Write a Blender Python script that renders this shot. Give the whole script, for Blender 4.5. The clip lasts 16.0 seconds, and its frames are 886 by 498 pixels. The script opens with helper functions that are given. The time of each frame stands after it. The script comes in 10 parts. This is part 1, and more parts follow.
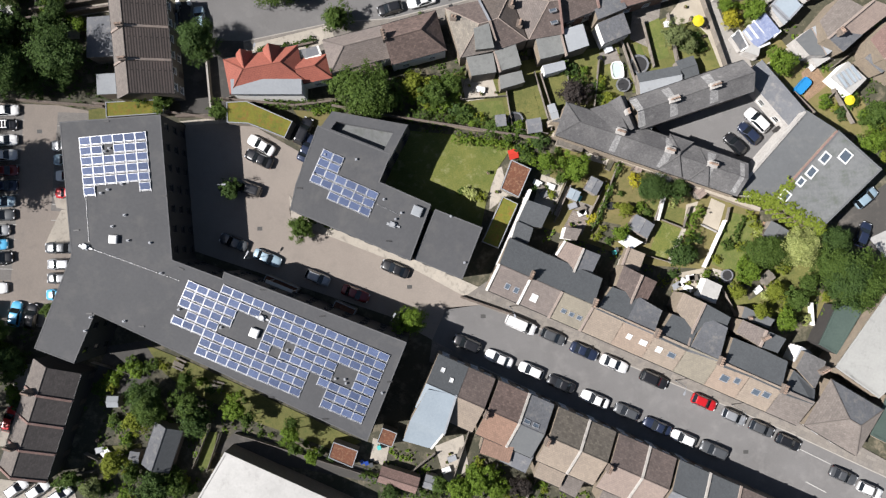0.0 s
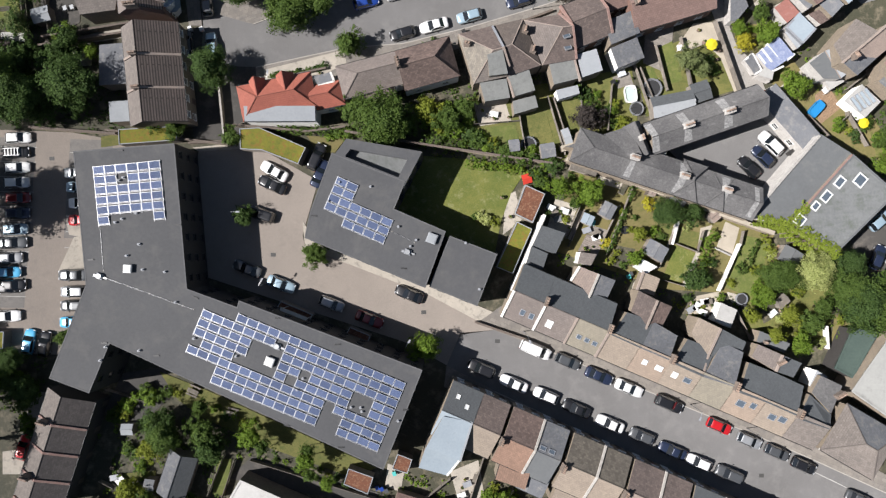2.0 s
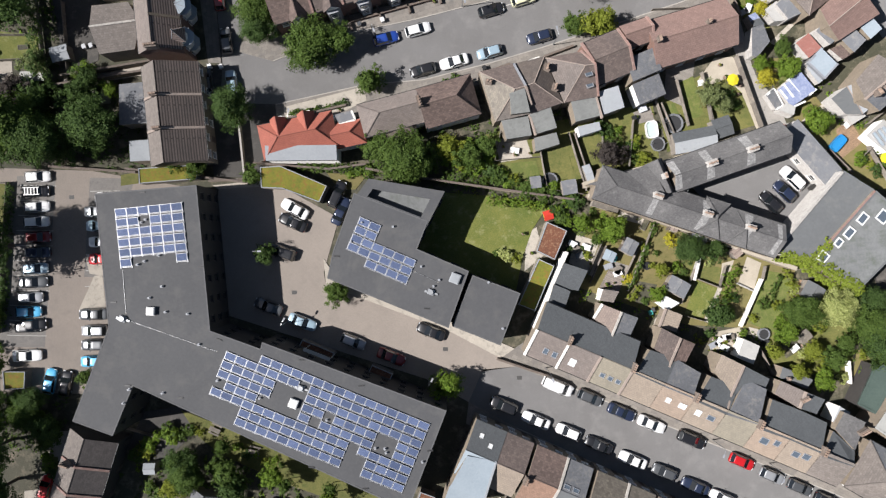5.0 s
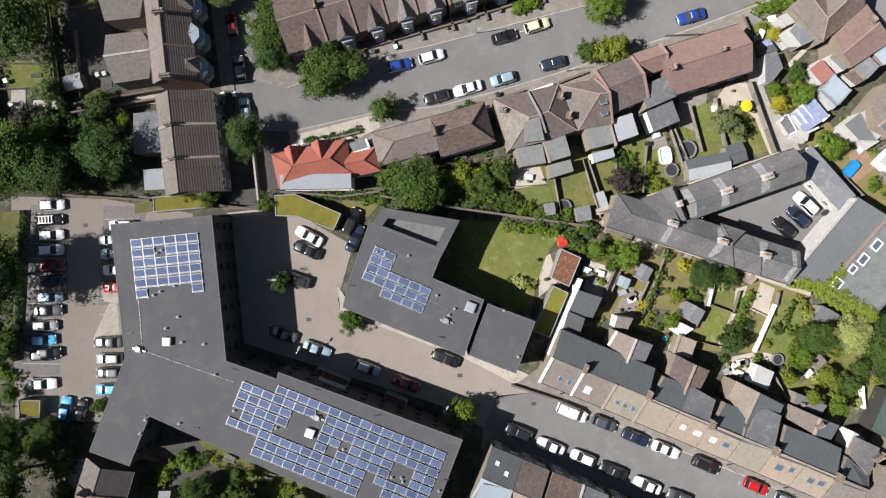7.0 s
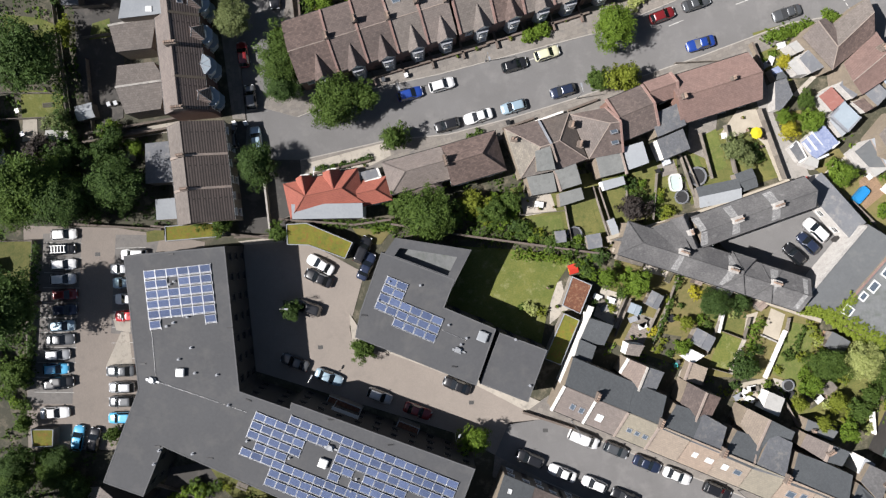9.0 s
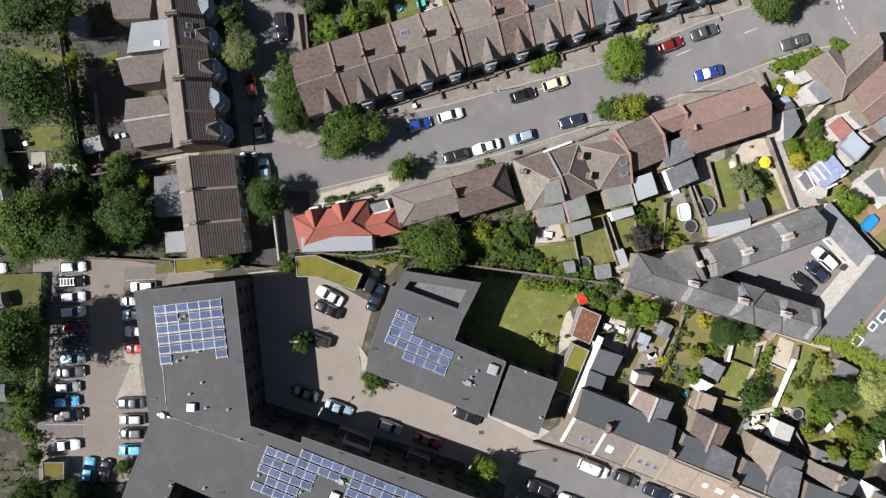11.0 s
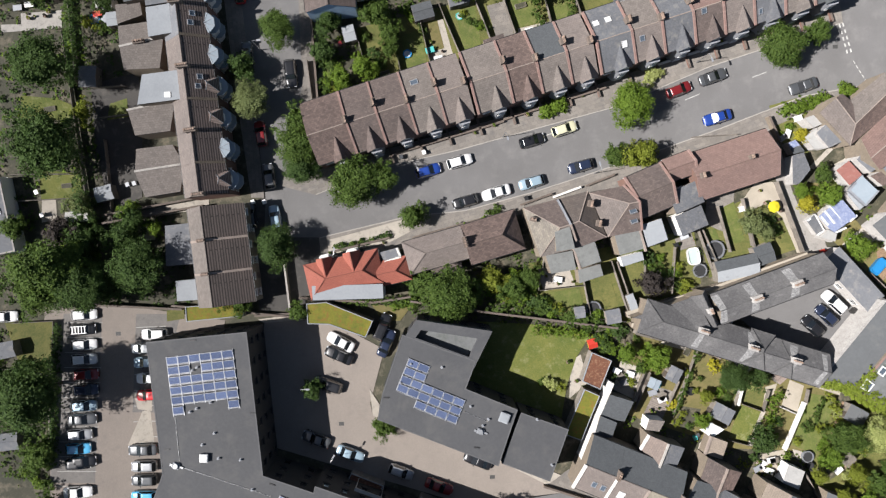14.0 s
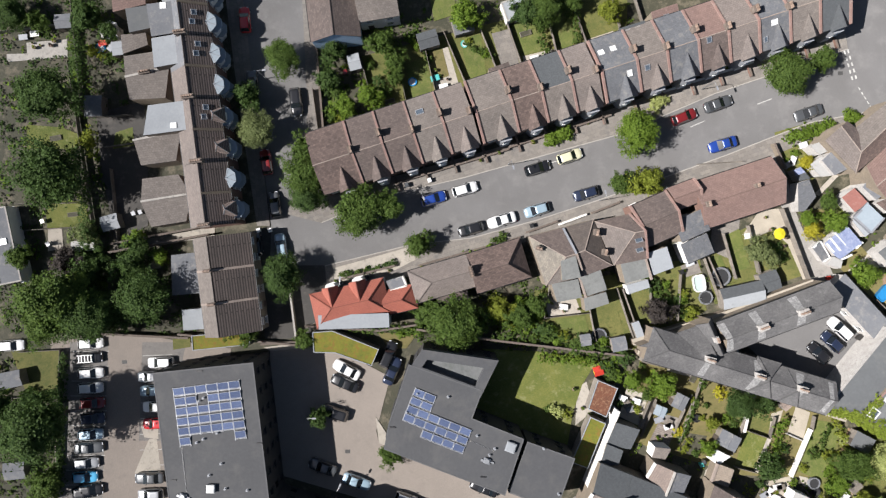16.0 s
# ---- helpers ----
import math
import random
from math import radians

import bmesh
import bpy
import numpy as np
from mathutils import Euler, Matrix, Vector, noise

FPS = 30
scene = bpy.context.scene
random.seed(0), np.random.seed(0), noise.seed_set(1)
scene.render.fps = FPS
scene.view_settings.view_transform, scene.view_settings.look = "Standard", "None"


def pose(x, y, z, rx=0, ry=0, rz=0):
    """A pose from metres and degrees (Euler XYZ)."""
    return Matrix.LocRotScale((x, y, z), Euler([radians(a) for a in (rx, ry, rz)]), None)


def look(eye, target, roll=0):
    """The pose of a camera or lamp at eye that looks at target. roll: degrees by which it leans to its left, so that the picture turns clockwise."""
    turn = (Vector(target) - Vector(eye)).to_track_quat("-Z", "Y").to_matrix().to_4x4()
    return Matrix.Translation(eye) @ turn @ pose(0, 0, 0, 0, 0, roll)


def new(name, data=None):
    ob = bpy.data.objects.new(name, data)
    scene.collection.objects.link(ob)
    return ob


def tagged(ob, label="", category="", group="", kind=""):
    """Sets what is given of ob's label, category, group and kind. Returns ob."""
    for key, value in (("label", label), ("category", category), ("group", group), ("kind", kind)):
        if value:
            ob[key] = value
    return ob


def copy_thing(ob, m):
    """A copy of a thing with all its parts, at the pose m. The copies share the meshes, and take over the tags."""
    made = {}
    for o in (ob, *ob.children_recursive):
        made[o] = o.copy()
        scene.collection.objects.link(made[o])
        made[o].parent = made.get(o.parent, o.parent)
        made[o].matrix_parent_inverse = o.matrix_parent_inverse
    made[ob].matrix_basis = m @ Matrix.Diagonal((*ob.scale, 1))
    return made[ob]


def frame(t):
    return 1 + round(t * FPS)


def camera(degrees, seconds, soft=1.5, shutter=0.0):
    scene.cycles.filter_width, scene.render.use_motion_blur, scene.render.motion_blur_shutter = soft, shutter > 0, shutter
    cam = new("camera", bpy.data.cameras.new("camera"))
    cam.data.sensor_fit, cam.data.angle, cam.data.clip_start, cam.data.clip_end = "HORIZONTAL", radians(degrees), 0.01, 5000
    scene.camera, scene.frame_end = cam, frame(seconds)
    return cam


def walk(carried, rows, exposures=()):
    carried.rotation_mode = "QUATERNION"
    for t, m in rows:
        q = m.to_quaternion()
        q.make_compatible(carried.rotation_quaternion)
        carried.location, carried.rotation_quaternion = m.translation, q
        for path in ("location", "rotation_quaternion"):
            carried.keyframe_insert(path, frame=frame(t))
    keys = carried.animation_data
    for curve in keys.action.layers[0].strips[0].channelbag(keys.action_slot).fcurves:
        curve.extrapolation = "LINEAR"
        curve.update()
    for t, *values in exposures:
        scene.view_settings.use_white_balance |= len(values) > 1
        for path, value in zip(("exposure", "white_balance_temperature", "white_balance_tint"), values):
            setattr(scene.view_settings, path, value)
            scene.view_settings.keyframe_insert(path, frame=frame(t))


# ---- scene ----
cam = camera(60.0, 16.0, 1.3)
METRES, EYE, TILT, LEAN, TURN = 39.5, 122.75, -90.0, 0.0, 0.0
ROWS = [
    (0.0, 0.0, 0.0, 0.0, 0.0, 0.0, -0.0),
    (0.5, -0.0136, 0.0004, 0.0288, 0.02, -0.04, 0.08),
    (1.0, -0.0273, 0.002, 0.0511, 0.02, 0.01, 0.16),
    (1.5, -0.0434, 0.0041, 0.0783, -0.01, -0.01, 0.25),
    (2.0, -0.0568, 0.0057, 0.1011, -0.02, 0.01, 0.32),
    (2.5, -0.0698, 0.0083, 0.1298, -0.02, -0.05, 0.39),
    (3.0, -0.0804, 0.0095, 0.1563, 0.01, -0.09, 0.44),
    (3.5, -0.0955, 0.0102, 0.1772, -0.0, -0.05, 0.5),
    (4.0, -0.1114, 0.0114, 0.2033, -0.02, -0.09, 0.54),
    (6.5, -0.1921, 0.0133, 0.3529, -0.17, -0.4, 0.81),
    (7.0, -0.2046, 0.0101, 0.3805, -0.17, -0.4, 0.86),
    (7.5, -0.2165, 0.0063, 0.4148, -0.19, -0.51, 0.93),
    (8.0, -0.2251, 0.0018, 0.4413, -0.15, -0.49, 0.98),
    (8.5, -0.2373, 0.0029, 0.4704, -0.17, -0.5, 1.03),
    (9.0, -0.2461, 0.0029, 0.4936, -0.15, -0.42, 1.08),
    (11.5, -0.2903, 0.0016, 0.6679, -0.22, -0.73, 1.44),
    (12.0, -0.2959, 0.0013, 0.7008, -0.22, -0.75, 1.5),
    (12.5, -0.3023, 0.0013, 0.7315, -0.22, -0.74, 1.57),
    (13.0, -0.3075, 0.0004, 0.7618, -0.22, -0.76, 1.61),
    (13.5, -0.3127, -0.0015, 0.7906, -0.2, -0.74, 1.66),
    (14.0, -0.3168, -0.0028, 0.8201, -0.18, -0.74, 1.7),
    (14.5, -0.3211, -0.0042, 0.8466, -0.16, -0.7, 1.73),
    (15.0, -0.3254, -0.0051, 0.8781, -0.14, -0.73, 1.77),
    (15.5, -0.3281, -0.0046, 0.9044, -0.11, -0.71, 1.81),
    (16.0, -0.3317, -0.0033, 0.93, -0.1, -0.69, 1.86),
]
walk(cam, [(t, pose(0, 0, EYE, TILT, LEAN, TURN) @ pose(METRES * x, METRES * y, METRES * z, 90 + pitch, roll, yaw)) for t, x, y, z, yaw, pitch, roll in ROWS])


# Ground level is z = 0; x and y are plan metres from below the first camera.
SUN_FROM, SUN_UP = 262.0, 50.0        # the sun's bearing (clockwise from +y) and height, degrees

world = bpy.data.worlds.new("sky")
scene.world = world
world.use_nodes = True
sky = world.node_tree.nodes.new("ShaderNodeTexSky")
sky.sky_type, sky.sun_disc = "NISHITA", False
sky.sun_elevation, sky.sun_rotation = radians(SUN_UP), radians(SUN_FROM)
world.node_tree.nodes["Background"].inputs["Strength"].default_value = 0.039
world.node_tree.links.new(sky.outputs[0], world.node_tree.nodes["Background"].inputs[0])
sun = new("sun", bpy.data.lights.new("sun", "SUN"))
sun.data.energy, sun.data.angle, sun.data.color = 5.0, radians(0.53), (1.0, 0.968, 0.955)
sun_way = Vector((math.sin(radians(SUN_FROM)) * math.cos(radians(SUN_UP)), math.cos(radians(SUN_FROM)) * math.cos(radians(SUN_UP)), math.sin(radians(SUN_UP))))
sun.matrix_world = look(sun_way * 300, (0, 0, 0))
scene.view_settings.exposure = 0.55


# ---- materials ----
def mix_rgb(nt, kind, fac, a, b):
    m = nt.nodes.new("ShaderNodeMix")
    m.data_type, m.blend_type = "RGBA", kind
    for i, v in ((0, fac), (6, a), (7, b)):
        if hasattr(v, "is_output"):
            nt.links.new(v, m.inputs[i])
        else:
            m.inputs[i].default_value = v if i == 0 else (*v[:3], 1)
    return m.outputs[2]


def noise_tex(nt, at, scale, detail=4, rough=0.6):
    n = nt.nodes.new("ShaderNodeTexNoise")
    n.inputs["Scale"].default_value, n.inputs["Detail"].default_value, n.inputs["Roughness"].default_value = scale, detail, rough
    nt.links.new(at, n.inputs["Vector"])
    return n.outputs[0]


def ramp(nt, value, lo, hi):
    r = nt.nodes.new("ShaderNodeMapRange")
    r.inputs[1].default_value, r.inputs[2].default_value = lo, hi
    nt.links.new(value, r.inputs[0])
    return r.outputs[0]


def surface(name, base, other=None, stain=None, rough=0.85, metal=0.0, grain=6.0, patch=0.35, stain_at=(0.52, 0.7), bump=0.25, depth=0.02,
            tiles=None, spread=0.25, joint=0.55, per_object=0.0, coat=0.0):
    """A procedural material. base and other mix by grain and patch; stain comes through in patches. tiles: (width, height, joint) in metres on the UV map."""
    m = bpy.data.materials.new(name)
    m.use_nodes = True
    nt = m.node_tree
    bsdf = nt.nodes["Principled BSDF"]
    place = nt.nodes.new("ShaderNodeNewGeometry").outputs["Position"]
    other = other or tuple(c * 0.7 for c in base)
    fine = noise_tex(nt, place, grain, 5, 0.7)
    broad = noise_tex(nt, place, patch, 4, 0.6)
    both = nt.nodes.new("ShaderNodeMath")
    both.operation = "ADD"
    nt.links.new(fine, both.inputs[0]), nt.links.new(broad, both.inputs[1])
    colour = mix_rgb(nt, "MIX", ramp(nt, both.outputs[0], 0.75, 1.25), base, other)
    height = fine
    if tiles:
        brick = nt.nodes.new("ShaderNodeTexBrick")
        brick.inputs["Scale"].default_value = 1.0
        brick.inputs["Color1"].default_value, brick.inputs["Color2"].default_value = (1, 1, 1, 1), (1 - spread,) * 3 + (1,)
        brick.inputs["Mortar"].default_value = (joint, joint, joint, 1)
        brick.inputs["Brick Width"].default_value, brick.inputs["Row Height"].default_value, brick.inputs["Mortar Size"].default_value = tiles
        nt.links.new(nt.nodes.new("ShaderNodeUVMap").outputs[0], brick.inputs["Vector"])
        colour = mix_rgb(nt, "MULTIPLY", 1.0, colour, brick.outputs["Color"])
        height = brick.outputs["Color"]
    if stain:
        marks = noise_tex(nt, place, patch * 3.1, 6, 0.72)
        colour = mix_rgb(nt, "MIX", ramp(nt, marks, *stain_at), colour, stain)
    if per_object:
        info = nt.nodes.new("ShaderNodeObjectInfo")
        v = nt.nodes.new("ShaderNodeMapRange")
        v.inputs[3].default_value, v.inputs[4].default_value = 1 - per_object, 1 + per_object
        nt.links.new(info.outputs["Random"], v.inputs[0])
        colour = mix_rgb(nt, "MULTIPLY", 1.0, colour, v.outputs[0])
    nt.links.new(colour, bsdf.inputs["Base Color"])
    bsdf.inputs["Roughness"].default_value, bsdf.inputs["Metallic"].default_value = rough, metal
    bsdf.inputs["Coat Weight"].default_value = coat
    bsdf.inputs["Diffuse Roughness"].default_value = rough if rough > 0.6 else 0.0
    if bump:
        b = nt.nodes.new("ShaderNodeBump")
        b.inputs["Strength"].default_value, b.inputs["Distance"].default_value = bump, depth
        nt.links.new(height, b.inputs["Height"]), nt.links.new(b.outputs[0], bsdf.inputs["Normal"])
    return m


def plain(name, base, rough=0.5, metal=0.0, coat=0.0, per_object=0.0):
    return surface(name, base, tuple(c * 0.88 for c in base), rough=rough, metal=metal, coat=coat, grain=3.0, patch=0.8, bump=0.05, depth=0.004, per_object=per_object)


def leafy(name, dark, light, gloss=0.62):
    """Foliage: every leaf its own shade, some light passing through."""
    m = bpy.data.materials.new(name)
    m.use_nodes = True
    nt = m.node_tree
    bsdf = nt.nodes["Principled BSDF"]
    geo = nt.nodes.new("ShaderNodeNewGeometry")
    tone = mix_rgb(nt, "MIX", geo.outputs["Random Per Island"], dark, light)
    broad = noise_tex(nt, geo.outputs["Position"], 0.9, 3)
    tone = mix_rgb(nt, "MIX", ramp(nt, broad, 0.4, 0.75), tone, tuple(0.6 * a + 0.4 * b for a, b in zip(light, dark)))
    nt.links.new(tone, bsdf.inputs["Base Color"])
    bsdf.inputs["Roughness"].default_value, bsdf.inputs["Specular IOR Level"].default_value = gloss, 0.2
    glow = nt.nodes.new("ShaderNodeBsdfTranslucent")
    nt.links.new(tone, glow.inputs["Color"])
    both = nt.nodes.new("ShaderNodeMixShader")
    both.inputs[0].default_value = 0.3
    nt.links.new(bsdf.outputs[0], both.inputs[1]), nt.links.new(glow.outputs[0], both.inputs[2])
    nt.links.new(both.outputs[0], nt.nodes["Material Output"].inputs[0])
    return m


ASPHALT = surface("asphalt", (0.195, 0.19, 0.187), (0.148, 0.143, 0.139), (0.228, 0.22, 0.213), grain=9, patch=0.11, stain_at=(0.5, 0.75))
# Real yard tarmac; also laid as painted shade on ground that only looks dark.
TAR_AND_SHADE = surface("tarmac_and_shade", (0.085, 0.078, 0.07), (0.055, 0.052, 0.048), (0.14, 0.125, 0.11), grain=8, patch=0.12)
PAVING = surface("block_paving", (0.35, 0.303, 0.262), (0.295, 0.257, 0.224), (0.24, 0.21, 0.185), grain=10, patch=0.16, stain_at=(0.55, 0.8), tiles=(0.21, 0.105, 0.006), spread=0.1, joint=0.8)
WORN_PAVING = surface("worn_block_paving", (0.325, 0.278, 0.238), (0.27, 0.233, 0.202), (0.22, 0.192, 0.17), grain=10, patch=0.16, stain_at=(0.52, 0.78), tiles=(0.21, 0.105, 0.006), spread=0.12, joint=0.8)
BAY_PAVING = surface("grey_bay_paving", (0.25, 0.232, 0.214), (0.195, 0.183, 0.171), (0.14, 0.133, 0.126), grain=10, patch=0.3, tiles=(0.21, 0.105, 0.006), spread=0.14, joint=0.75)
PAVEMENT = surface("pavement_slabs", (0.3, 0.27, 0.235), (0.22, 0.2, 0.18), (0.16, 0.15, 0.14), grain=7, patch=0.2, tiles=(0.9, 0.6, 0.015), spread=0.22, joint=0.6)
PALE_CONCRETE = surface("worn_alley_concrete", (0.36, 0.335, 0.305), (0.28, 0.265, 0.245), (0.2, 0.19, 0.175), grain=6, patch=0.35)
PALE_PATH = surface("pale_concrete_path", (0.49, 0.445, 0.38), (0.38, 0.345, 0.295), (0.25, 0.23, 0.2), grain=6, patch=0.3)
KERB = surface("kerb_stone", (0.42, 0.39, 0.35), (0.33, 0.31, 0.28), grain=5, patch=0.5)
EARTH = surface("garden_earth", (0.085, 0.078, 0.05), (0.048, 0.05, 0.03), (0.2, 0.17, 0.12), grain=3.5, patch=0.14, stain_at=(0.5, 0.68), bump=0.7, depth=0.08)
GRASS = surface("mown_grass", (0.19, 0.178, 0.055), (0.095, 0.108, 0.028), (0.075, 0.1, 0.022), grain=5, patch=0.3, stain_at=(0.5, 0.72), bump=0.8, depth=0.06, rough=0.95)
PATCHY_LAWN = surface("patchy_lawn", (0.2, 0.2, 0.05), (0.085, 0.12, 0.02), (0.32, 0.31, 0.15), grain=5, patch=0.2, stain_at=(0.53, 0.76), bump=0.8, depth=0.06, rough=0.95)
LUSH = surface("lush_grass", (0.16, 0.18, 0.045), (0.085, 0.115, 0.026), (0.22, 0.2, 0.08), grain=5, patch=0.35, stain_at=(0.5, 0.78), bump=0.8, depth=0.06, rough=0.95)
DRY_GRASS = surface("dry_grass", (0.21, 0.17, 0.07), (0.14, 0.13, 0.045), (0.1, 0.11, 0.03), grain=5, patch=0.4, bump=0.8, depth=0.06, rough=0.95)
MOSS = surface("sedum_green", (0.23, 0.21, 0.025), (0.12, 0.14, 0.02), (0.24, 0.13, 0.03), grain=3.5, patch=0.5, stain_at=(0.5, 0.66), bump=0.9, depth=0.08, rough=0.95)
RUST_SEDUM = surface("sedum_rust", (0.2, 0.078, 0.042), (0.125, 0.055, 0.034), (0.3, 0.17, 0.1), grain=4, patch=0.9, stain_at=(0.5, 0.66), bump=0.9, depth=0.08, rough=0.95)
GRAVEL = surface("pale_gravel", (0.47, 0.42, 0.34), (0.35, 0.31, 0.25), grain=12, patch=0.5, bump=0.6, depth=0.03)
MEMBRANE = surface("roof_membrane", (0.087, 0.088, 0.092), (0.068, 0.069, 0.073), (0.118, 0.115, 0.111), grain=2.2, patch=0.09, stain_at=(0.5, 0.78), rough=0.75, bump=0.1)
MEMBRANE_EDGE = surface("roof_edge_membrane", (0.118, 0.119, 0.122), (0.095, 0.096, 0.1), (0.16, 0.157, 0.15), grain=2.6, patch=0.3, stain_at=(0.5, 0.8), rough=0.75, bump=0.1)
PALE_BLUE_FELT = surface("pale_blue_roof_coating", (0.33, 0.38, 0.42), (0.28, 0.33, 0.37), (0.22, 0.25, 0.27), grain=3, patch=0.3, stain_at=(0.6, 0.8), bump=0.15)
CEMENT_SHEET = surface("cement_roof_sheet", (0.36, 0.36, 0.34), (0.3, 0.3, 0.285), (0.22, 0.22, 0.21), grain=2.5, patch=0.2, stain_at=(0.55, 0.8), bump=0.15)
WORN_FELT = surface("worn_roof_felt", (0.204, 0.210, 0.210), (0.138, 0.144, 0.144), (0.108, 0.120, 0.102), grain=2, patch=0.16, stain_at=(0.48, 0.7), bump=0.2)
WEATHERED_FELT = surface("weathered_green_grey_felt", (0.23, 0.235, 0.225), (0.18, 0.185, 0.178), (0.13, 0.135, 0.125), grain=4, patch=0.4, stain_at=(0.5, 0.8), bump=0.2)
GREY_FELT = surface("grey_roof_felt", (0.195, 0.202, 0.215), (0.150, 0.156, 0.169), (0.286, 0.273, 0.260), grain=3, patch=0.3, bump=0.2)
PALE_FELT = surface("pale_roof_sheet", (0.356, 0.374, 0.391), (0.299, 0.316, 0.333), (0.230, 0.230, 0.230), grain=3, patch=0.3, stain_at=(0.6, 0.8), bump=0.15)
WHITE_SHEET = surface("white_roof_sheet", (0.44, 0.432, 0.41), (0.36, 0.353, 0.336), (0.27, 0.262, 0.245), grain=2.5, patch=0.3, stain_at=(0.55, 0.85), rough=0.5, bump=0.1)
SLATE = surface("slate_tiles", (0.165, 0.171, 0.183), (0.122, 0.126, 0.137), (0.220, 0.213, 0.201), grain=3, patch=0.3, tiles=(0.25, 0.22, 0.01), spread=0.18, joint=0.68)
DARK_SLATE = surface("dark_slate_tiles", (0.106, 0.114, 0.12), (0.09, 0.097, 0.103), (0.13, 0.133, 0.132), grain=3, patch=0.3, stain_at=(0.62, 0.95), tiles=(0.25, 0.22, 0.01), spread=0.18, joint=0.68)
OLD_SLATE = surface("weathered_slate_tiles", (0.165, 0.16, 0.157), (0.088, 0.086, 0.088), (0.26, 0.255, 0.247), grain=3.4, patch=0.22, stain_at=(0.56, 0.85), tiles=(0.3, 0.22, 0.01), spread=0.16, joint=0.72)
LIMED_SLATE = surface("lime_streaked_slate", (0.4, 0.395, 0.385), (0.24, 0.238, 0.236), (0.165, 0.163, 0.165), grain=2.5, patch=0.9, stain_at=(0.5, 0.62), tiles=(0.3, 0.2, 0.014), spread=0.35, joint=0.6)
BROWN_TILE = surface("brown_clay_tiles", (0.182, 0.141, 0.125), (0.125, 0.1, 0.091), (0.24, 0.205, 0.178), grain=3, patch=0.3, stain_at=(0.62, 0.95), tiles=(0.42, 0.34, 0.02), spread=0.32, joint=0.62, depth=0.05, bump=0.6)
RIB_TILE = surface("ribbed_brown_tiles", (0.29, 0.225, 0.2), (0.205, 0.163, 0.147), (0.33, 0.275, 0.24), grain=3, patch=0.3, stain_at=(0.62, 0.95), tiles=(7.0, 0.4, 0.1), spread=0.25, joint=0.32, depth=0.08, bump=0.8)
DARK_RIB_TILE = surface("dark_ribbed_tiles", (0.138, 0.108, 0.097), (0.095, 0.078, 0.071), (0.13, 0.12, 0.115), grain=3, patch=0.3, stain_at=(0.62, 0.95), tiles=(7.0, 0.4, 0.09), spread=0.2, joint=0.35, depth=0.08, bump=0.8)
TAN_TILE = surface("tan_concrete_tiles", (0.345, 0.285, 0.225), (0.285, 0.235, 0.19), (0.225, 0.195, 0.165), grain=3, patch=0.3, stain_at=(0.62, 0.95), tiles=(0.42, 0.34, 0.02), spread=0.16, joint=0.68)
MOSSY_TAN_TILE = surface("mossy_tan_tiles", (0.305, 0.272, 0.212), (0.25, 0.224, 0.178), (0.2, 0.186, 0.15), grain=3, patch=0.3, stain_at=(0.55, 0.85), tiles=(0.42, 0.34, 0.02), spread=0.16, joint=0.7)
WARM_TAN_TILE = surface("warm_tan_tiles", (0.36, 0.282, 0.22), (0.3, 0.236, 0.186), (0.24, 0.196, 0.16), grain=3, patch=0.3, stain_at=(0.55, 0.85), tiles=(0.42, 0.34, 0.02), spread=0.16, joint=0.7)
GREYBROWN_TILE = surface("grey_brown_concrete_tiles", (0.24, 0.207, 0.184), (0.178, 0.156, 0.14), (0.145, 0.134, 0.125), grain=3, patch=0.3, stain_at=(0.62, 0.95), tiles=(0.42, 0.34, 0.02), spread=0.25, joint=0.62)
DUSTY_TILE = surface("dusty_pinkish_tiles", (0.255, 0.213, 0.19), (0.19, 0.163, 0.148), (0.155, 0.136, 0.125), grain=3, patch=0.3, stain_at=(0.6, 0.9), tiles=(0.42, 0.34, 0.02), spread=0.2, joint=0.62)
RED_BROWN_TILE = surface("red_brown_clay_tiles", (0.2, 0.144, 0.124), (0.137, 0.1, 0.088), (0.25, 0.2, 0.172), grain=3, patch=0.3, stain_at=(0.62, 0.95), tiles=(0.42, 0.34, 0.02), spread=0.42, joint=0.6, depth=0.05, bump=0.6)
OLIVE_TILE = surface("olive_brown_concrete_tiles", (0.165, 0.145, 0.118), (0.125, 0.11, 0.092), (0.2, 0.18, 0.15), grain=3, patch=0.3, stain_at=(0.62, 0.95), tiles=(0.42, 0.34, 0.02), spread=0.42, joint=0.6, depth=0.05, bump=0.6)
DARK_CONCRETE_TILE = surface("dark_concrete_tiles", (0.1, 0.088, 0.084), (0.068, 0.06, 0.058), (0.15, 0.13, 0.122), grain=3, patch=0.3, stain_at=(0.58, 0.9), tiles=(0.42, 0.34, 0.02), spread=0.3, joint=0.65)
MID_FELT = surface("mid_grey_roof_felt", (0.14, 0.147, 0.15), (0.115, 0.12, 0.124), (0.18, 0.18, 0.172), grain=2.5, patch=0.15, stain_at=(0.55, 0.85), bump=0.15)
RED_TILE = surface("new_red_clay_tiles", (0.4, 0.13, 0.09), (0.335, 0.108, 0.076), grain=3, patch=0.4, tiles=(0.42, 0.34, 0.02), spread=0.12, joint=0.62)
PINK_TILE = surface("faded_red_tiles", (0.258, 0.169, 0.144), (0.207, 0.139, 0.121), (0.214, 0.173, 0.147), grain=3, patch=0.3, stain_at=(0.62, 0.95), tiles=(0.42, 0.34, 0.02), spread=0.2, joint=0.62)
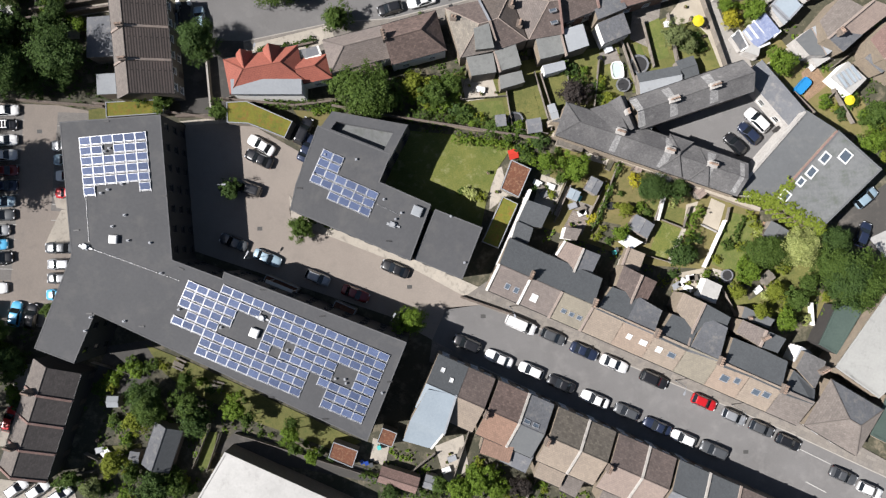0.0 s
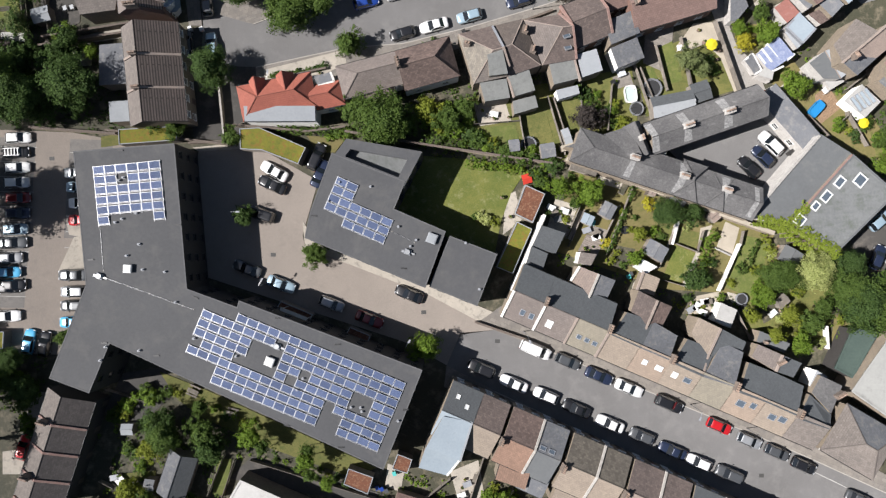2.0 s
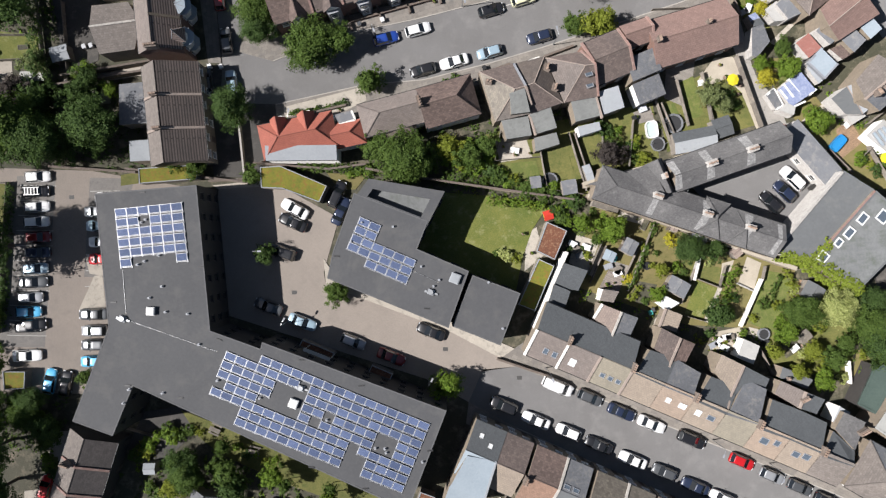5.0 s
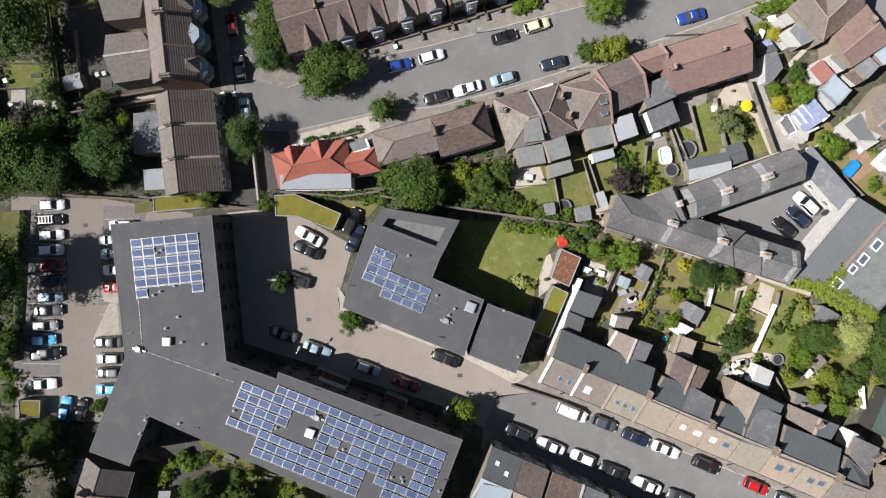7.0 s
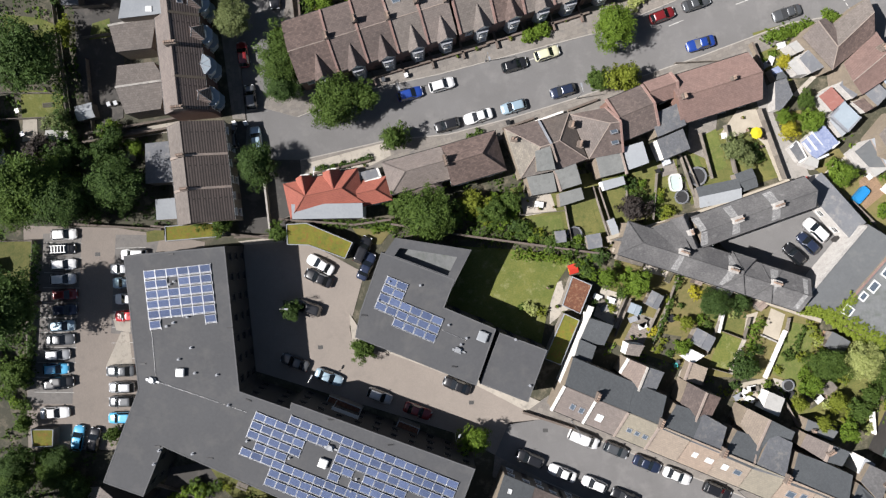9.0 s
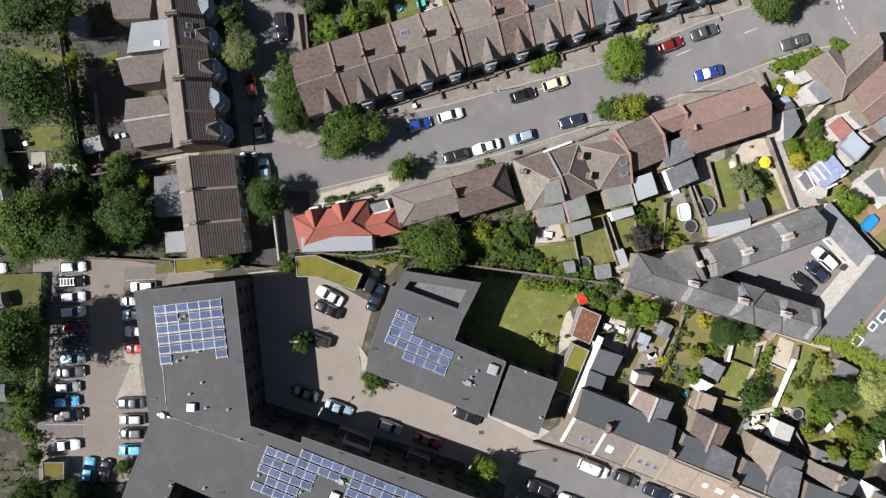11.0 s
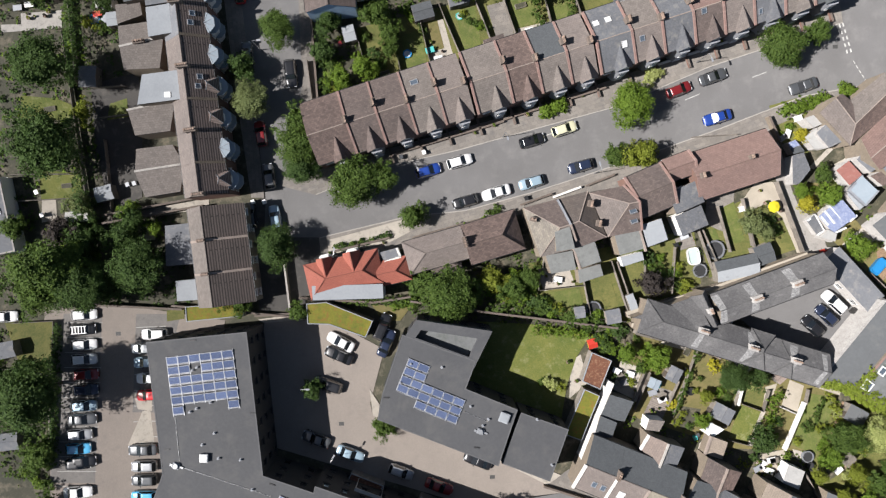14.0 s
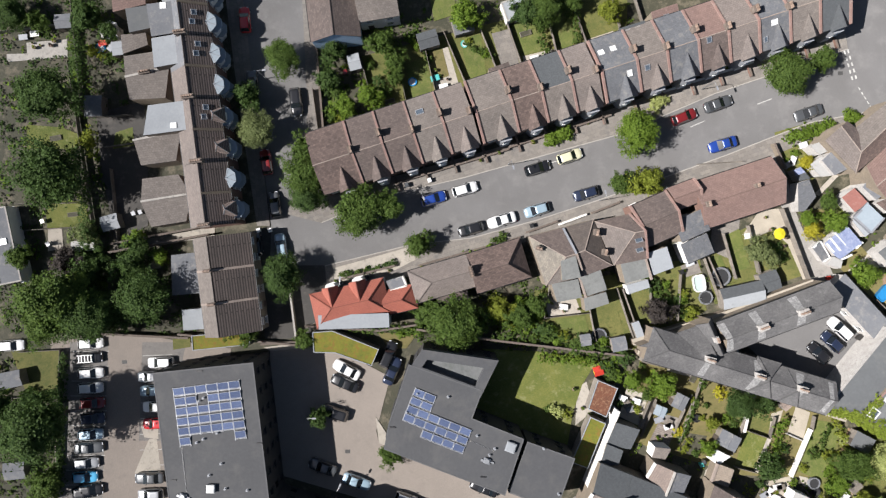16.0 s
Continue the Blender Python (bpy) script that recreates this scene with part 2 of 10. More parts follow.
# Brown tiles darkened for slopes turned from the sun.
SHADE_BROWN_TILE = surface("shade_brown_tiles", (0.15, 0.122, 0.105), (0.11, 0.094, 0.085), (0.19, 0.165, 0.14), grain=3, patch=0.4, stain_at=(0.62, 0.95), tiles=(0.42, 0.34, 0.02), spread=0.25, joint=0.6)
# Spotted tiles, paled to paint sunlight onto a west hip.
SUNLIT_LICHEN_TILE = surface("sunlit_lichen_spotted_tiles", (0.36, 0.32, 0.26), (0.23, 0.205, 0.175), (0.17, 0.155, 0.14), grain=5, patch=0.5, stain_at=(0.5, 0.8), tiles=(0.42, 0.34, 0.02), spread=0.25, joint=0.65)
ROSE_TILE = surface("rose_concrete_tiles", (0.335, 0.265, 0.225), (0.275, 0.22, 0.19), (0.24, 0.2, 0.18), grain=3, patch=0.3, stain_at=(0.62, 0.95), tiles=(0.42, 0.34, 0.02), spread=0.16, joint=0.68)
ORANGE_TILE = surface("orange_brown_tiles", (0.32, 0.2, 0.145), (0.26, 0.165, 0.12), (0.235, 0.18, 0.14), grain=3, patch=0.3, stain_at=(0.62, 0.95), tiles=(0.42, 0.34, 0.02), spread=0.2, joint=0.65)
STOCK_BRICK = surface("stock_brick", (0.27, 0.22, 0.165), (0.2, 0.165, 0.125), (0.14, 0.12, 0.1), grain=5, patch=0.4, tiles=(0.225, 0.075, 0.01), spread=0.3, joint=0.75)
RED_BRICK = surface("red_brick", (0.22, 0.125, 0.095), (0.17, 0.1, 0.08), (0.15, 0.115, 0.095), grain=5, patch=0.4, tiles=(0.225, 0.075, 0.01), spread=0.3, joint=0.8)
PALE_STACK = surface("lime_washed_stack", (0.5, 0.48, 0.45), (0.36, 0.34, 0.32), (0.25, 0.23, 0.21), grain=5, patch=0.9, tiles=(0.225, 0.075, 0.01), spread=0.2, joint=0.8)
OLD_BRICK = surface("sooty_stack_brick", (0.21, 0.165, 0.135), (0.15, 0.12, 0.1), (0.29, 0.26, 0.23), grain=5, patch=0.7, stain_at=(0.55, 0.75), tiles=(0.225, 0.075, 0.01), spread=0.3, joint=0.75)
DARK_BRICK = surface("dark_brick", (0.05, 0.046, 0.043), (0.036, 0.033, 0.031), grain=5, patch=0.4, tiles=(0.225, 0.075, 0.01), spread=0.3, joint=0.8)
WHITE_WALL = surface("white_stucco", (0.76, 0.74, 0.7), (0.68, 0.66, 0.62), (0.52, 0.5, 0.46), grain=3, patch=0.4, stain_at=(0.6, 0.85), bump=0.1)
BLUE_WALL = surface("pale_blue_stucco", (0.3, 0.42, 0.56), (0.27, 0.38, 0.51), (0.38, 0.45, 0.53), grain=3, patch=0.5, bump=0.1)
COPING = surface("coping_stone", (0.48, 0.45, 0.41), (0.38, 0.36, 0.33), (0.25, 0.23, 0.21), grain=4, patch=0.6)
RED_COPING = surface("red_clay_coping", (0.29, 0.178, 0.15), (0.21, 0.14, 0.122), (0.32, 0.25, 0.22), grain=4, patch=0.6)
PINK_COPING = surface("pinkish_mortar_coping", (0.34, 0.275, 0.235), (0.26, 0.215, 0.185), (0.22, 0.19, 0.17), grain=4, patch=0.6)
LEAD = surface("lead_sheet", (0.3, 0.31, 0.33), (0.22, 0.23, 0.25), grain=3, patch=0.6, rough=0.6, bump=0.15)
POT_CLAY = plain("terracotta", (0.3, 0.215, 0.165), 0.8, per_object=0.3)
TIMBER = surface("grey_timber", (0.2, 0.175, 0.145), (0.13, 0.115, 0.1), (0.27, 0.24, 0.2), grain=7, patch=0.6, per_object=0.25)
DARK_TIMBER = surface("dark_timber", (0.09, 0.07, 0.055), (0.06, 0.05, 0.04), grain=7, patch=0.6, per_object=0.2)
DECK = surface("timber_decking", (0.36, 0.24, 0.15), (0.27, 0.18, 0.115), grain=6, patch=0.5, tiles=(3.0, 0.14, 0.012), spread=0.2, joint=0.4)
DECK_GREY = surface("weathered_decking", (0.3, 0.255, 0.22), (0.23, 0.195, 0.17), (0.36, 0.32, 0.28), grain=6, patch=0.5, tiles=(3.0, 0.3, 0.03), spread=0.25, joint=0.5)
BARK = surface("bark", (0.1, 0.08, 0.06), (0.06, 0.05, 0.04), grain=9, patch=1.0, bump=0.7, depth=0.03)
WHITE_PAINT = plain("white_paint", (0.78, 0.78, 0.76), 0.4)
ROAD_PAINT = surface("worn_road_paint", (0.6, 0.59, 0.56), (0.4, 0.39, 0.37), (0.2, 0.195, 0.19), grain=6, patch=1.0, stain_at=(0.55, 0.75), bump=0)
ALUMINIUM = plain("aluminium", (0.6, 0.61, 0.63), 0.35, 0.6)
STEEL = plain("galvanised_steel", (0.4, 0.41, 0.42), 0.45, 0.7)
IRON = plain("cast_iron", (0.07, 0.068, 0.065), 0.7)
BLACK = plain("black_plastic", (0.02, 0.02, 0.021), 0.5)
RUBBER = plain("tyre_rubber", (0.022, 0.022, 0.022), 0.85)
GLASS = plain("dark_window_glass", (0.012, 0.015, 0.018), 0.06, coat=1.0)
SKYLIGHT_GLASS = plain("skylight_glass", (0.1, 0.125, 0.155), 0.12, coat=0.6)
MILKY = plain("milky_skylight", (0.78, 0.8, 0.82), 0.3)
LAMP_GLASS = plain("headlamp_glass", (0.6, 0.62, 0.64), 0.1, coat=1.0)
TAIL_RED = plain("tail_lamp_red", (0.35, 0.012, 0.012), 0.2, coat=1.0)
WATER_BLUE = plain("pool_blue", (0.03, 0.25, 0.55), 0.15)
YELLOW_CLOTH = plain("yellow_cloth", (0.6, 0.52, 0.02), 0.85)
RED_CLOTH = plain("red_plastic", (0.6, 0.05, 0.03), 0.6)
FADED_RED = surface("faded_red_roofing", (0.33, 0.14, 0.115), (0.26, 0.115, 0.095), (0.36, 0.2, 0.17), grain=3, patch=0.5, bump=0.2)
BLUE_TARP = surface("blue_tarpaulin", (0.27, 0.31, 0.44), (0.17, 0.205, 0.34), (0.46, 0.48, 0.53), grain=4, patch=1.2, bump=0.5, depth=0.05)
TURQUOISE = plain("turquoise_plastic", (0.08, 0.45, 0.42), 0.5)

AQUA = plain("pale_green_water", (0.52, 0.64, 0.58), 0.1)
NET_BLACK = plain("trampoline_mat", (0.035, 0.035, 0.037), 0.9)


def cells():
    """Photovoltaic cells: blue squares under glass with pale bars between, on the UV map in metres."""
    m = surface("solar_cells", (0.095, 0.12, 0.2), (0.075, 0.098, 0.175), grain=1.5, patch=0.6, rough=0.18, bump=0, tiles=(0.158, 0.158, 0.004), spread=0.1, joint=1.0, per_object=0.2, coat=0.5)
    for n in m.node_tree.nodes:
        if n.bl_idname == "ShaderNodeTexBrick":
            n.offset = 0.0
            n.inputs["Mortar"].default_value = (1.6, 1.6, 1.5, 1)
    return m


CELLS = cells()
PAINTS = {k: plain("car_paint_" + k, c, 0.28, mt, 1.0) for k, c, mt in (
    ("white", (0.78, 0.78, 0.77), 0.0), ("black", (0.018, 0.018, 0.02), 0.1), ("grey", (0.11, 0.115, 0.12), 0.3), ("silver", (0.42, 0.43, 0.44), 0.4),
    ("red", (0.5, 0.014, 0.018), 0.0), ("dark_red", (0.2, 0.016, 0.018), 0.1), ("blue", (0.02, 0.06, 0.3), 0.1), ("light_blue", (0.1, 0.42, 0.68), 0.0),
    ("dark_blue", (0.025, 0.035, 0.07), 0.2), ("cream", (0.68, 0.66, 0.45), 0.0), ("pale_blue", (0.35, 0.47, 0.55), 0.2))}
LEAF = leafy("mid_green_leaves", (0.042, 0.08, 0.016), (0.118, 0.176, 0.036))
LEAF_DARK = leafy("dark_green_leaves", (0.03, 0.06, 0.016), (0.088, 0.142, 0.036))
LEAF_LIGHT = leafy("yellow_green_leaves", (0.13, 0.165, 0.018), (0.27, 0.3, 0.045))
LEAF_PALE = leafy("pale_green_leaves", (0.22, 0.27, 0.07), (0.48, 0.5, 0.2))
LEAF_GREY = leafy("grey_green_leaves", (0.1, 0.13, 0.045), (0.23, 0.265, 0.11))
LEAF_GOLD = leafy("golden_leaves", (0.3, 0.28, 0.02), (0.5, 0.45, 0.05))
LEAF_LIME = leafy("lime_green_leaves", (0.14, 0.2, 0.02), (0.32, 0.38, 0.06))
LEAF_PURPLE = leafy("purple_brown_leaves", (0.035, 0.03, 0.03), (0.085, 0.07, 0.06))
LEAF_BRIGHT = leafy("fresh_green_leaves", (0.075, 0.135, 0.016), (0.19, 0.275, 0.036))


# ---- mesh helpers ----
def finish(bm):
    bmesh.ops.recalc_face_normals(bm, faces=bm.faces)
    return bm


def mesh_of(name, bm, mats, smooth=False):
    me = bpy.data.meshes.new(name)
    bm.to_mesh(me)
    bm.free()
    for m in (mats if isinstance(mats, (list, tuple)) else [mats]):
        me.materials.append(m)
    if smooth:
        me.polygons.foreach_set("use_smooth", [True] * len(me.polygons))
    return me


def part(name, bm, mats, parent, label="", smooth=False):
    ob = new(name, mesh_of(name, bm, mats, smooth))
    ob.parent = parent
    return tagged(ob, label) if label else ob


def piece(name, me, parent, m):
    """A part that shares the mesh me with others of its kind."""
    ob = new(name, me)
    ob.parent = parent
    ob.matrix_basis = m
    return ob


def thing(name, x, y, z=0.0, turn=0.0, label="", category="", group="", kind=""):
    ob = new(name)
    ob.empty_display_size = 0.3
    ob.matrix_basis = pose(x, y, z, 0, 0, turn)
    return tagged(ob, label, category, group, kind)


def face(bm, pts, slot=0, uv=None):
    """A face; its UV map runs in metres, along the first edge and up the face, unless uv gives another first point and edge."""
    pts = [Vector(p) for p in pts]
    f = bm.faces.new([bm.verts.new(p) for p in pts])
    f.material_index = slot
    lay = bm.loops.layers.uv.verify()
    o, along = (Vector(uv[0]), Vector(uv[1])) if uv else (pts[0], pts[1] - pts[0])
    along.normalize()
    n = (pts[1] - pts[0]).cross(pts[2] - pts[0])
    up = n.normalized().cross(along) if n.length > 1e-9 else Vector((0, 1, 0))
    for lp in f.loops:
        lp[lay].uv = ((lp.vert.co - o).dot(along), (lp.vert.co - o).dot(up))
    return f


def box(bm, x0, y0, z0, x1, y1, z1, slot=0):
    a, b, c, d, e, f, g, h = [(x, y, z) for z in (z0, z1) for x, y in ((x0, y0), (x1, y0), (x1, y1), (x0, y1))]
    for q in ((d, c, b, a), (e, f, g, h), (a, b, f, e), (b, c, g, f), (c, d, h, g), (d, a, e, h)):
        face(bm, q, slot)


def prism(bm, poly, z0, z1, slot=0, side=None):
    """An upright prism on a plan polygon."""
    if sum(a[0] * b[1] - b[0] * a[1] for a, b in zip(poly, poly[1:] + poly[:1])) < 0:
        poly = poly[::-1]
    n = len(poly)
    face(bm, [(*p, z1) for p in poly], slot)
    face(bm, [(*p, z0) for p in poly[::-1]], slot)
    for i in range(n):
        a, b = poly[i], poly[(i + 1) % n]
        face(bm, [(*a, z0), (*b, z0), (*b, z1), (*a, z1)], slot if side is None else side)


def tube(bm, p, q, r0, r1, n=8, slot=0):
    p, q = Vector(p), Vector(q)
    w = (q - p).normalized()
    u = w.orthogonal().normalized()
    v = w.cross(u)
    ring = lambda c, r: [bm.verts.new(c + (u * math.cos(6.2832 * i / n) + v * math.sin(6.2832 * i / n)) * r) for i in range(n)]
    a, b = ring(p, r0), ring(q, r1)
    for i in range(n):
        bm.faces.new((a[i], a[(i + 1) % n], b[(i + 1) % n], b[i])).material_index = slot
    bm.faces.new(a[::-1]).material_index = slot
    bm.faces.new(b).material_index = slot


def slab(bm, pts, thick, slot=0):
    """A sloping slab: pts is its top, anticlockwise seen from above, first edge along the eave."""
    pts = [Vector(p) for p in pts]
    n = (pts[1] - pts[0]).cross(pts[-1] - pts[0]).normalized()
    low = [p - n * thick for p in pts]
    face(bm, pts, slot)
    face(bm, low[::-1], slot)
    for i in range(len(pts)):
        j = (i + 1) % len(pts)
        face(bm, [low[i], low[j], pts[j], pts[i]], slot)


# ---- ground pieces ----
paved = []  # plan polygons of all patches


def patch(name, poly, material, z, label, category="", kind="structure", along=None, low=-0.05):
    """A paved or planted area: a thin raised sheet on the ground."""
    paved.append([Vector(p) for p in poly])
    cx, cy = sum(p[0] for p in poly) / len(poly), sum(p[1] for p in poly) / len(poly)
    bm = bmesh.new()
    poly = [(p[0] - cx, p[1] - cy) for p in poly]
    if sum(a[0] * b[1] - b[0] * a[1] for a, b in zip(poly, poly[1:] + poly[:1])) < 0:
        poly = poly[::-1]
    d = along or (poly[1][0] - poly[0][0], poly[1][1] - poly[0][1])
    face(bm, [(*p, z) for p in poly], 0, ((0, 0, z), (*d, 0)))
    for a, b in zip(poly, poly[1:] + poly[:1]):
        face(bm, [(*a, low), (*b, low), (*b, z), (*a, z)])
    ob = new(name, mesh_of(name, bm, material))
    ob.location = (cx, cy, 0)
    return tagged(ob, label, category, "", kind)


def strip(name, pts, width, material, z, label, category="", low=-0.05):
    """A band of even width along a bent line, on its left side."""
    pts = [Vector(p) for p in pts]
    side = []
    for i, p in enumerate(pts):
        d = ((pts[min(i + 1, len(pts) - 1)] - p).normalized() + (p - pts[max(i - 1, 0)]).normalized()).normalized()
        side.append(p + Vector((-d.y, d.x)) * width)
    bm = bmesh.new()
    for a, b, c, d in zip(pts, pts[1:], side[1:], side):
        face(bm, [(*a, z), (*b, z), (*c, z), (*d, z)])
        face(bm, [(*a, low), (*b, low), (*b, z), (*a, z)])
        face(bm, [(*c, low), (*d, low), (*d, z), (*c, z)])
    bmesh.ops.remove_doubles(bm, verts=bm.verts, dist=0.001)
    ob = new(name, mesh_of(name, finish(bm), material))
    return tagged(ob, label, category, "", "structure")


# ---- kinds of things ----
def shared_mesh(name, mats, build, smooth=False):
    bm = bmesh.new()
    build(bm)
    return mesh_of(name, bm, mats, smooth)


def window_frame_shape(bm):
    for x0, x1, z0, z1 in ((-0.55, 0.55, 0, 0.08), (-0.55, 0.55, 1.32, 1.4), (-0.55, -0.47, 0.08, 1.32), (0.47, 0.55, 0.08, 1.32), (-0.47, 0.47, 0.67, 0.73)):
        box(bm, x0, -0.05, z0, x1, 0.04, z1)
    box(bm, -0.65, -0.14, -0.07, 0.65, 0.04, 0.0)


WINDOW_FRAME = shared_mesh("window", WHITE_PAINT, window_frame_shape)
DARK_FRAME = shared_mesh("window", BLACK, window_frame_shape)
WINDOW_PANE = shared_mesh("pane", GLASS, lambda bm: box(bm, -0.47, -0.015, 0.08, 0.47, 0.0, 1.32))
DOOR_LEAF = shared_mesh("door", DARK_TIMBER, lambda bm: (box(bm, -0.45, -0.05, 0, 0.45, 0.02, 2.03), box(bm, -0.3, -0.065, 1.1, 0.3, -0.05, 1.85), box(bm, -0.3, -0.065, 0.2, 0.3, -0.05, 0.95)))


def pot_shape(bm):
    tube(bm, (0, 0, 0), (0, 0, 0.45), 0.15, 0.12, 8)
    tube(bm, (0, 0, 0.45), (0, 0, 0.52), 0.155, 0.155, 8)


CHIMNEY_POT = shared_mesh("chimney_pot", POT_CLAY, pot_shape)


def skylight_on(home, x, y, z, w, h, tilt, glass=SKYLIGHT_GLASS, turn=0.0):
    """A roof window: upstand frame and pane, lying on a slope that rises along +y by tilt degrees."""
    bm = bmesh.new()
    t = 0.09
    for x0, x1, y0, y1 in ((-w / 2, w / 2, -h / 2, -h / 2 + t), (-w / 2, w / 2, h / 2 - t, h / 2), (-w / 2, -w / 2 + t, -h / 2 + t, h / 2 - t), (w / 2 - t, w / 2, -h / 2 + t, h / 2 - t)):
        box(bm, x0, y0, -0.05, x1, y1, 0.13)
    fr = part("skylight", bm, ALUMINIUM if glass is not MILKY else WHITE_PAINT, home, "roof window with a metal frame")
    fr.matrix_basis = pose(x, y, z, 0, 0, turn) @ pose(0, 0, 0, tilt, 0, 0)
    bm = bmesh.new()
    box(bm, -w / 2 + t, -h / 2 + t, 0.02, w / 2 - t, h / 2 - t, 0.09)
    part("pane", bm, glass, fr)


def chimney_on(home, x, y, z, wide, deep, tall, pots, brick=STOCK_BRICK, turn=0.0):
    """A brick stack with an oversailing cap and a row of pots along its longer side."""
    bm = bmesh.new()
    box(bm, -wide / 2, -deep / 2, -0.9, wide / 2, deep / 2, tall - 0.18)
    box(bm, -wide / 2 - 0.05, -deep / 2 - 0.05, tall - 0.18, wide / 2 + 0.05, deep / 2 + 0.05, tall)
    st = part("chimney", bm, brick, home)
    st.matrix_basis = pose(x, y, z, 0, 0, turn)
    for i in range(pots):
        f = (i + 0.5) / pots - 0.5
        piece("chimney_pot", CHIMNEY_POT, st, pose(f * wide if wide > deep else 0, f * deep if deep >= wide else 0, tall))


def frame_of(a, b, c):
    """Local frame of a plan rectangle: width along a to b, depth towards c, anticlockwise; also whether a and b were swapped."""
    a, b, c = Vector(a), Vector(b), Vector(c)
    swapped = (b - a).x * (c - a).y - (b - a).y * (c - a).x < 0
    if swapped:
        a, b = b, a
    d = b - a
    n = Vector((-d.y, d.x)).normalized()
    return a, d.length, (c - a).dot(n), math.degrees(math.atan2(d.y, d.x)), swapped


def house(a, b, c, eave, rise, tile=SLATE, rear=None, wall=STOCK_BRICK, roof="gable", ridge=0.5, hip=(0.0, 0.0), chimneys=(), lights=(), milky=(), copings=(0, 0),
          coping=COPING, gablets=(), windows=(2, 2), doors=(0.25,), over=0.18, label="", group="", name="house", category="house", base=0.0, brick=None, ridge_tile=None, gutters=True, bay=RED_BRICK, streaks=(), turrets=()):
    """A building on a plan rectangle: front eave a to b, back towards c. roof: gable (ridge along the front), mono (rises from the front) or flat.
    Shares along the front and depth place chimneys (u, v, wide, deep, pots), roof windows (u, v, w, h), parapets and front gables (u, wide, deep)."""
    o, L, D, turn, swapped = frame_of(a, b, c)
    if swapped:
        flip = lambda rows: [(1 - r[0], *r[1:]) for r in rows]
        chimneys, lights, milky, gablets = flip(chimneys), flip(lights), flip(milky), flip(gablets)
        copings, hip, doors = copings[::-1], hip[::-1], [1 - d for d in doors]
    home = thing(name, o.x, o.y, base, turn, label, category, group)
    R = ridge * D
    top = eave + rise
    rear = rear or tile

    def level(y):
        if roof == "gable":
            return eave + rise * (y / R if y < R else (D - y) / (D - R))
        return eave + rise * y / D if roof == "mono" else eave

    bm = bmesh.new()
    x0, x1, low = 0.0, L, -0.3
    if roof == "gable":
        ends = ((hip[0] < 0.05, 0.0), (hip[1] < 0.05, L))
        face(bm, [(0, 0, low), (L, 0, low), (L, 0, eave), (0, 0, eave)])
        face(bm, [(L, D, low), (0, D, low), (0, D, eave), (L, D, eave)])
        for gabled, x in ends:
            face(bm, [(x, 0, low), (x, D, low), (x, D, eave)] + ([(x, R, top)] if gabled else []) + [(x, 0, eave)])
    else:
        back = level(D)
        face(bm, [(0, 0, low), (L, 0, low), (L, 0, eave), (0, 0, eave)])
        face(bm, [(L, D, low), (0, D, low), (0, D, back), (L, D, back)])
        for x in (0, L):
            face(bm, [(x, 0, low), (x, D, low), (x, D, back), (x, 0, eave)])
    part("wall", finish(bm), wall, home)
    e = over
    if roof == "gable":
        ef, eb = eave - rise / R * e + 0.1, eave - rise / (D - R) * e + 0.1
        gl, gr = (e * 0.4 if hip[0] < 0.05 and not copings[0] else 0), (e * 0.4 if hip[1] < 0.05 and not copings[1] else 0)
        hl, hr = hip
        xl, xr = (-e if hl else -gl), (L + e if hr else L + gr)
        rl, rr = (hl if hl else -gl), (L - hr if hr else L + gr)
        t = top + 0.1
        for nm, pts, m in (("roof", [(xl, -e, ef), (xr, -e, ef), (rr, R, t), (rl, R, t)], tile), ("roof", [(xr, D + e, eb), (xl, D + e, eb), (rl, R, t), (rr, R, t)], rear)):
            bm = bmesh.new()
            slab(bm, pts, 0.1)
            part(nm, finish(bm), m, home)
        for h, pts in ((hl, [(xl, D + e, eb), (xl, -e, ef), (rl, R, t)]), (hr, [(xr, -e, ef), (xr, D + e, eb), (rr, R, t)])):
            if h:
                bm = bmesh.new()
                slab(bm, pts, 0.1)
                part("roof", finish(bm), tile, home)
        bm = bmesh.new()
        tube(bm, (rl, R, t), (rr, R, t), 0.075, 0.075, 6)
        for h, s, q in ((hl, xl, rl), (hr, xr, rr)):
            if h:
                tube(bm, (s, -e, ef), (q, R, t), 0.09, 0.09, 6), tube(bm, (s, D + e, eb), (q, R, t), 0.09, 0.09, 6)
        part("ridge_tiles", bm, ridge_tile or tile, home)
        edges = ((-e - 0.05, ef - 0.08), (D + e + 0.05, eb - 0.08))
    elif roof == "mono":
        bm = bmesh.new()
        s = rise / D
        slab(bm, [(-e * 0.4, -e, eave - s * e + 0.1), (L + e * 0.4, -e, eave - s * e + 0.1), (L + e * 0.4, D + e * 0.4, eave + rise + s * e * 0.4 + 0.1), (-e * 0.4, D + e * 0.4, eave + rise + s * e * 0.4 + 0.1)], 0.1)
        part("roof", finish(bm), tile, home)
        edges = ((-e - 0.05, eave - s * e + 0.02),)
    else:
        bm = bmesh.new()
        box(bm, -0.03, -0.03, eave - 0.12, L + 0.03, D + 0.03, eave + 0.03)
        part("roof", bm, tile, home)
        bm = bmesh.new()
        w, h = 0.16, 0.1
        for q in ((-0.06, -0.06, L + 0.06, w), (-0.06, D - w, L + 0.06, D + 0.06), (-0.06, w, w, D - w), (L - w, w, L + 0.06, D - w)):
            box(bm, q[0], q[1], eave + 0.03, q[2], q[3], eave + 0.03 + h)
        part("roof_edge", bm, coping, home)
        edges = ()
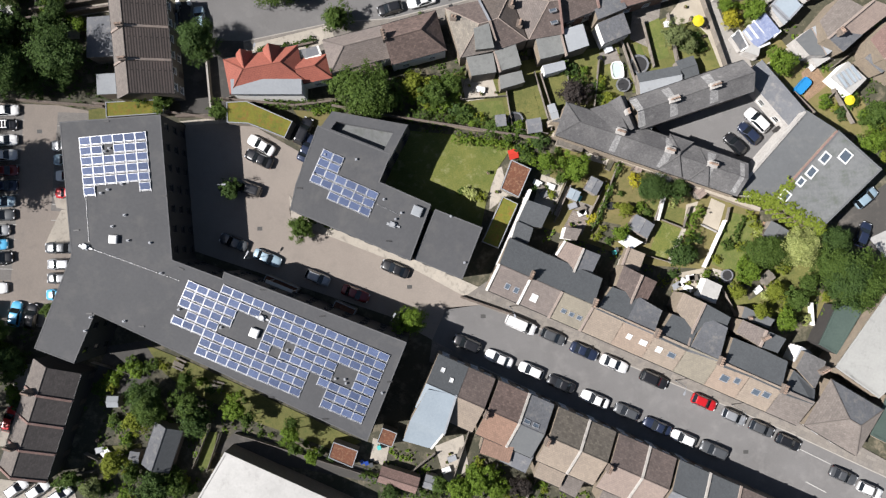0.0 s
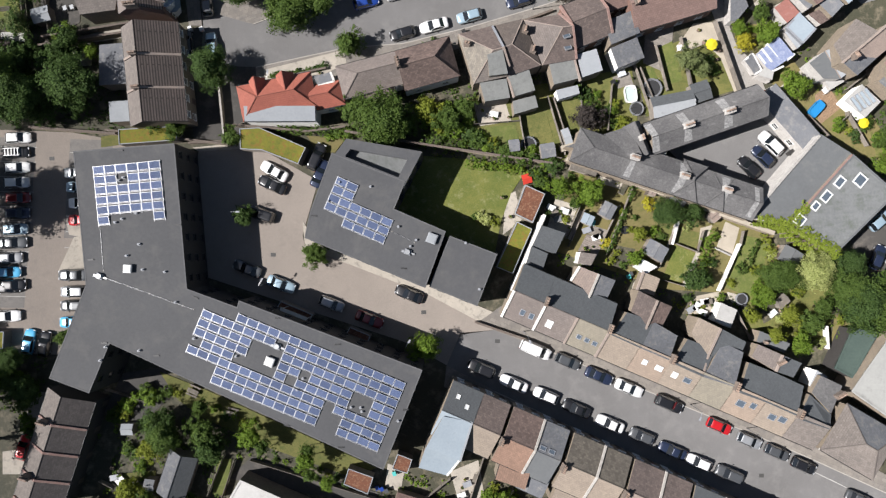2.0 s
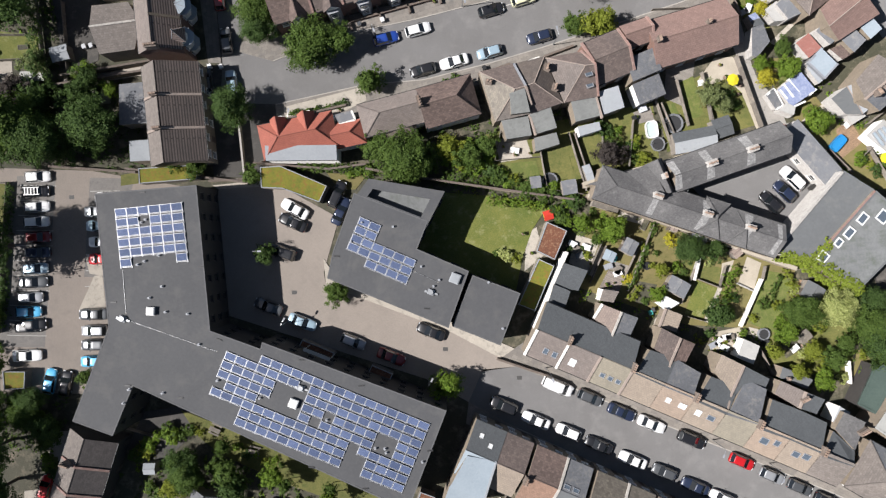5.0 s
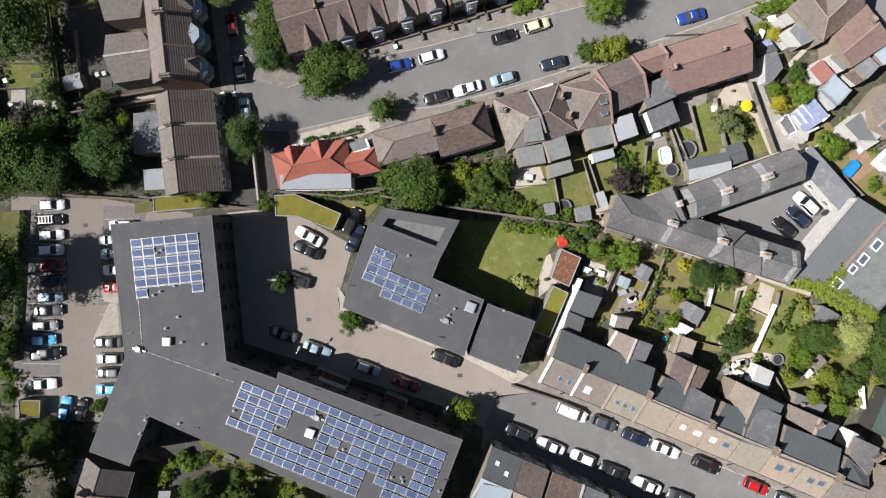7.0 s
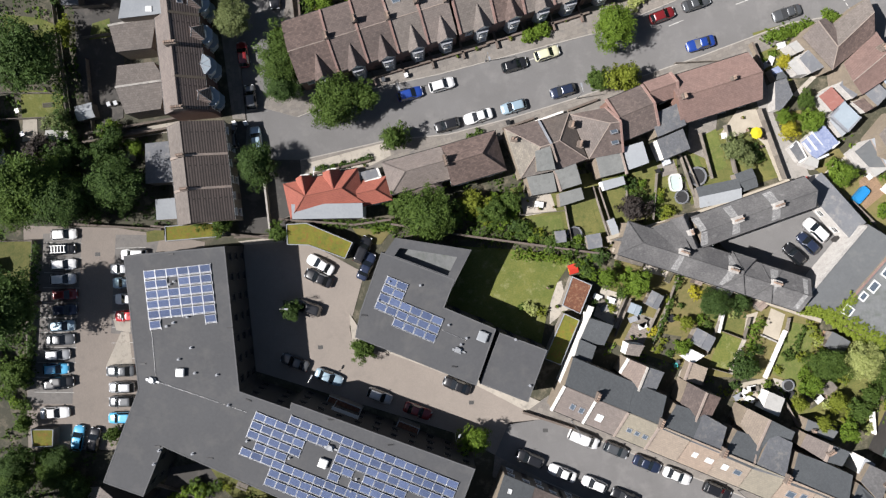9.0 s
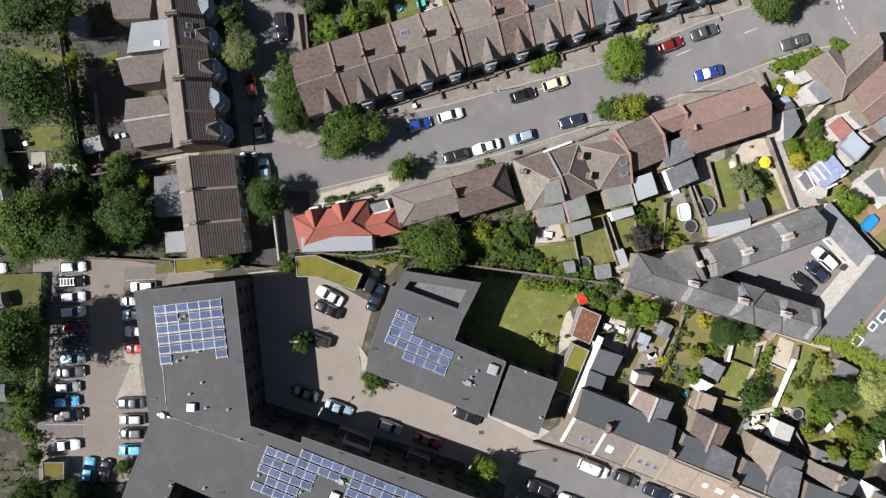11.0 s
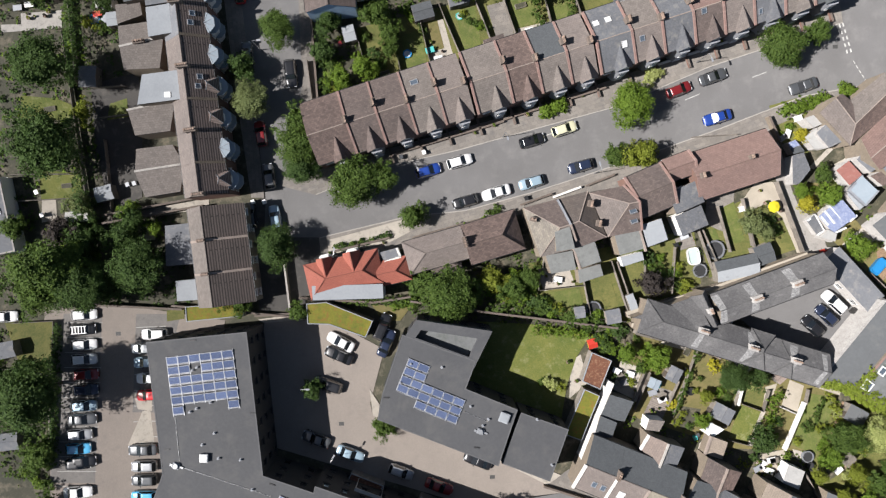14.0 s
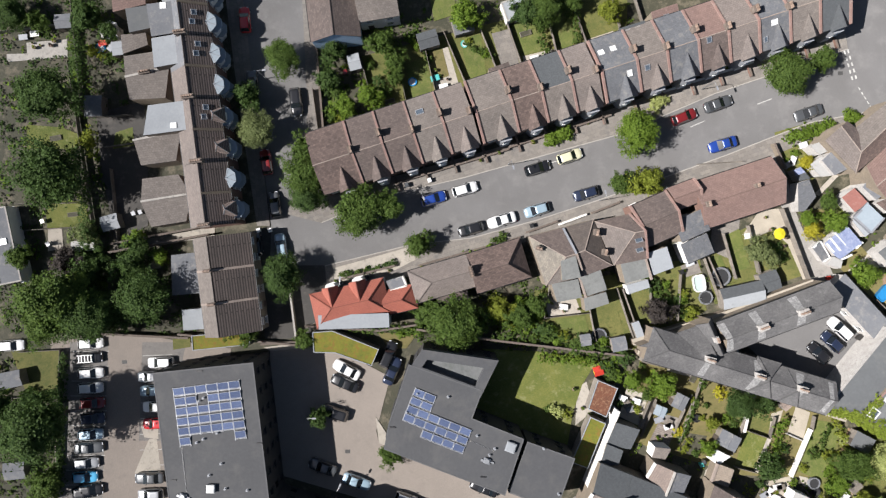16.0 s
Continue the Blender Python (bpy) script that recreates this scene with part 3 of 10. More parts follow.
    if gutters:
        for y, z in edges:
            bm = bmesh.new()
            tube(bm, (0, y, z), (L, y, z), 0.06, 0.06, 6)
            part("gutter", bm, BLACK, home)
    for side, x in ((copings[0], 0.0), (copings[1], L)):
        if side:
            bm = bmesh.new()
            w = 0.17
            run = [(-0.25, level(0) - 0.1)] + ([(R, top)] if roof == "gable" else []) + ([(D + 0.1, level(D))] if side != 2 else [])
            for (ya, za), (yb, zb) in zip(run, run[1:]):
                a_, b_ = [(x + s * w, y, z + k) for y, z in ((ya, za), (yb, zb)) for s, k in ((-1, -0.3), (1, -0.3), (1, 0.38), (-1, 0.38))][:4], [(x + s * w, yb, zb + k) for s, k in ((-1, -0.3), (1, -0.3), (1, 0.38), (-1, 0.38))]
                for i in range(4):
                    j = (i + 1) % 4
                    face(bm, [a_[i], a_[j], b_[j], b_[i]])
                face(bm, a_[::-1]), face(bm, b_)
            part("parapet", finish(bm), coping, home, "raised party wall between the roofs")
    for u, wide, deep in gablets:
        gx, zr, proj = u * L, eave + rise * min(deep / R, 0.92) + 0.14, 0.55
        for s in (-1, 1):
            bm = bmesh.new()
            q = [(gx + s * wide / 2, -proj, eave + 0.08), (gx, -proj, zr), (gx, deep, zr), (gx + s * wide / 2, 0.1, eave + 0.16)]
            slab(bm, q if s > 0 else [q[1], q[0], q[3], q[2]], 0.07)
            part("gable_roof", finish(bm), tile, home)
        bm = bmesh.new()
        k = wide / 2 * 0.86
        prism(bm, [(gx - k, 0), (gx - k * 0.62, -proj - 0.35), (gx + k * 0.62, -proj - 0.35), (gx + k, 0)], -0.2, eave - 0.25)
        bw = part("bay_window", bm, bay, home, "two-storey bay under a small gable")
        bm = bmesh.new()
        face(bm, [(gx - wide / 2, -proj + 0.12, eave), (gx + wide / 2, -proj + 0.12, eave), (gx, -proj + 0.12, zr - 0.05)])
        face(bm, [(gx + wide / 2, -proj + 0.16, eave), (gx - wide / 2, -proj + 0.16, eave), (gx, -proj + 0.16, zr - 0.05)])
        part("gable_board", bm, WHITE_PAINT, home)
        for z in (0.8, 3.5):
            if z + 1.6 < eave:
                w = piece("window", WINDOW_FRAME, bw, pose(gx, -proj - 0.36, z))
                piece("pane", WINDOW_PANE, w, pose(0, 0, 0))
    for u, wide, up in turrets:
        gx, k = u * L, wide / 2
        bm = bmesh.new()
        n = 4 if up > 1 else 8
        ring = [(gx + k * math.cos(6.2832 * (i + 0.5) / n) * 1.15, 0.35 + k * math.sin(6.2832 * (i + 0.5) / n) * 1.15, eave + 0.1) for i in range(n)]
        for i in range(n):
            face(bm, [ring[i], ring[(i + 1) % n], (gx, 0.35, eave + up)])
        face(bm, ring[::-1])
        tr = part("turret_roof", finish(bm), tile if up > 1 else PALE_BLUE_FELT, home, "pointed tiled roof over a bay" if up > 1 else "shallow pale roof over a bay")
        bm = bmesh.new()
        for i in range(n):
            tube(bm, ring[i], (gx, 0.35, eave + up), 0.05, 0.05, 5)
        tube(bm, (gx, 0.35, eave + up - 0.1), (gx, 0.35, eave + up + 0.4), 0.07, 0.03, 6)
        part("ridge_tiles", bm, LEAD, tr)
        bm = bmesh.new()
        prism(bm, [(gx + k * 0.85 * math.cos(0.7854 * i + 0.3927), 0.35 + k * 0.85 * math.sin(0.7854 * i + 0.3927)) for i in range(8)], -0.2, eave + 0.1)
        bw = part("bay_window", bm, bay, home, "two-storey bay with pale stonework")
        for r, z0, z1 in ((1.05, eave - 1.1, eave - 0.9), (0.98, eave - 4.2, eave - 4.0)):
            bm = bmesh.new()
            prism(bm, [(gx + k * r * math.cos(0.7854 * i + 0.3927), 0.1 - k * 0.3 + k * r * math.sin(0.7854 * i + 0.3927)) for i in range(8)], z0, z1)
            part("cornice", bm, PALE_BLUE_FELT, bw, "pale painted stone cornice")
    for tint, rows in ((SKYLIGHT_GLASS, lights), (MILKY, milky)):
        for u, v, w, h in rows:
            y = v * D
            tilt = 0.0
            if roof == "gable":
                tilt = math.degrees(math.atan2(rise, R)) if y < R else -math.degrees(math.atan2(rise, D - R))
            elif roof == "mono":
                tilt = math.degrees(math.atan2(rise, D))
            skylight_on(home, u * L, y, level(y) + 0.1, w, h, tilt, tint)
    for u, wide in streaks:
        if roof == "gable":
            for y0, y1 in ((0.15, R - 0.05), (D - 0.15, R + 0.05)):
                bm = bmesh.new()
                q = [(u * L - wide / 2, y0, level(y0) + 0.12), (u * L + wide / 2, y0, level(y0) + 0.12), (u * L + wide * 0.4, y1, level(y1) + 0.12), (u * L - wide * 0.4, y1, level(y1) + 0.12)]
                slab(bm, q if y0 < y1 else [q[1], q[0], q[3], q[2]], 0.03)
                part("flashing", finish(bm), LIMED_SLATE, home, "pale mortar-washed slates below a chimney")
    for u, v, wide, deep, pots in chimneys:
        z = level(min(max(v * D, 0), D))
        chimney_on(home, u * L, v * D, z, wide, deep, max(1.0, top + 0.85 - z), pots, brick or OLD_BRICK)
    for n, y, turn_w in ((windows[0], 0.0, 0), (windows[1], D, 180)):
        for z in ([0.9, 3.6] if eave > 5.1 else [0.9]):
            if z + 1.5 > eave:
                continue
            for i in range(n):
                x = (i + 0.5) / n * L
                if (y == 0 and z < 1 and any(abs(x - d * L) < 1.15 for d in doors)) or (y == 0 and any(abs(x - g[0] * L) < g[1] / 2 + 0.5 for g in gablets)):
                    continue
                w = piece("window", WINDOW_FRAME, home, pose(x, y, z, 0, 0, turn_w))
                piece("pane", WINDOW_PANE, w, pose(0, 0, 0))
    for d in doors:
        piece("door", DOOR_LEAF, home, pose(d * L, -0.01, 0))
    return home


def roofed(label, planes, wall=STOCK_BRICK, spines=(), chimneys=(), brick=OLD_BRICK, name="rear_extension", category="house extension", group="rear extensions", panes=()):
    """A building under roof planes that meet at ridges and valleys. planes: (tile, corners with their heights, the eave first);
    spines: raised party walls (from, to, material); chimneys: (x, y, foot, wide, deep, tall, pots, turn); panes: roof windows (x, y, z, w, h, tilt, turn, glass)."""
    ox, oy = planes[0][1][0][:2]
    o = thing(name, ox, oy, 0, 0, label, category, group)
    walls = bmesh.new()
    for tile, pts in planes:
        pts = [Vector((x - ox, y - oy, z)) for x, y, z in pts]
        if sum(a.x * b.y - b.x * a.y for a, b in zip(pts, pts[1:] + pts[:1])) < 0:
            pts = [pts[1], pts[0]] + pts[:1:-1]
        bm = bmesh.new()
        slab(bm, [p + Vector((0, 0, 0.1)) for p in pts], 0.1)
        part("roof", bm, tile, o)
        mid = sum(pts, Vector()) / len(pts)
        inner = [p.lerp(mid, 0.015) for p in pts]
        for a, b in zip(inner, inner[1:] + inner[:1]):
            face(walls, [(a.x, a.y, -0.2), (b.x, b.y, -0.2), (b.x, b.y, b.z), (a.x, a.y, a.z)])
    part("wall", walls, wall, o)
    seen = {}
    for tile, pts in planes:
        for a, b in zip(pts, pts[1:] + pts[:1]):
            seen.setdefault(frozenset((a, b)), []).append(tile)
    for edge, tiles in seen.items():
        if len(tiles) > 1 and len(edge) == 2 and not any(frozenset((p, q)) == edge for p, q, _ in spines):
            bm = bmesh.new()
            tube(bm, *[Vector((x - ox, y - oy, z + 0.11)) for x, y, z in sorted(edge)], 0.08, 0.08, 6)
            part("ridge_tiles", bm, SLATE if "slate" in tiles[0].name else PINK_COPING, o)
    for a, b, m in spines:
        a, b = Vector(a) - Vector((ox, oy, 0)), Vector(b) - Vector((ox, oy, 0))
        n = Vector((a.y - b.y, b.x - a.x, 0)).normalized() * 0.15
        bm = bmesh.new()
        rings(bm, [[p - n + Vector((0, 0, -0.3)), p + n + Vector((0, 0, -0.3)), p + n + Vector((0, 0, 0.36)), p - n + Vector((0, 0, 0.36))] for p in (a, b)])
        part("parapet", bm, m, o, "raised party wall between the roofs")
    for x, y, z, wide, deep, tall, pots, turn in chimneys:
        chimney_on(o, x - ox, y - oy, z, wide, deep, tall, pots, brick, turn)
    for x, y, z, wide, high, tilt, turn, glass in panes:
        skylight_on(o, x - ox, y - oy, z, wide, high, tilt, glass, turn)
    return o


def shed(a, b, c, high=2.1, rise=0.4, tile=GREY_FELT, wall=TIMBER, roof="gable", label="timber garden shed with a felt roof", name="garden_shed", **more):
    label = label if len(label.split()) > 3 else label + " standing in a garden"
    more = {"windows": (0, 0), "gutters": False, "over": 0.1, "category": "shed", "group": "garden sheds", **more}
    return house(a, b, c, high, rise, tile, None, wall, roof, label=label, name=name, **more)


# cars
def rings(bm, loops, cap=True):
    made = [[bm.verts.new(p) for p in lp] for lp in loops]
    n = len(made[0])
    for a, b in zip(made, made[1:]):
        for i in range(n):
            bm.faces.new((a[i], a[(i + 1) % n], b[(i + 1) % n], b[i]))
    if cap:
        bm.faces.new(made[0][::-1]), bm.faces.new(made[-1])
    return finish(bm)


CAR_SHAPES = {  # length, width, roof height, bonnet height, belt height, cabin base from, to, roof from, to
    "hatch": (4.15, 1.78, 1.5, 0.93, 1.02, -1.95, 0.95, -1.5, 0.22),
    "saloon": (4.65, 1.84, 1.45, 0.9, 0.99, -1.6, 0.9, -0.95, 0.12),
    "suv": (4.6, 1.9, 1.7, 1.08, 1.16, -2.15, 1.0, -1.85, 0.3),
    "van": (5.1, 1.98, 2.0, 1.15, 1.2, -2.42, 1.6, -2.35, 0.85),
}
car_stock = {}


def car_parts(kind):
    L, W, H, hood, belt, c0, c1, r0, r1 = CAR_SHAPES[kind]
    o = thing("car", 0, 0)
    bm = bmesh.new()
    loops = []
    for f, hw, zl, zt in ((-0.5, 0.5, 0.44, 0.7), (-0.492, 0.74, 0.34, belt - 0.16), (-0.465, 0.88, 0.26, belt - 0.06), (-0.41, 0.965, 0.22, belt - 0.02), (-0.2, 1, 0.2, belt), (0.1, 1, 0.2, belt), (0.25, 0.985, 0.2, hood + 0.02), (0.37, 0.945, 0.22, hood - 0.03), (0.44, 0.86, 0.25, hood - 0.12), (0.482, 0.7, 0.3, hood - 0.24), (0.5, 0.42, 0.4, 0.6)):
        x, w = f * L, hw * W / 2
        loops.append([(x, s * w * k, z) for s, k, z in ((-1, 0.85, zl), (-1, 1, zl + 0.18), (-1, 0.99, zt - 0.14), (-1, 0.9, zt - 0.02), (-1, 0.5, zt + 0.02), (1, 0.5, zt + 0.02), (1, 0.9, zt - 0.02), (1, 0.99, zt - 0.14), (1, 1, zl + 0.18), (1, 0.85, zl))])
    part("body", rings(bm, loops), PAINTS["white"], o, smooth=True)
    bw, tw = W / 2 * 0.9, W / 2 * 0.72

    def level(xa, xb, w, z, cut):
        return [(xa + cut, -w, z), (xb - cut, -w, z), (xb, -w + cut, z), (xb, w - cut, z), (xb - cut, w, z), (xa + cut, w, z), (xa, w - cut, z), (xa, -w + cut, z)]
    bm = bmesh.new()
    part("cabin", rings(bm, [level(c0, c1, bw, belt - 0.08, 0.16), level(r0, r1, tw, H - 0.07, 0.16), level(r0 + 0.1, r1 - 0.1, tw - 0.09, H - 0.02, 0.2), level(r0 + 0.3, r1 - 0.25, tw - 0.3, H, 0.16)]), PAINTS["white"], o, smooth=False)

    def pane(name, q, out):
        q = [Vector(p) for p in q]
        mid = sum(q, Vector()) / 4
        q = [mid + (p - mid) * 0.93 + Vector(out) * 0.012 for p in q]
        n = (q[1] - q[0]).cross(q[2] - q[0]).normalized() * 0.03
        bm = bmesh.new()
        rings(bm, [[p - n for p in q], q])
        part(name, bm, GLASS, o)
    b_, t_ = belt - 0.04, H - 0.05
    pane("windscreen", [(c1, -bw, b_), (c1, bw, b_), (r1, tw, t_), (r1, -tw, t_)], (0.7, 0, 0.7))
    pane("rear_window", [(c0, bw, b_), (c0, -bw, b_), (r0, -tw, t_), (r0, tw, t_)], (-0.7, 0, 0.7))
    for s in (-1, 1):
        xs = (c0 if kind != "van" else 0.4)
        xr = (r0 if kind != "van" else 0.4)
        pane("side_window", [(xs + 0.15, s * bw, b_), (c1 - 0.15, s * bw, b_), (r1, s * tw, t_), (xr, s * tw, t_)][::s], (0, s * 0.9, 0.2))
        for x in (0.31 * L, -0.3 * L):
            bm = bmesh.new()
            tube(bm, (x, s * (W / 2 - 0.2), 0.32), (x, s * (W / 2 - 0.005), 0.32), 0.32, 0.32, 16)
            tyre = part("wheel", bm, RUBBER, o, "black tyre on an alloy rim")
            bm = bmesh.new()
            tube(bm, (x, s * (W / 2 - 0.05), 0.32), (x, s * (W / 2 + 0.008), 0.32), 0.2, 0.19, 12)
            part("rim", bm, ALUMINIUM, tyre)
        bm = bmesh.new()
        y = s * W / 2 * 0.58
        box(bm, 0.44 * L, y - 0.17, hood - 0.32, 0.481 * L, y + 0.17, hood - 0.17)
        part("headlight", bm, LAMP_GLASS, o)
        bm = bmesh.new()
        box(bm, -0.49 * L, y - 0.16, belt - 0.36, -0.46 * L, y + 0.16, belt - 0.17)
        part("tail_light", bm, TAIL_RED, o)
        bm = bmesh.new()
        box(bm, c1 - 0.55, s * W / 2 - 0.04, belt - 0.02, c1 - 0.42, s * (W / 2 + 0.13) , belt + 0.13)
        part("wing_mirror", finish(bm), BLACK, o)
    return o


def car(at, heading, kind="hatch", paint="silver", label="", group="parked cars", size=1.0):
    m = Matrix.Translation((*at, 0.0)) @ Matrix.Rotation(radians(heading), 4, "Z") @ Matrix.Scale(size, 4)
    m.translation.z = car_ground
    if kind in car_stock:
        o = copy_thing(car_stock[kind], m)
    else:
        o = car_stock[kind] = car_parts(kind)
        o.matrix_basis = m
    for p in o.children:
        if p.name.split(".")[0] in ("body", "cabin"):
            p.material_slots[0].link = "OBJECT"
            p.material_slots[0].material = PAINTS[paint]
    what = {"hatch": "hatchback", "saloon": "saloon car", "suv": "tall estate car", "van": "panel van"}[kind]
    return tagged(o, label or "%s %s parked with dark windows" % (paint.replace("_", " "), what), "van" if kind == "van" else "car", group)


# trees and shrubs
def leaf_cloud(seed, clumps, leaves, size, radii, lumps=0.3, low=-0.6, core=0):
    """Vertices and quads of a crown: clumps over a lumpy ellipsoid of unit radius and inside it, each of many small leaves."""
    rng = np.random.default_rng(seed)
    d = rng.normal(size=(clumps, 3))
    d /= np.linalg.norm(d, axis=1)[:, None]
    d[:, 2] = np.where(d[:, 2] < low, -d[:, 2], d[:, 2])
    swell = 1 + lumps * np.sin(d @ rng.normal(size=(3, 4)) * 2.6 + rng.uniform(0, 6, 4)).mean(axis=1) * 1.6
    r = np.where(rng.random(clumps) < 0.72, rng.uniform(0.72, 1.0, clumps), rng.uniform(0.25, 0.72, clumps)) * swell
    centre = d * r[:, None] * np.array(radii)
    spread = np.array(radii).mean() * rng.uniform(0.11, 0.2, clumps)
    p = np.repeat(centre, leaves, axis=0) + rng.normal(size=(clumps * leaves, 3)) * np.repeat(spread, leaves)[:, None] * (0.62, 0.62, 0.5)
    if core:
        q = rng.normal(size=(core, 3))
        q *= (rng.uniform(0.3, 0.74, core) / np.linalg.norm(q, axis=1))[:, None]
        p[:core] = q * np.array(radii)
    n = rng.normal(size=p.shape) * 0.55 + np.array((0, 0, 0.7)) + np.repeat(d + rng.normal(size=d.shape) * 0.35, leaves, axis=0) * 1.1
    n /= np.linalg.norm(n, axis=1)[:, None]
    u = np.cross(n, rng.normal(size=p.shape))
    u /= np.linalg.norm(u, axis=1)[:, None]
    v = np.cross(n, u)
    s = (size * rng.uniform(0.6, 1.3, len(p)))[:, None]
    s[:core] *= 3.2  # larger inner leaves close the crown
    quads = np.stack([p - u * s, p - v * s * 0.55 + n * s * 0.12, p + u * s, p + v * s * 0.55 + n * s * 0.12], axis=1).reshape(-1, 3)
    return quads


def cloud_mesh(name, quads):
    n = len(quads) // 4
    me = bpy.data.meshes.new(name)
    me.from_pydata(quads.tolist(), [], np.arange(n * 4).reshape(n, 4).tolist())
    me.materials.append(LEAF)
    return me


CROWNS = {
    "broad": [cloud_mesh("crown", leaf_cloud(s, 270, 56, 0.168, (4, 4, 3.4), 0.36, core=1100)) for s in (3, 4, 5)],
    "small": [cloud_mesh("crown", leaf_cloud(s, 110, 40, 0.125, (2, 2, 1.9), 0.38, core=320)) for s in (6, 7)],
    "shrub": [cloud_mesh("crown", leaf_cloud(s, 40, 24, 0.11, (1, 1, 0.85), 0.35, -0.1)) for s in (8, 9, 10)],
}
CROWN_SIZE = {"broad": 4.0, "small": 2.0, "shrub": 1.0}


def trunk_mesh(seed, tall, r):
    rng = random.Random(seed)
    bm = bmesh.new()
    tube(bm, (0, 0, -0.2), (0, 0, tall * 0.55), r, r * 0.7, 8)
    for i in range(6):
        a = i * 1.05 + rng.random() * 0.6
        z = tall * (0.35 + 0.2 * rng.random())
        k = (math.cos(a), math.sin(a))
        mid = (k[0] * tall * 0.18, k[1] * tall * 0.18, z + tall * 0.2)
        tube(bm, (0, 0, z), mid, r * 0.5, r * 0.32, 6)
        tube(bm, mid, (k[0] * tall * 0.33, k[1] * tall * 0.33, z + tall * 0.42), r * 0.32, r * 0.1, 6)
    return mesh_of("trunk", bm, BARK)


TRUNKS = {"broad": trunk_mesh(1, 8.0, 0.24), "small": trunk_mesh(2, 4.0, 0.12), "shrub": trunk_mesh(3, 1.4, 0.05)}
tree_count = [0]


def tree(at, radius, leaf=None, kind="broad", tall=None, label="", group="", name="tree"):
    """A tree with its crown's middle at the plan place; radius of the crown and height of its top in metres."""
    i = tree_count[0] = tree_count[0] + 1
    unit = CROWN_SIZE[kind]
    k = radius / unit * {"broad": 0.84, "small": 0.94, "shrub": 1.0}[kind]
    tall = tall or radius * {"broad": 2.3, "small": 2.2, "shrub": 1.5}[kind]
    o = thing(name, *at, 0, (i * 77) % 360, label, "tree" if name == "tree" else name, group)
    kz = min(k * 1.15, tall / (unit * 1.9))
    crown = piece("crown", CROWNS[kind][i % len(CROWNS[kind])], o, Matrix.LocRotScale((0, 0, tall - unit * kz * (0.9 if kind != "shrub" else 0.8)), None, (k, k, kz)))
    crown.material_slots[0].link = "OBJECT"
    crown.material_slots[0].material = leaf or LEAF
    piece("trunk", TRUNKS[kind], o, Matrix.LocRotScale((0, 0, 0), None, (k, k, tall / {"broad": 8.6, "small": 4.4, "shrub": 1.7}[kind])))
    return o


def hedge(a, b, wide, high, leaf, label="clipped leafy hedge along a boundary"):
    """A hedge along a line: many small leaves in a lumpy band, on a row of thin stems."""
    a, b = Vector(a), Vector(b)
    d = b - a
    o = thing("hedge", *a, 0, math.degrees(math.atan2(d.y, d.x)), label, "hedge", "hedges")
    n = max(2, int(d.length / 0.8))
    clouds = [leaf_cloud(40 + i + int(d.length * 10), 15, 16, 0.12, (0.75, wide / 2, high * 0.5), 0.35) + np.array(((i + 0.5) * d.length / n, 0.12 * math.sin(i * 2.1), high * 0.5)) for i in range(n)]
    foliage = new("foliage", cloud_mesh("foliage", np.concatenate(clouds)))
    foliage.data.materials[0] = leaf
    foliage.parent = o
    for i in range(min(n, 4)):
        bm = bmesh.new()
        x = (i + 0.5) * d.length / min(n, 4)
        tube(bm, (x, 0, -0.1), (x, 0, high * 0.6), 0.04, 0.02, 6)
        part("stem", bm, BARK, o)


def bush_mesh(seed):
    """Leaves in clumps over a handful of bare stems, in one mesh."""
    quads = leaf_cloud(seed, 40, 24, 0.11, (1, 1, 0.85), 0.35, -0.1)
    quads[:, 2] += 0.75
    bm = bmesh.new()
    for i in range(5):
        a = i * 1.257 + seed
        tube(bm, (0.06 * math.cos(a), 0.06 * math.sin(a), -0.1), (0.5 * math.cos(a), 0.5 * math.sin(a), 0.9), 0.04, 0.012, 5)
    n, k = len(quads) // 4, len(bm.verts)
    bm.verts.index_update()
    me = bpy.data.meshes.new("shrub")
    me.from_pydata([tuple(v.co) for v in bm.verts] + quads.tolist(), [], [[v.index for v in f.verts] for f in bm.faces] + (np.arange(n * 4).reshape(n, 4) + k).tolist())
    me.materials.append(LEAF), me.materials.append(BARK)
    for i in range(len(bm.faces)):
        me.polygons[i].material_index = 1
    bm.free()
    return me


BUSHES = [bush_mesh(s) for s in (8, 9, 10, 11)]


def bush(at, radius, leaf, tall, label, group):
    i = tree_count[0] = tree_count[0] + 1
    o = new("shrub", BUSHES[i % 4])
    o.matrix_basis = Matrix.LocRotScale((*at, 0.0), Matrix.Rotation(i * 2.4, 4, "Z").to_quaternion(), (radius, radius, tall / 1.6))
    o.material_slots[0].link = "OBJECT"
    o.material_slots[0].material = leaf
    return tagged(o, label, "shrub", group)


def shrub(at, radius, leaf=None, tall=None, label="", group="garden shrubs"):
    tone = {"mid_green_leaves": "mid-green", "dark_green_leaves": "dark green", "yellow_green_leaves": "yellow-green", "pale_green_leaves": "pale green", "golden_leaves": "golden yellow", "purple_brown_leaves": "purple-brown", "fresh_green_leaves": "fresh green"}[(leaf or LEAF).name]
    return bush(at, radius, leaf or LEAF, tall or radius * 1.5, label or "%s rounded garden shrub growing from the soil" % tone, group)


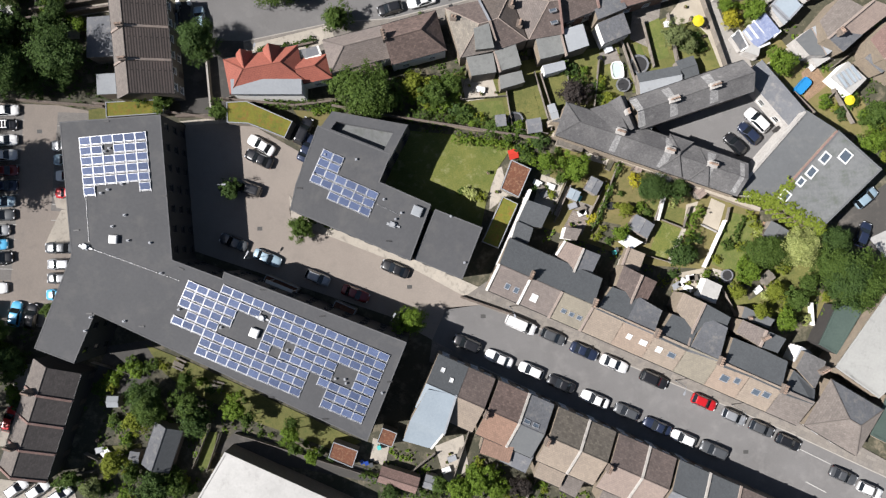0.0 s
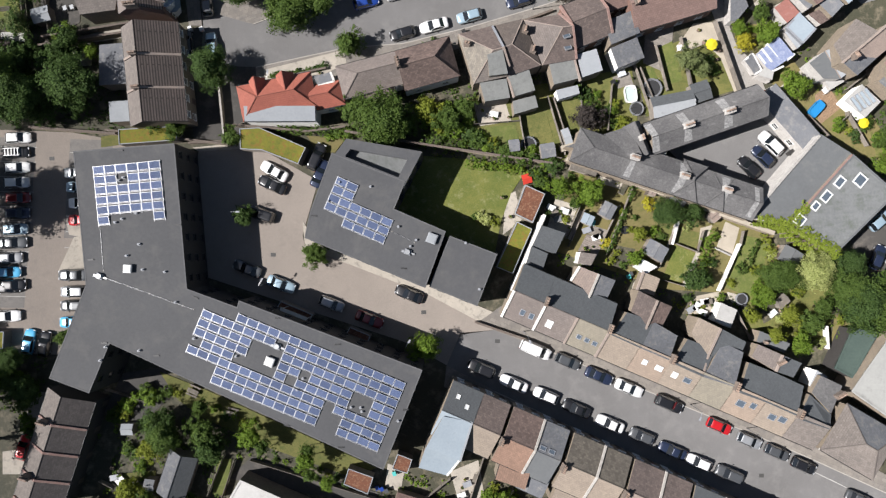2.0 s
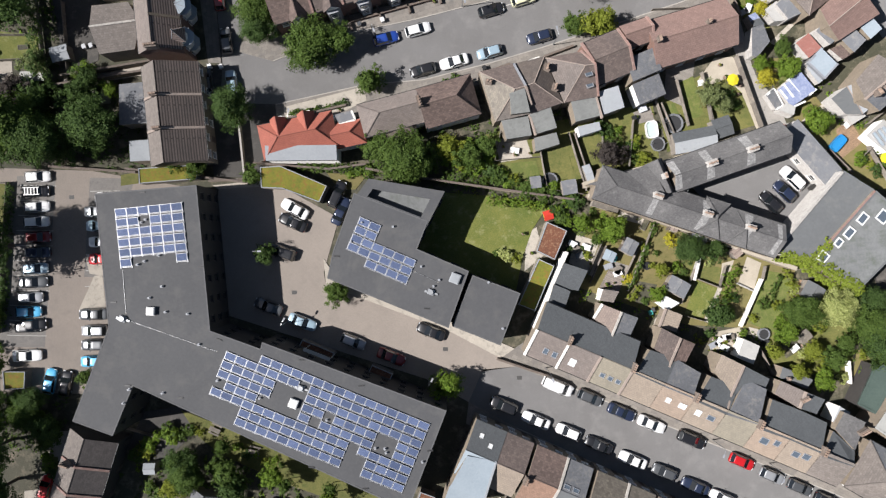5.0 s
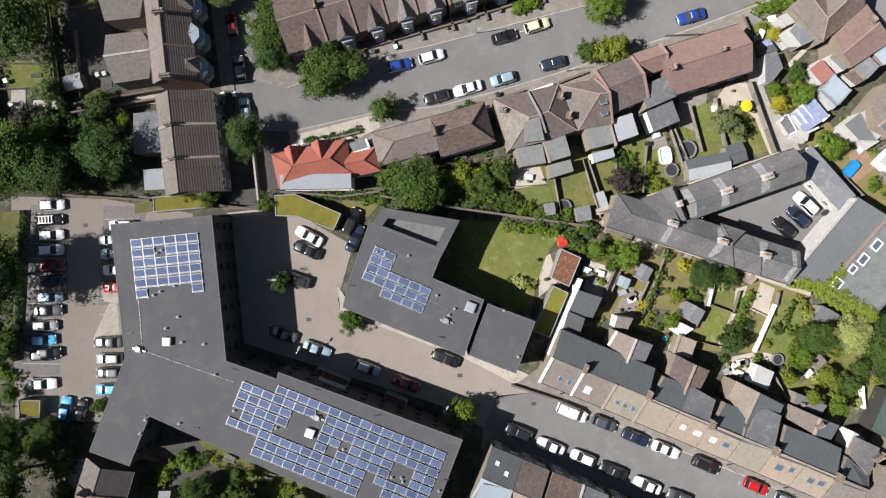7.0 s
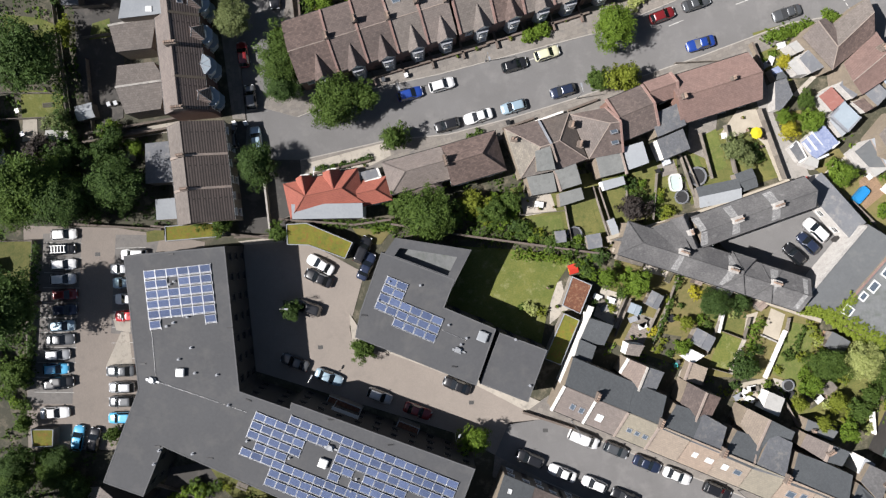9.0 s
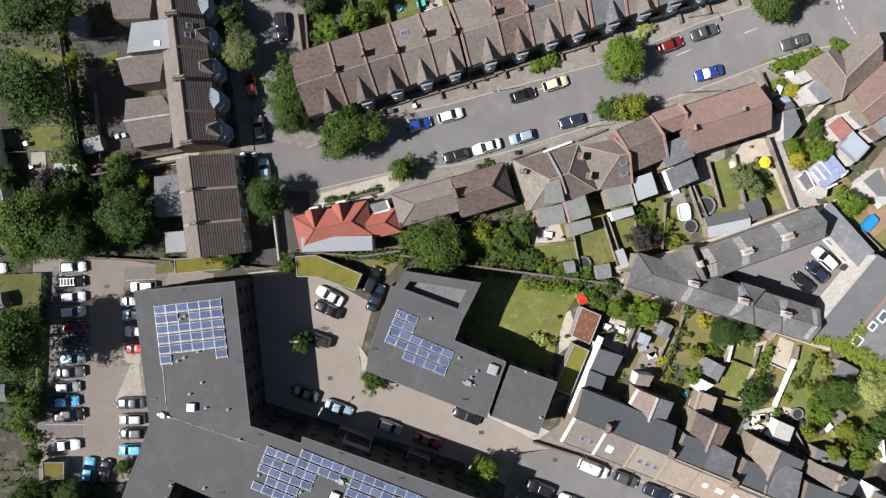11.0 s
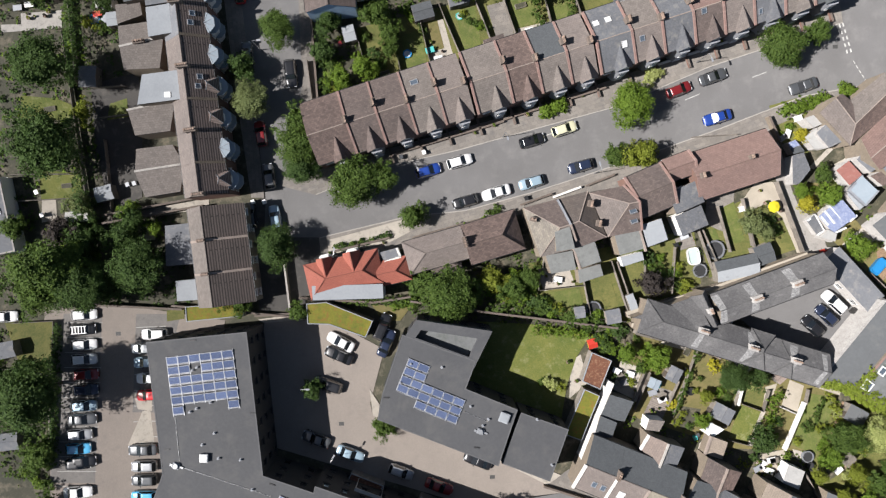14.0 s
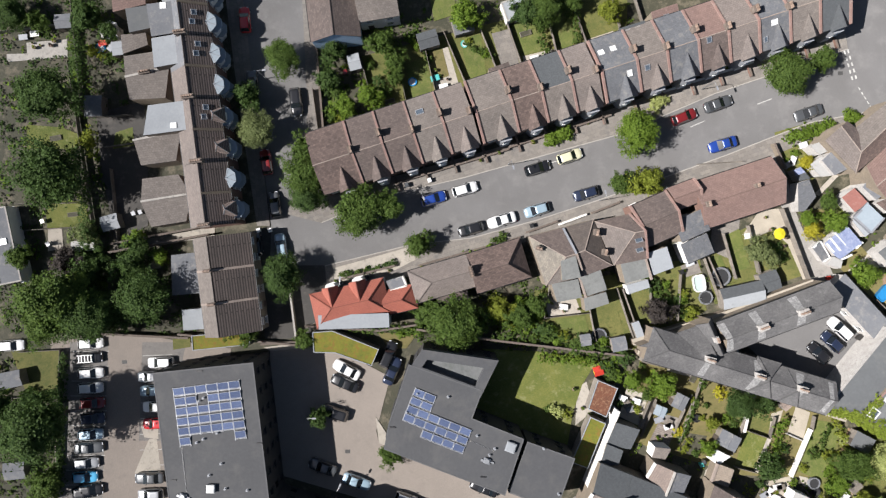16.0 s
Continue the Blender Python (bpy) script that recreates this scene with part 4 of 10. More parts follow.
def fence_panel_shape(bm):
    """One close-boarded panel, a metre square: a sheet with a groove between boards, and a capping rail."""
    line = [(x, y) for i in range(6) for x, y in ((i / 6, 0.018), (i / 6 + 0.15, 0.004))] + [(1, 0.014)]
    loop = line + [(x, y - 0.03) for x, y in line[::-1]]
    rings(bm, [[(x, y, z) for x, y in loop] for z in (0.03, 0.985)] + [[(x, y * 2.4 + 0.012, z) for x, y in loop] for z in (0.986, 1.01)])


FENCE_PANEL = shared_mesh("fence_panel", TIMBER, fence_panel_shape)
FENCE_POST = shared_mesh("post", TIMBER, lambda bm: box(bm, -0.05, -0.05, -0.2, 0.05, 0.05, 1.0))


def fence(a, b, high=1.35, label="weathered timber panel fence between gardens"):
    a, b = Vector(a), Vector(b)
    d = b - a
    n = max(1, round(d.length / 1.83))
    w = d.length / n
    o = thing("fence", *a, 0, math.degrees(math.atan2(d.y, d.x)), label, "fence", "garden fences")
    for i in range(n):
        piece("fence_panel", FENCE_PANEL, o, Matrix.LocRotScale((i * w + 0.05, 0, 0), None, (w - 0.1, 1, high)))
        piece("post", FENCE_POST, o, Matrix.LocRotScale((i * w, 0, 0), None, (1, 1, high + 0.06)))
    piece("post", FENCE_POST, o, Matrix.LocRotScale((d.length, 0, 0), None, (1, 1, high + 0.06)))


def garden_wall(a, b, high=1.8, thick=0.24, brick=STOCK_BRICK, cap=OLD_BRICK, label="brick garden wall with a coping"):
    a, b = Vector(a), Vector(b)
    d = b - a
    o = thing("garden_wall", *a, 0, math.degrees(math.atan2(d.y, d.x)), label, "wall", "garden walls")
    bm = bmesh.new()
    box(bm, 0, -thick / 2, -0.2, d.length, thick / 2, high)
    part("wall", bm, brick, o)
    bm = bmesh.new()
    box(bm, -0.03, -thick / 2 - 0.04, high, d.length + 0.03, thick / 2 + 0.04, high + 0.07)
    part("coping", bm, cap, o)


def flat_block(poly, high, name, label, wall=DARK_BRICK, top=MEMBRANE, edge=None, category="building", up=0.12, wide=0.3, base=0.0, group="", storeys=3, pitch=2.6, win=True):
    """A flat-roofed block on a plan polygon: walls with rows of windows, the roof sheet and a low edge kerb."""
    if sum(a[0] * b[1] - b[0] * a[1] for a, b in zip(poly, poly[1:] + poly[:1])) < 0:
        poly = poly[::-1]
    ox, oy = poly[0]
    poly = [Vector((x - ox, y - oy)) for x, y in poly]
    o = thing(name, ox, oy, base, 0, label, category, group)
    n = len(poly)
    bm = bmesh.new()
    for i in range(n):
        a, b = poly[i], poly[(i + 1) % n]
        face(bm, [(*a, -0.3), (*b, -0.3), (*b, high), (*a, high)])
    part("wall", bm, wall, o)
    bm = bmesh.new()
    face(bm, [(*p, high) for p in poly], 0, ((0, 0, high), (1, 0, 0)))
    part("roof", bm, top, o)
    inner = []
    for i in range(n):
        d0, d1 = (poly[i] - poly[i - 1]).normalized(), (poly[(i + 1) % n] - poly[i]).normalized()
        n0, n1 = Vector((-d0.y, d0.x)), Vector((-d1.y, d1.x))
        inner.append(poly[i] + (n0 + n1) * wide / (1 + n0.dot(n1)))
    bm = bmesh.new()
    for i in range(n):
        j = (i + 1) % n
        a, b, c, d = poly[i], poly[j], inner[j], inner[i]
        face(bm, [(*a, high + up), (*b, high + up), (*c, high + up), (*d, high + up)])
        face(bm, [(*a, high - 0.25), (*b, high - 0.25), (*b, high + up), (*a, high + up)])
        face(bm, [(*c, high), (*d, high), (*d, high + up), (*c, high + up)])
    part("roof_edge", finish(bm), edge or top, o)
    if win:
        for i in range(n):
            a, b = poly[i], poly[(i + 1) % n]
            d = b - a
            k = int((d.length - 1) // pitch)
            turn = math.degrees(math.atan2(d.y, d.x))
            for s in range(storeys):
                for q in range(k):
                    p = a + d * ((q + 0.5) / k)
                    w = piece("window", DARK_FRAME, o, pose(p.x, p.y, 0.9 + s * high / storeys, 0, 0, turn))
                    piece("pane", WINDOW_PANE, w, pose(0, 0, 0))
    return o


# ---- ground, roads and yards ----
bm = bmesh.new()
face(bm, [(-2500, -2500, -0.06), (2500, -2500, -0.06), (2500, 2500, -0.06), (-2500, 2500, -0.06)])
tagged(new("ground", mesh_of("ground", bm, EARTH)), "brown-green garden earth reaching to the horizon", "ground", "", "structure")

patch("road_south", [(0.54, -9.40), (5.97, -8.95), (10.94, -10.94), (39.41, -22.69), (55.68, -29.56), (70.87, -36.61), (100.88, -50.53), (97.27, -58.67), (55.68, -41.94), (24.05, -27.21), (5.97, -18.71), (-1.72, -14.55)], ASPHALT, 0.02, "worn grey asphalt street between two terraces", "road")
patch("road_north", [(-31.92, 33.25), (-17.79, 36.23), (-8.45, 36.92), (2.23, 39.47), (10.17, 41.75), (19.58, 44.61), (32.38, 48.71), (46.18, 53.60), (56.53, 55.16), (64.82, 42.78), (73.95, 45.20), (62.09, 78.03), (53.63, 99.82), (48.20, 99.09), (52.72, 65.02), (31.30, 58.59), (16.20, 52.67), (2.08, 49.24), (-9.32, 46.45), (-21.15, 44.12), (-32.14, 40.04), (-37.52, 41.57), (-33.79, 57.70), (-34.07, 75.71), (-34.49, 102.60), (-45.26, 102.94), (-43.53, 76.01), (-41.91, 57.97), (-40.29, 39.85), (-40.69, 33.53)], ASPHALT, 0.02, "grey asphalt street bending into a side street", "road")
patch("paved_yard", [(-41.04, 20.43), (-31.10, 20.16), (-22.06, 15.01), (-24.59, 6.42), (-24.23, 4.43), (-4.43, -3.34), (5.97, -8.95), (0.54, -9.67), (-1.72, -14.55), (-8.50, -10.76), (-43.75, 0.99)], PAVING, 0.02, "beige block-paved courtyard between flat-roofed blocks", "courtyard", along=(0.92, -0.38))
patch("car_park", [(-76.29, 23.59), (-61.38, 22.96), (-47.37, 20.43), (-53.69, -9.40), (-61.83, -12.56), (-76.29, -12.11)], WORN_PAVING, 0.02, "beige block-paved car park with marked bays", "car park", along=(0, 1))
patch("stable_yard", [(33.08, 20.43), (49.36, 24.95), (57.94, 22.24), (47.55, 8.68), (37.60, 15.91)], ASPHALT, 0.02, "worn grey tarmac yard inside the slate-roofed ranges", "yard")
patch("side_yard", [(62.91, 5.06), (75.57, 13.65), (82.80, 3.71), (75.57, -3.53), (63.82, 2.80)], TAR_AND_SHADE, 0.02, "grey tarmac yard with a parked car", "yard")
for poly, m in (([(18.17, 16.90), (50.71, 6.06), (46.64, -3.53), (33.08, -2.62), (15.46, 3.71)], DRY_GRASS), ([(45.92, 4.97), (61.11, 2.62), (59.30, -10.76), (46.64, -10.76)], GRASS), ([(28.56, 34.26), (41.67, 39.41), (46.64, 29.74), (30.37, 24.95)], GRASS), ([(1.45, 28.11), (28.11, 32.81), (29.02, 24.05), (16.36, 17.72), (1.45, 20.43)], GRASS),
                ([(45.29, 39.41), (49.36, 39.86), (57.49, 29.02), (64.72, 28.11), (70.87, 17.27), (62.01, 19.07), (49.81, 30.82)], DRY_GRASS), ([(40.78, 51.69), (49.71, 53.66), (46.74, 44.27), (42.72, 46.21)], GRASS), ([(-24.92, 66.43), (17.79, 75.85), (17.58, 68.66), (-23.43, 56.92)], GRASS)):
    patch("garden_ground", poly, m, 0.018, "rough garden ground of grass, weeds and soil", "garden ground")
car_ground = 0.02


# ---- flat-roofed apartment blocks ----
flat_block([(-56.13, 18.60), (-41.33, 19.67), (-39.60, -1.57), (-32.32, -4.30), (-32.07, -3.31), (-5.29, -13.64), (-11.08, -28.19), (-50.92, -9.51), (-53.98, -16.78), (-59.85, -14.55), (-54.39, -0.91)],
                        10.5, "apartment_block", "three-storey apartment block with a dark grey flat roof", edge=MEMBRANE_EDGE, up=0.03, wide=0.18)
flat_block([(-18.63, 18.38), (-7.72, 14.10), (-9.40, 9.99), (-1.76, 6.63), (-4.87, -1.76), (-22.74, 5.79), (-21.90, 9.65)], 8.8, "apartment_block", "lower apartment block with a dark grey flat roof", edge=MEMBRANE_EDGE, up=0.03, wide=0.18)
flat_block([(-16.45, 20.48), (-5.20, 18.46), (-8.14, 12.92), (-18.88, 17.20)], 7.0, "roof_terrace_block", "sunken roof terrace behind broad dark parapets", top=WORN_FELT, edge=MEMBRANE, up=1.78, wide=1.4)
flat_block([(-1.18, 6.00), (5.92, 3.21), (2.88, -4.57), (-4.31, -1.61)], 7.9, "apartment_block", "small flat-roofed block beside the courtyard entrance", edge=MEMBRANE_EDGE, up=0.03, wide=0.18)


PANEL_W, PANEL_D = 1.6, 1.1


def panel_shape(bm):
    w, d, t = PANEL_W, PANEL_D, 0.05
    for x0, x1, y0, y1 in ((0, w, 0, t), (0, w, d - t, d), (0, t, t, d - t), (w - t, w, t, d - t)):
        box(bm, x0, y0, 0, x1, y1, 0.04, 1)
    face(bm, [(t, t, 0.03), (w - t, t, 0.03), (w - t, d - t, 0.03), (t, d - t, 0.03)], 0)


PANEL = shared_mesh("panel", [CELLS, ALUMINIUM], panel_shape)


def solar_array(corner, east, south, height, rows, label, tilt=6):
    """Panels on rails over a flat roof: corner of the grid, a point many columns along, a point many rows down, as (place, count); rows of column ranges."""
    o = Vector(corner)
    u, v = (Vector(east[0]) - o) / east[1], (Vector(south[0]) - o) / south[1]
    turn = math.degrees(math.atan2(u.y, u.x))
    arr = thing("solar_array", *o, height, turn, label, "solar panels", "roof solar arrays")
    U, V = u.length, v.length
    rail = shared_mesh("rail", ALUMINIUM, lambda bm: box(bm, -0.03, -V, 0.03, 0.03, 0.0, 0.12))
    bar = shared_mesh("rail", ALUMINIUM, lambda bm: (box(bm, 0, -0.1, 0.03, U, -0.06, 0.07)))
    for r, spans in enumerate(rows):
        for a, b in spans:
            for c in range(a, b + 1):
                piece("panel", PANEL, arr, pose(c * U + (U - PANEL_W) / 2, -r * V - 0.08 - PANEL_D, 0.13, tilt, 0, 0))
                piece("rail", bar, arr, pose(c * U, -r * V - 0.12 - PANEL_D, 0))
            for c in range(a, b + 2):
                piece("rail", rail, arr, pose(c * U, -r * V, 0.02))
    return arr


solar_array((-36.60, -3.19), ((-12.24, -13.51), 16), ((-40.90, -13.43), 8), 10.5,
            [[(3, 18)], [(0, 6), (8, 18)], [(0, 4), (8, 18)], [(0, 4), (8, 9), (11, 14), (17, 18)], [(1, 3), (8, 8), (10, 14), (17, 18)], [(0, 12), (14, 18)], [(3, 12), (15, 18)], [(3, 12), (15, 18)]],
            "blue solar panels in rows on the grey flat roof")
solar_array((-53.19, 16.35), ((-43.43, 17.24), 6), ((-52.36, 9.04), 5), 10.5, [[(0, 5)], [(0, 1), (3, 5)], [(0, 5)], [(0, 5)], [(0, 5)], [(0, 0), (5, 5)]], "blue solar panels with pale rails on the grey flat roof", 9)
solar_array((-17.69, 14.92), ((-8.38, 10.82), 6), ((-20.29, 8.72), 5), 8.8, [[(0, 1)], [(0, 1)], [(0, 5)], [(0, 5)], [(2, 5)]], "L-shaped group of blue solar panels on the flat roof")


# ---- terraces ----
def row_of(first, last, n):
    a, b = Vector(first), Vector(last)
    return [a + (b - a) * i / n for i in range(n + 1)]


# north side of the south street: tan front slopes, slate behind
fronts = row_of((6.73, -6.13), (54.01, -26.83), 10)
deep = Vector((10.44, 1.47)) - Vector((6.73, -6.13))
tan_lights = {0: [(0.5, 0.2, 0.78, 1.04), (0.78, 0.2, 0.78, 1.04)], 2: [(0.3, 0.2, 0.78, 0.78), (0.55, 0.2, 0.78, 0.78), (0.8, 0.2, 0.78, 0.78)], 5: [(0.7, 0.25, 1.17, 0.91)], 7: [(0.4, 0.25, 1.30, 1.17), (0.75, 0.3, 0.91, 1.04)], 8: [(0.4, 0.25, 1.17, 1.04), (0.7, 0.28, 1.17, 1.04)]}
tan_milky = {1: [(0.35, 0.2, 1.04, 1.30)], 4: [(0.35, 0.25, 0.78, 0.91), (0.8, 0.25, 1.17, 0.91)], 5: [(0.3, 0.25, 0.91, 1.04)]}
for i in range(10):
    a, b = fronts[i], fronts[i + 1]
    tile = (DUSTY_TILE, DUSTY_TILE, MOSSY_TAN_TILE, TAN_TILE, WARM_TAN_TILE, TAN_TILE, MOSSY_TAN_TILE, WARM_TAN_TILE, TAN_TILE, GREYBROWN_TILE)[i]
    stacks = [(1.0, 0.55 if i < 3 else 1.0, 0.55, 1.4, 4)] if i in (0, 2, 4, 6, 8) else []
    share = 1.0 if i < 3 else 2.0  # only the front slope from the fourth house on
    house(a, b, a + deep / share, 5.6, 2.1, tile, DARK_SLATE, STOCK_BRICK, "gable" if i < 3 else "mono", chimneys=stacks, lights=[(u, v * share, p, q) for u, v, p, q in tan_lights.get(i, ())], milky=[(u, v * share, p, q) for u, v, p, q in tan_milky.get(i, ())],
          copings=(2 if i == 0 else 0, 2), coping=WHITE_WALL if i == 0 else PINK_COPING, windows=(2, 0), label="terraced house with a tan front roof slope and slate behind", group="south street terrace", over=0.12)

# south side of the south street: brown front slopes, tan behind
fronts = row_of((-0.69, -16.13), (40.81, -34.34), 9)
deep = Vector((-3.80, -24.24)) - Vector((-0.69, -16.13))
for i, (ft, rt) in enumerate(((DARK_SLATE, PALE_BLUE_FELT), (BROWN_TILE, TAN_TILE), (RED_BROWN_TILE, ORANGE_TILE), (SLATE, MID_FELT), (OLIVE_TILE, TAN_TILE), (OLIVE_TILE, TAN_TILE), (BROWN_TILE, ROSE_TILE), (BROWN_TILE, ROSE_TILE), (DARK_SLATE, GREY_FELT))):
    a, b = fronts[i], fronts[i + 1]
    b = a.lerp(b, 0.82 if i == 3 else 0.87) if i % 2 else b  # open passages between the pairs
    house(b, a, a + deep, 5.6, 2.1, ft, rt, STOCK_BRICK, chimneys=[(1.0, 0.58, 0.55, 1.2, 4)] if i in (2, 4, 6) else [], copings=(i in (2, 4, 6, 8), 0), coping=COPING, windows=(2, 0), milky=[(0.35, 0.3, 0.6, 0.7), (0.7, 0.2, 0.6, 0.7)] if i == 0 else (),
          lights=[(0.4, 0.42, 1.0, 0.7), (0.75, 0.42, 1.0, 0.7)] if i == 3 else (), label="terraced house with a brown tiled front slope and paler rear slope", group="south street terrace", over=0.12)
fronts = row_of((40.81, -34.34), (77.73, -50.47), 8)
for i in range(8):
    a, b = fronts[i], fronts[i + 1]
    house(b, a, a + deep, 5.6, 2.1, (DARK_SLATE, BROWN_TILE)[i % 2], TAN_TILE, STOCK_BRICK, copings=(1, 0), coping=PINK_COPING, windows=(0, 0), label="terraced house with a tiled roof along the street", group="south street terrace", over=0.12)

# long terrace north of the north street: gabled bays, red parapets
first, last = Vector((-30.71, 44.24)), Vector((50.07, 67.76))
fronts = [first.lerp(last, u) for u in (0.000, 0.073, 0.129, 0.187, 0.243, 0.304, 0.370, 0.426, 0.482, 0.538, 0.603, 0.659, 0.717, 0.773, 0.829, 0.887, 0.943, 1.000)]
deep = Vector((-2.68, 9.22))
fronts_long = fronts
for i in range(17):
    a, b = fronts[i], fronts[i + 1]
    b = a.lerp(b, 0.88) if i in (4, 8) else b  # narrow slots between houses
    t = (RED_BROWN_TILE, BROWN_TILE, BROWN_TILE, GREYBROWN_TILE, DUSTY_TILE, GREYBROWN_TILE, RED_BROWN_TILE, GREYBROWN_TILE, DUSTY_TILE, SLATE, DUSTY_TILE, SLATE, BROWN_TILE, DUSTY_TILE, SLATE, GREYBROWN_TILE, DARK_SLATE)[i]
    # Bay walls take lead grey to imitate pale walls standing in shade.
    house(a, b, a + deep, 5.8, 2.6, t, {7: DARK_SLATE, 12: PINK_TILE, 10: GREYBROWN_TILE}.get(i), RED_BRICK, ridge=0.45, bay=LEAD, gablets=[(0.62, 2.7, 3.0)], chimneys=[(0.93 if i in (4, 8) else 1.0, 0.62 if i % 2 else 0.5, 0.85, 1.0, 4)], copings=(1 if i else 0, 1 if i == 16 else 0), coping=RED_COPING, ridge_tile=PINK_COPING,
          milky={9: [(0.2, 0.75, 0.9, 0.9), (0.55, 0.75, 0.9, 0.9), (0.75, 0.3, 0.8, 1.0)], 14: [(0.5, 0.35, 1.0, 0.9)]}.get(i, ()), lights={3: [(0.4, 0.75, 1.2, 0.9)], 10: [(0.3, 0.3, 0.8, 0.9)], 12: [(0.35, 0.4, 0.8, 0.9)], 14: [(0.2, 0.15, 0.6, 0.9)]}.get(i, ()),
          label="terraced brick house with a tiled roof and a gabled bay", group="north street terrace", over=0.12)

# terrace along the side street in the north-west
fronts = row_of((-48.16, 82.62), (-44.35, 40.29), 9)
deep = Vector((-53.85, 74.16)) - Vector((-47.40, 73.95))
for i in range(9):
    a, b = fronts[i], fronts[i + 1]
    house(a, b, a + deep, 7.0, 3.2, RIB_TILE, DUSTY_TILE if i not in (1, 2, 3) else GREY_FELT, RED_BRICK, bay=WHITE_WALL, ridge=0.52, turrets=[(0.45, 2.8, 2.8 if i in (5, 6, 8) else 0.4)], chimneys=[(1.0, 0.52, 0.55, 1.7, 5)] if i % 2 == 0 else [], copings=(0, 2 if i % 2 else 0), coping=STOCK_BRICK,
          lights=[(0.3, 0.25, 0.8, 0.9), (0.6, 0.3, 0.8, 0.9)] if i in (2, 3, 5) else (), label="terraced house with ribbed brown tiles and a bay", group="side street terrace", over=0.12)

# short row of three with dark ribbed fronts
fronts = row_of((-42.54, 38.79), (-41.17, 23.78), 3)
deep = Vector((-50.79, 37.50)) - Vector((-42.39, 38.09))
for i in range(3):
    a, b = fronts[i], fronts[i + 1]
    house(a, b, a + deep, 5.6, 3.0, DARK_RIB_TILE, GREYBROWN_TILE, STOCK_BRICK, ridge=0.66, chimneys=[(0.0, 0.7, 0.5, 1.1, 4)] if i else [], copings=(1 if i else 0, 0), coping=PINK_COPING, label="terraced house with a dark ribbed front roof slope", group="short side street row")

# red-roofed house
house((-22.42, 31.08), (-33.50, 28.91), (-32.64, 23.81), 5.2, 2.4, RED_TILE, None, WHITE_WALL, hip=(2.6, 3.0), gablets=[(0.72, 2.4, 2.6), (0.34, 2.6, 2.8)], windows=(2, 3), label="detached house under a new bright red tiled hipped roof", ridge_tile=RED_TILE, bay=WHITE_WALL)
house((-17.91, 29.91), (-22.69, 28.95), (-22.26, 25.47), 4.7, 1.7, RED_TILE, None, WHITE_WALL, hip=(2.0, 0), windows=(1, 1), doors=(), label="lower red-tiled side wing of a detached house", ridge_tile=RED_TILE)

# brown semi-detached pair
house((-9.44, 34.19), (-18.35, 31.94), (-16.79, 27.35), 5.0, 3.0, DUSTY_TILE, None, WHITE_WALL, hip=(0, 3.0), chimneys=[(0.0, 0.5, 0.6, 1.6, 4)], label="brown-roofed semi-detached house with white walls", group="semi-detached pair")
house((-1.21, 36.44), (-9.44, 34.19), (-7.70, 28.48), 5.0, 3.1, RED_BROWN_TILE, None, WHITE_WALL, hip=(3.0, 0), label="brown-roofed semi-detached house with white walls", group="semi-detached pair")

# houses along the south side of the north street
# Tile colours carry the light here: paler on west hips, darker on the east slope.
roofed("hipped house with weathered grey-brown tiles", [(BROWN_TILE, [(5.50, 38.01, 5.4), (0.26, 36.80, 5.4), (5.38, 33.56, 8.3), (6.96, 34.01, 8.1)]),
        (SUNLIT_LICHEN_TILE, [(0.26, 36.80, 5.4), (2.63, 29.18, 5.4), (5.38, 33.56, 8.3)]),
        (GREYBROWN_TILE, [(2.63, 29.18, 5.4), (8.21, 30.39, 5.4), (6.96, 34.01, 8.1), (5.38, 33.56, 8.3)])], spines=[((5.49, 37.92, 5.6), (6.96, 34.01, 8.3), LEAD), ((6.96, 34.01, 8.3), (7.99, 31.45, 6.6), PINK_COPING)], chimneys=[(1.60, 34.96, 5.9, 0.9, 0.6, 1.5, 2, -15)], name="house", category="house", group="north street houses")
roofed("brown tiled house with crossing hipped slopes", [(SHADE_BROWN_TILE, [(10.20, 39.07, 5.4), (5.67, 38.01, 5.4), (6.96, 34.01, 8.1), (8.24, 34.48, 8.2)]),
        (SHADE_BROWN_TILE, [(12.93, 31.97, 5.4), (10.20, 39.07, 5.4), (8.24, 34.48, 8.2)]),
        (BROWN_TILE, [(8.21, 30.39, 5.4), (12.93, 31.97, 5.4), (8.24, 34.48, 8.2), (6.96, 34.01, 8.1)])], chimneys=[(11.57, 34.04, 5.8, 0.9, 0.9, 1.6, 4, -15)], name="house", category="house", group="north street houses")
roofed("hipped house with a west slope painted sunlit pink and roof windows", [(BROWN_TILE, [(15.85, 39.75, 5.4), (10.37, 38.81, 5.4), (15.82, 36.88, 8.5), (17.21, 37.09, 8.4)]),
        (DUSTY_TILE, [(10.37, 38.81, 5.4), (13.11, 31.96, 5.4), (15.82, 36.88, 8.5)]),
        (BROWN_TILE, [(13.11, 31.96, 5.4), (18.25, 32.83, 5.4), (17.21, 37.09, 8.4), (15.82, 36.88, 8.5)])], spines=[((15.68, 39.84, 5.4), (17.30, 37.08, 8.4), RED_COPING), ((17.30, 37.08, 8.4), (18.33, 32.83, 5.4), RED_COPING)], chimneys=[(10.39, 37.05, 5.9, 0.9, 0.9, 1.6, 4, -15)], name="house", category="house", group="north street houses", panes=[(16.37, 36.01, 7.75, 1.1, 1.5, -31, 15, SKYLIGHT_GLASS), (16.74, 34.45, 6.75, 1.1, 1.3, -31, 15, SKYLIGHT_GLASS)])
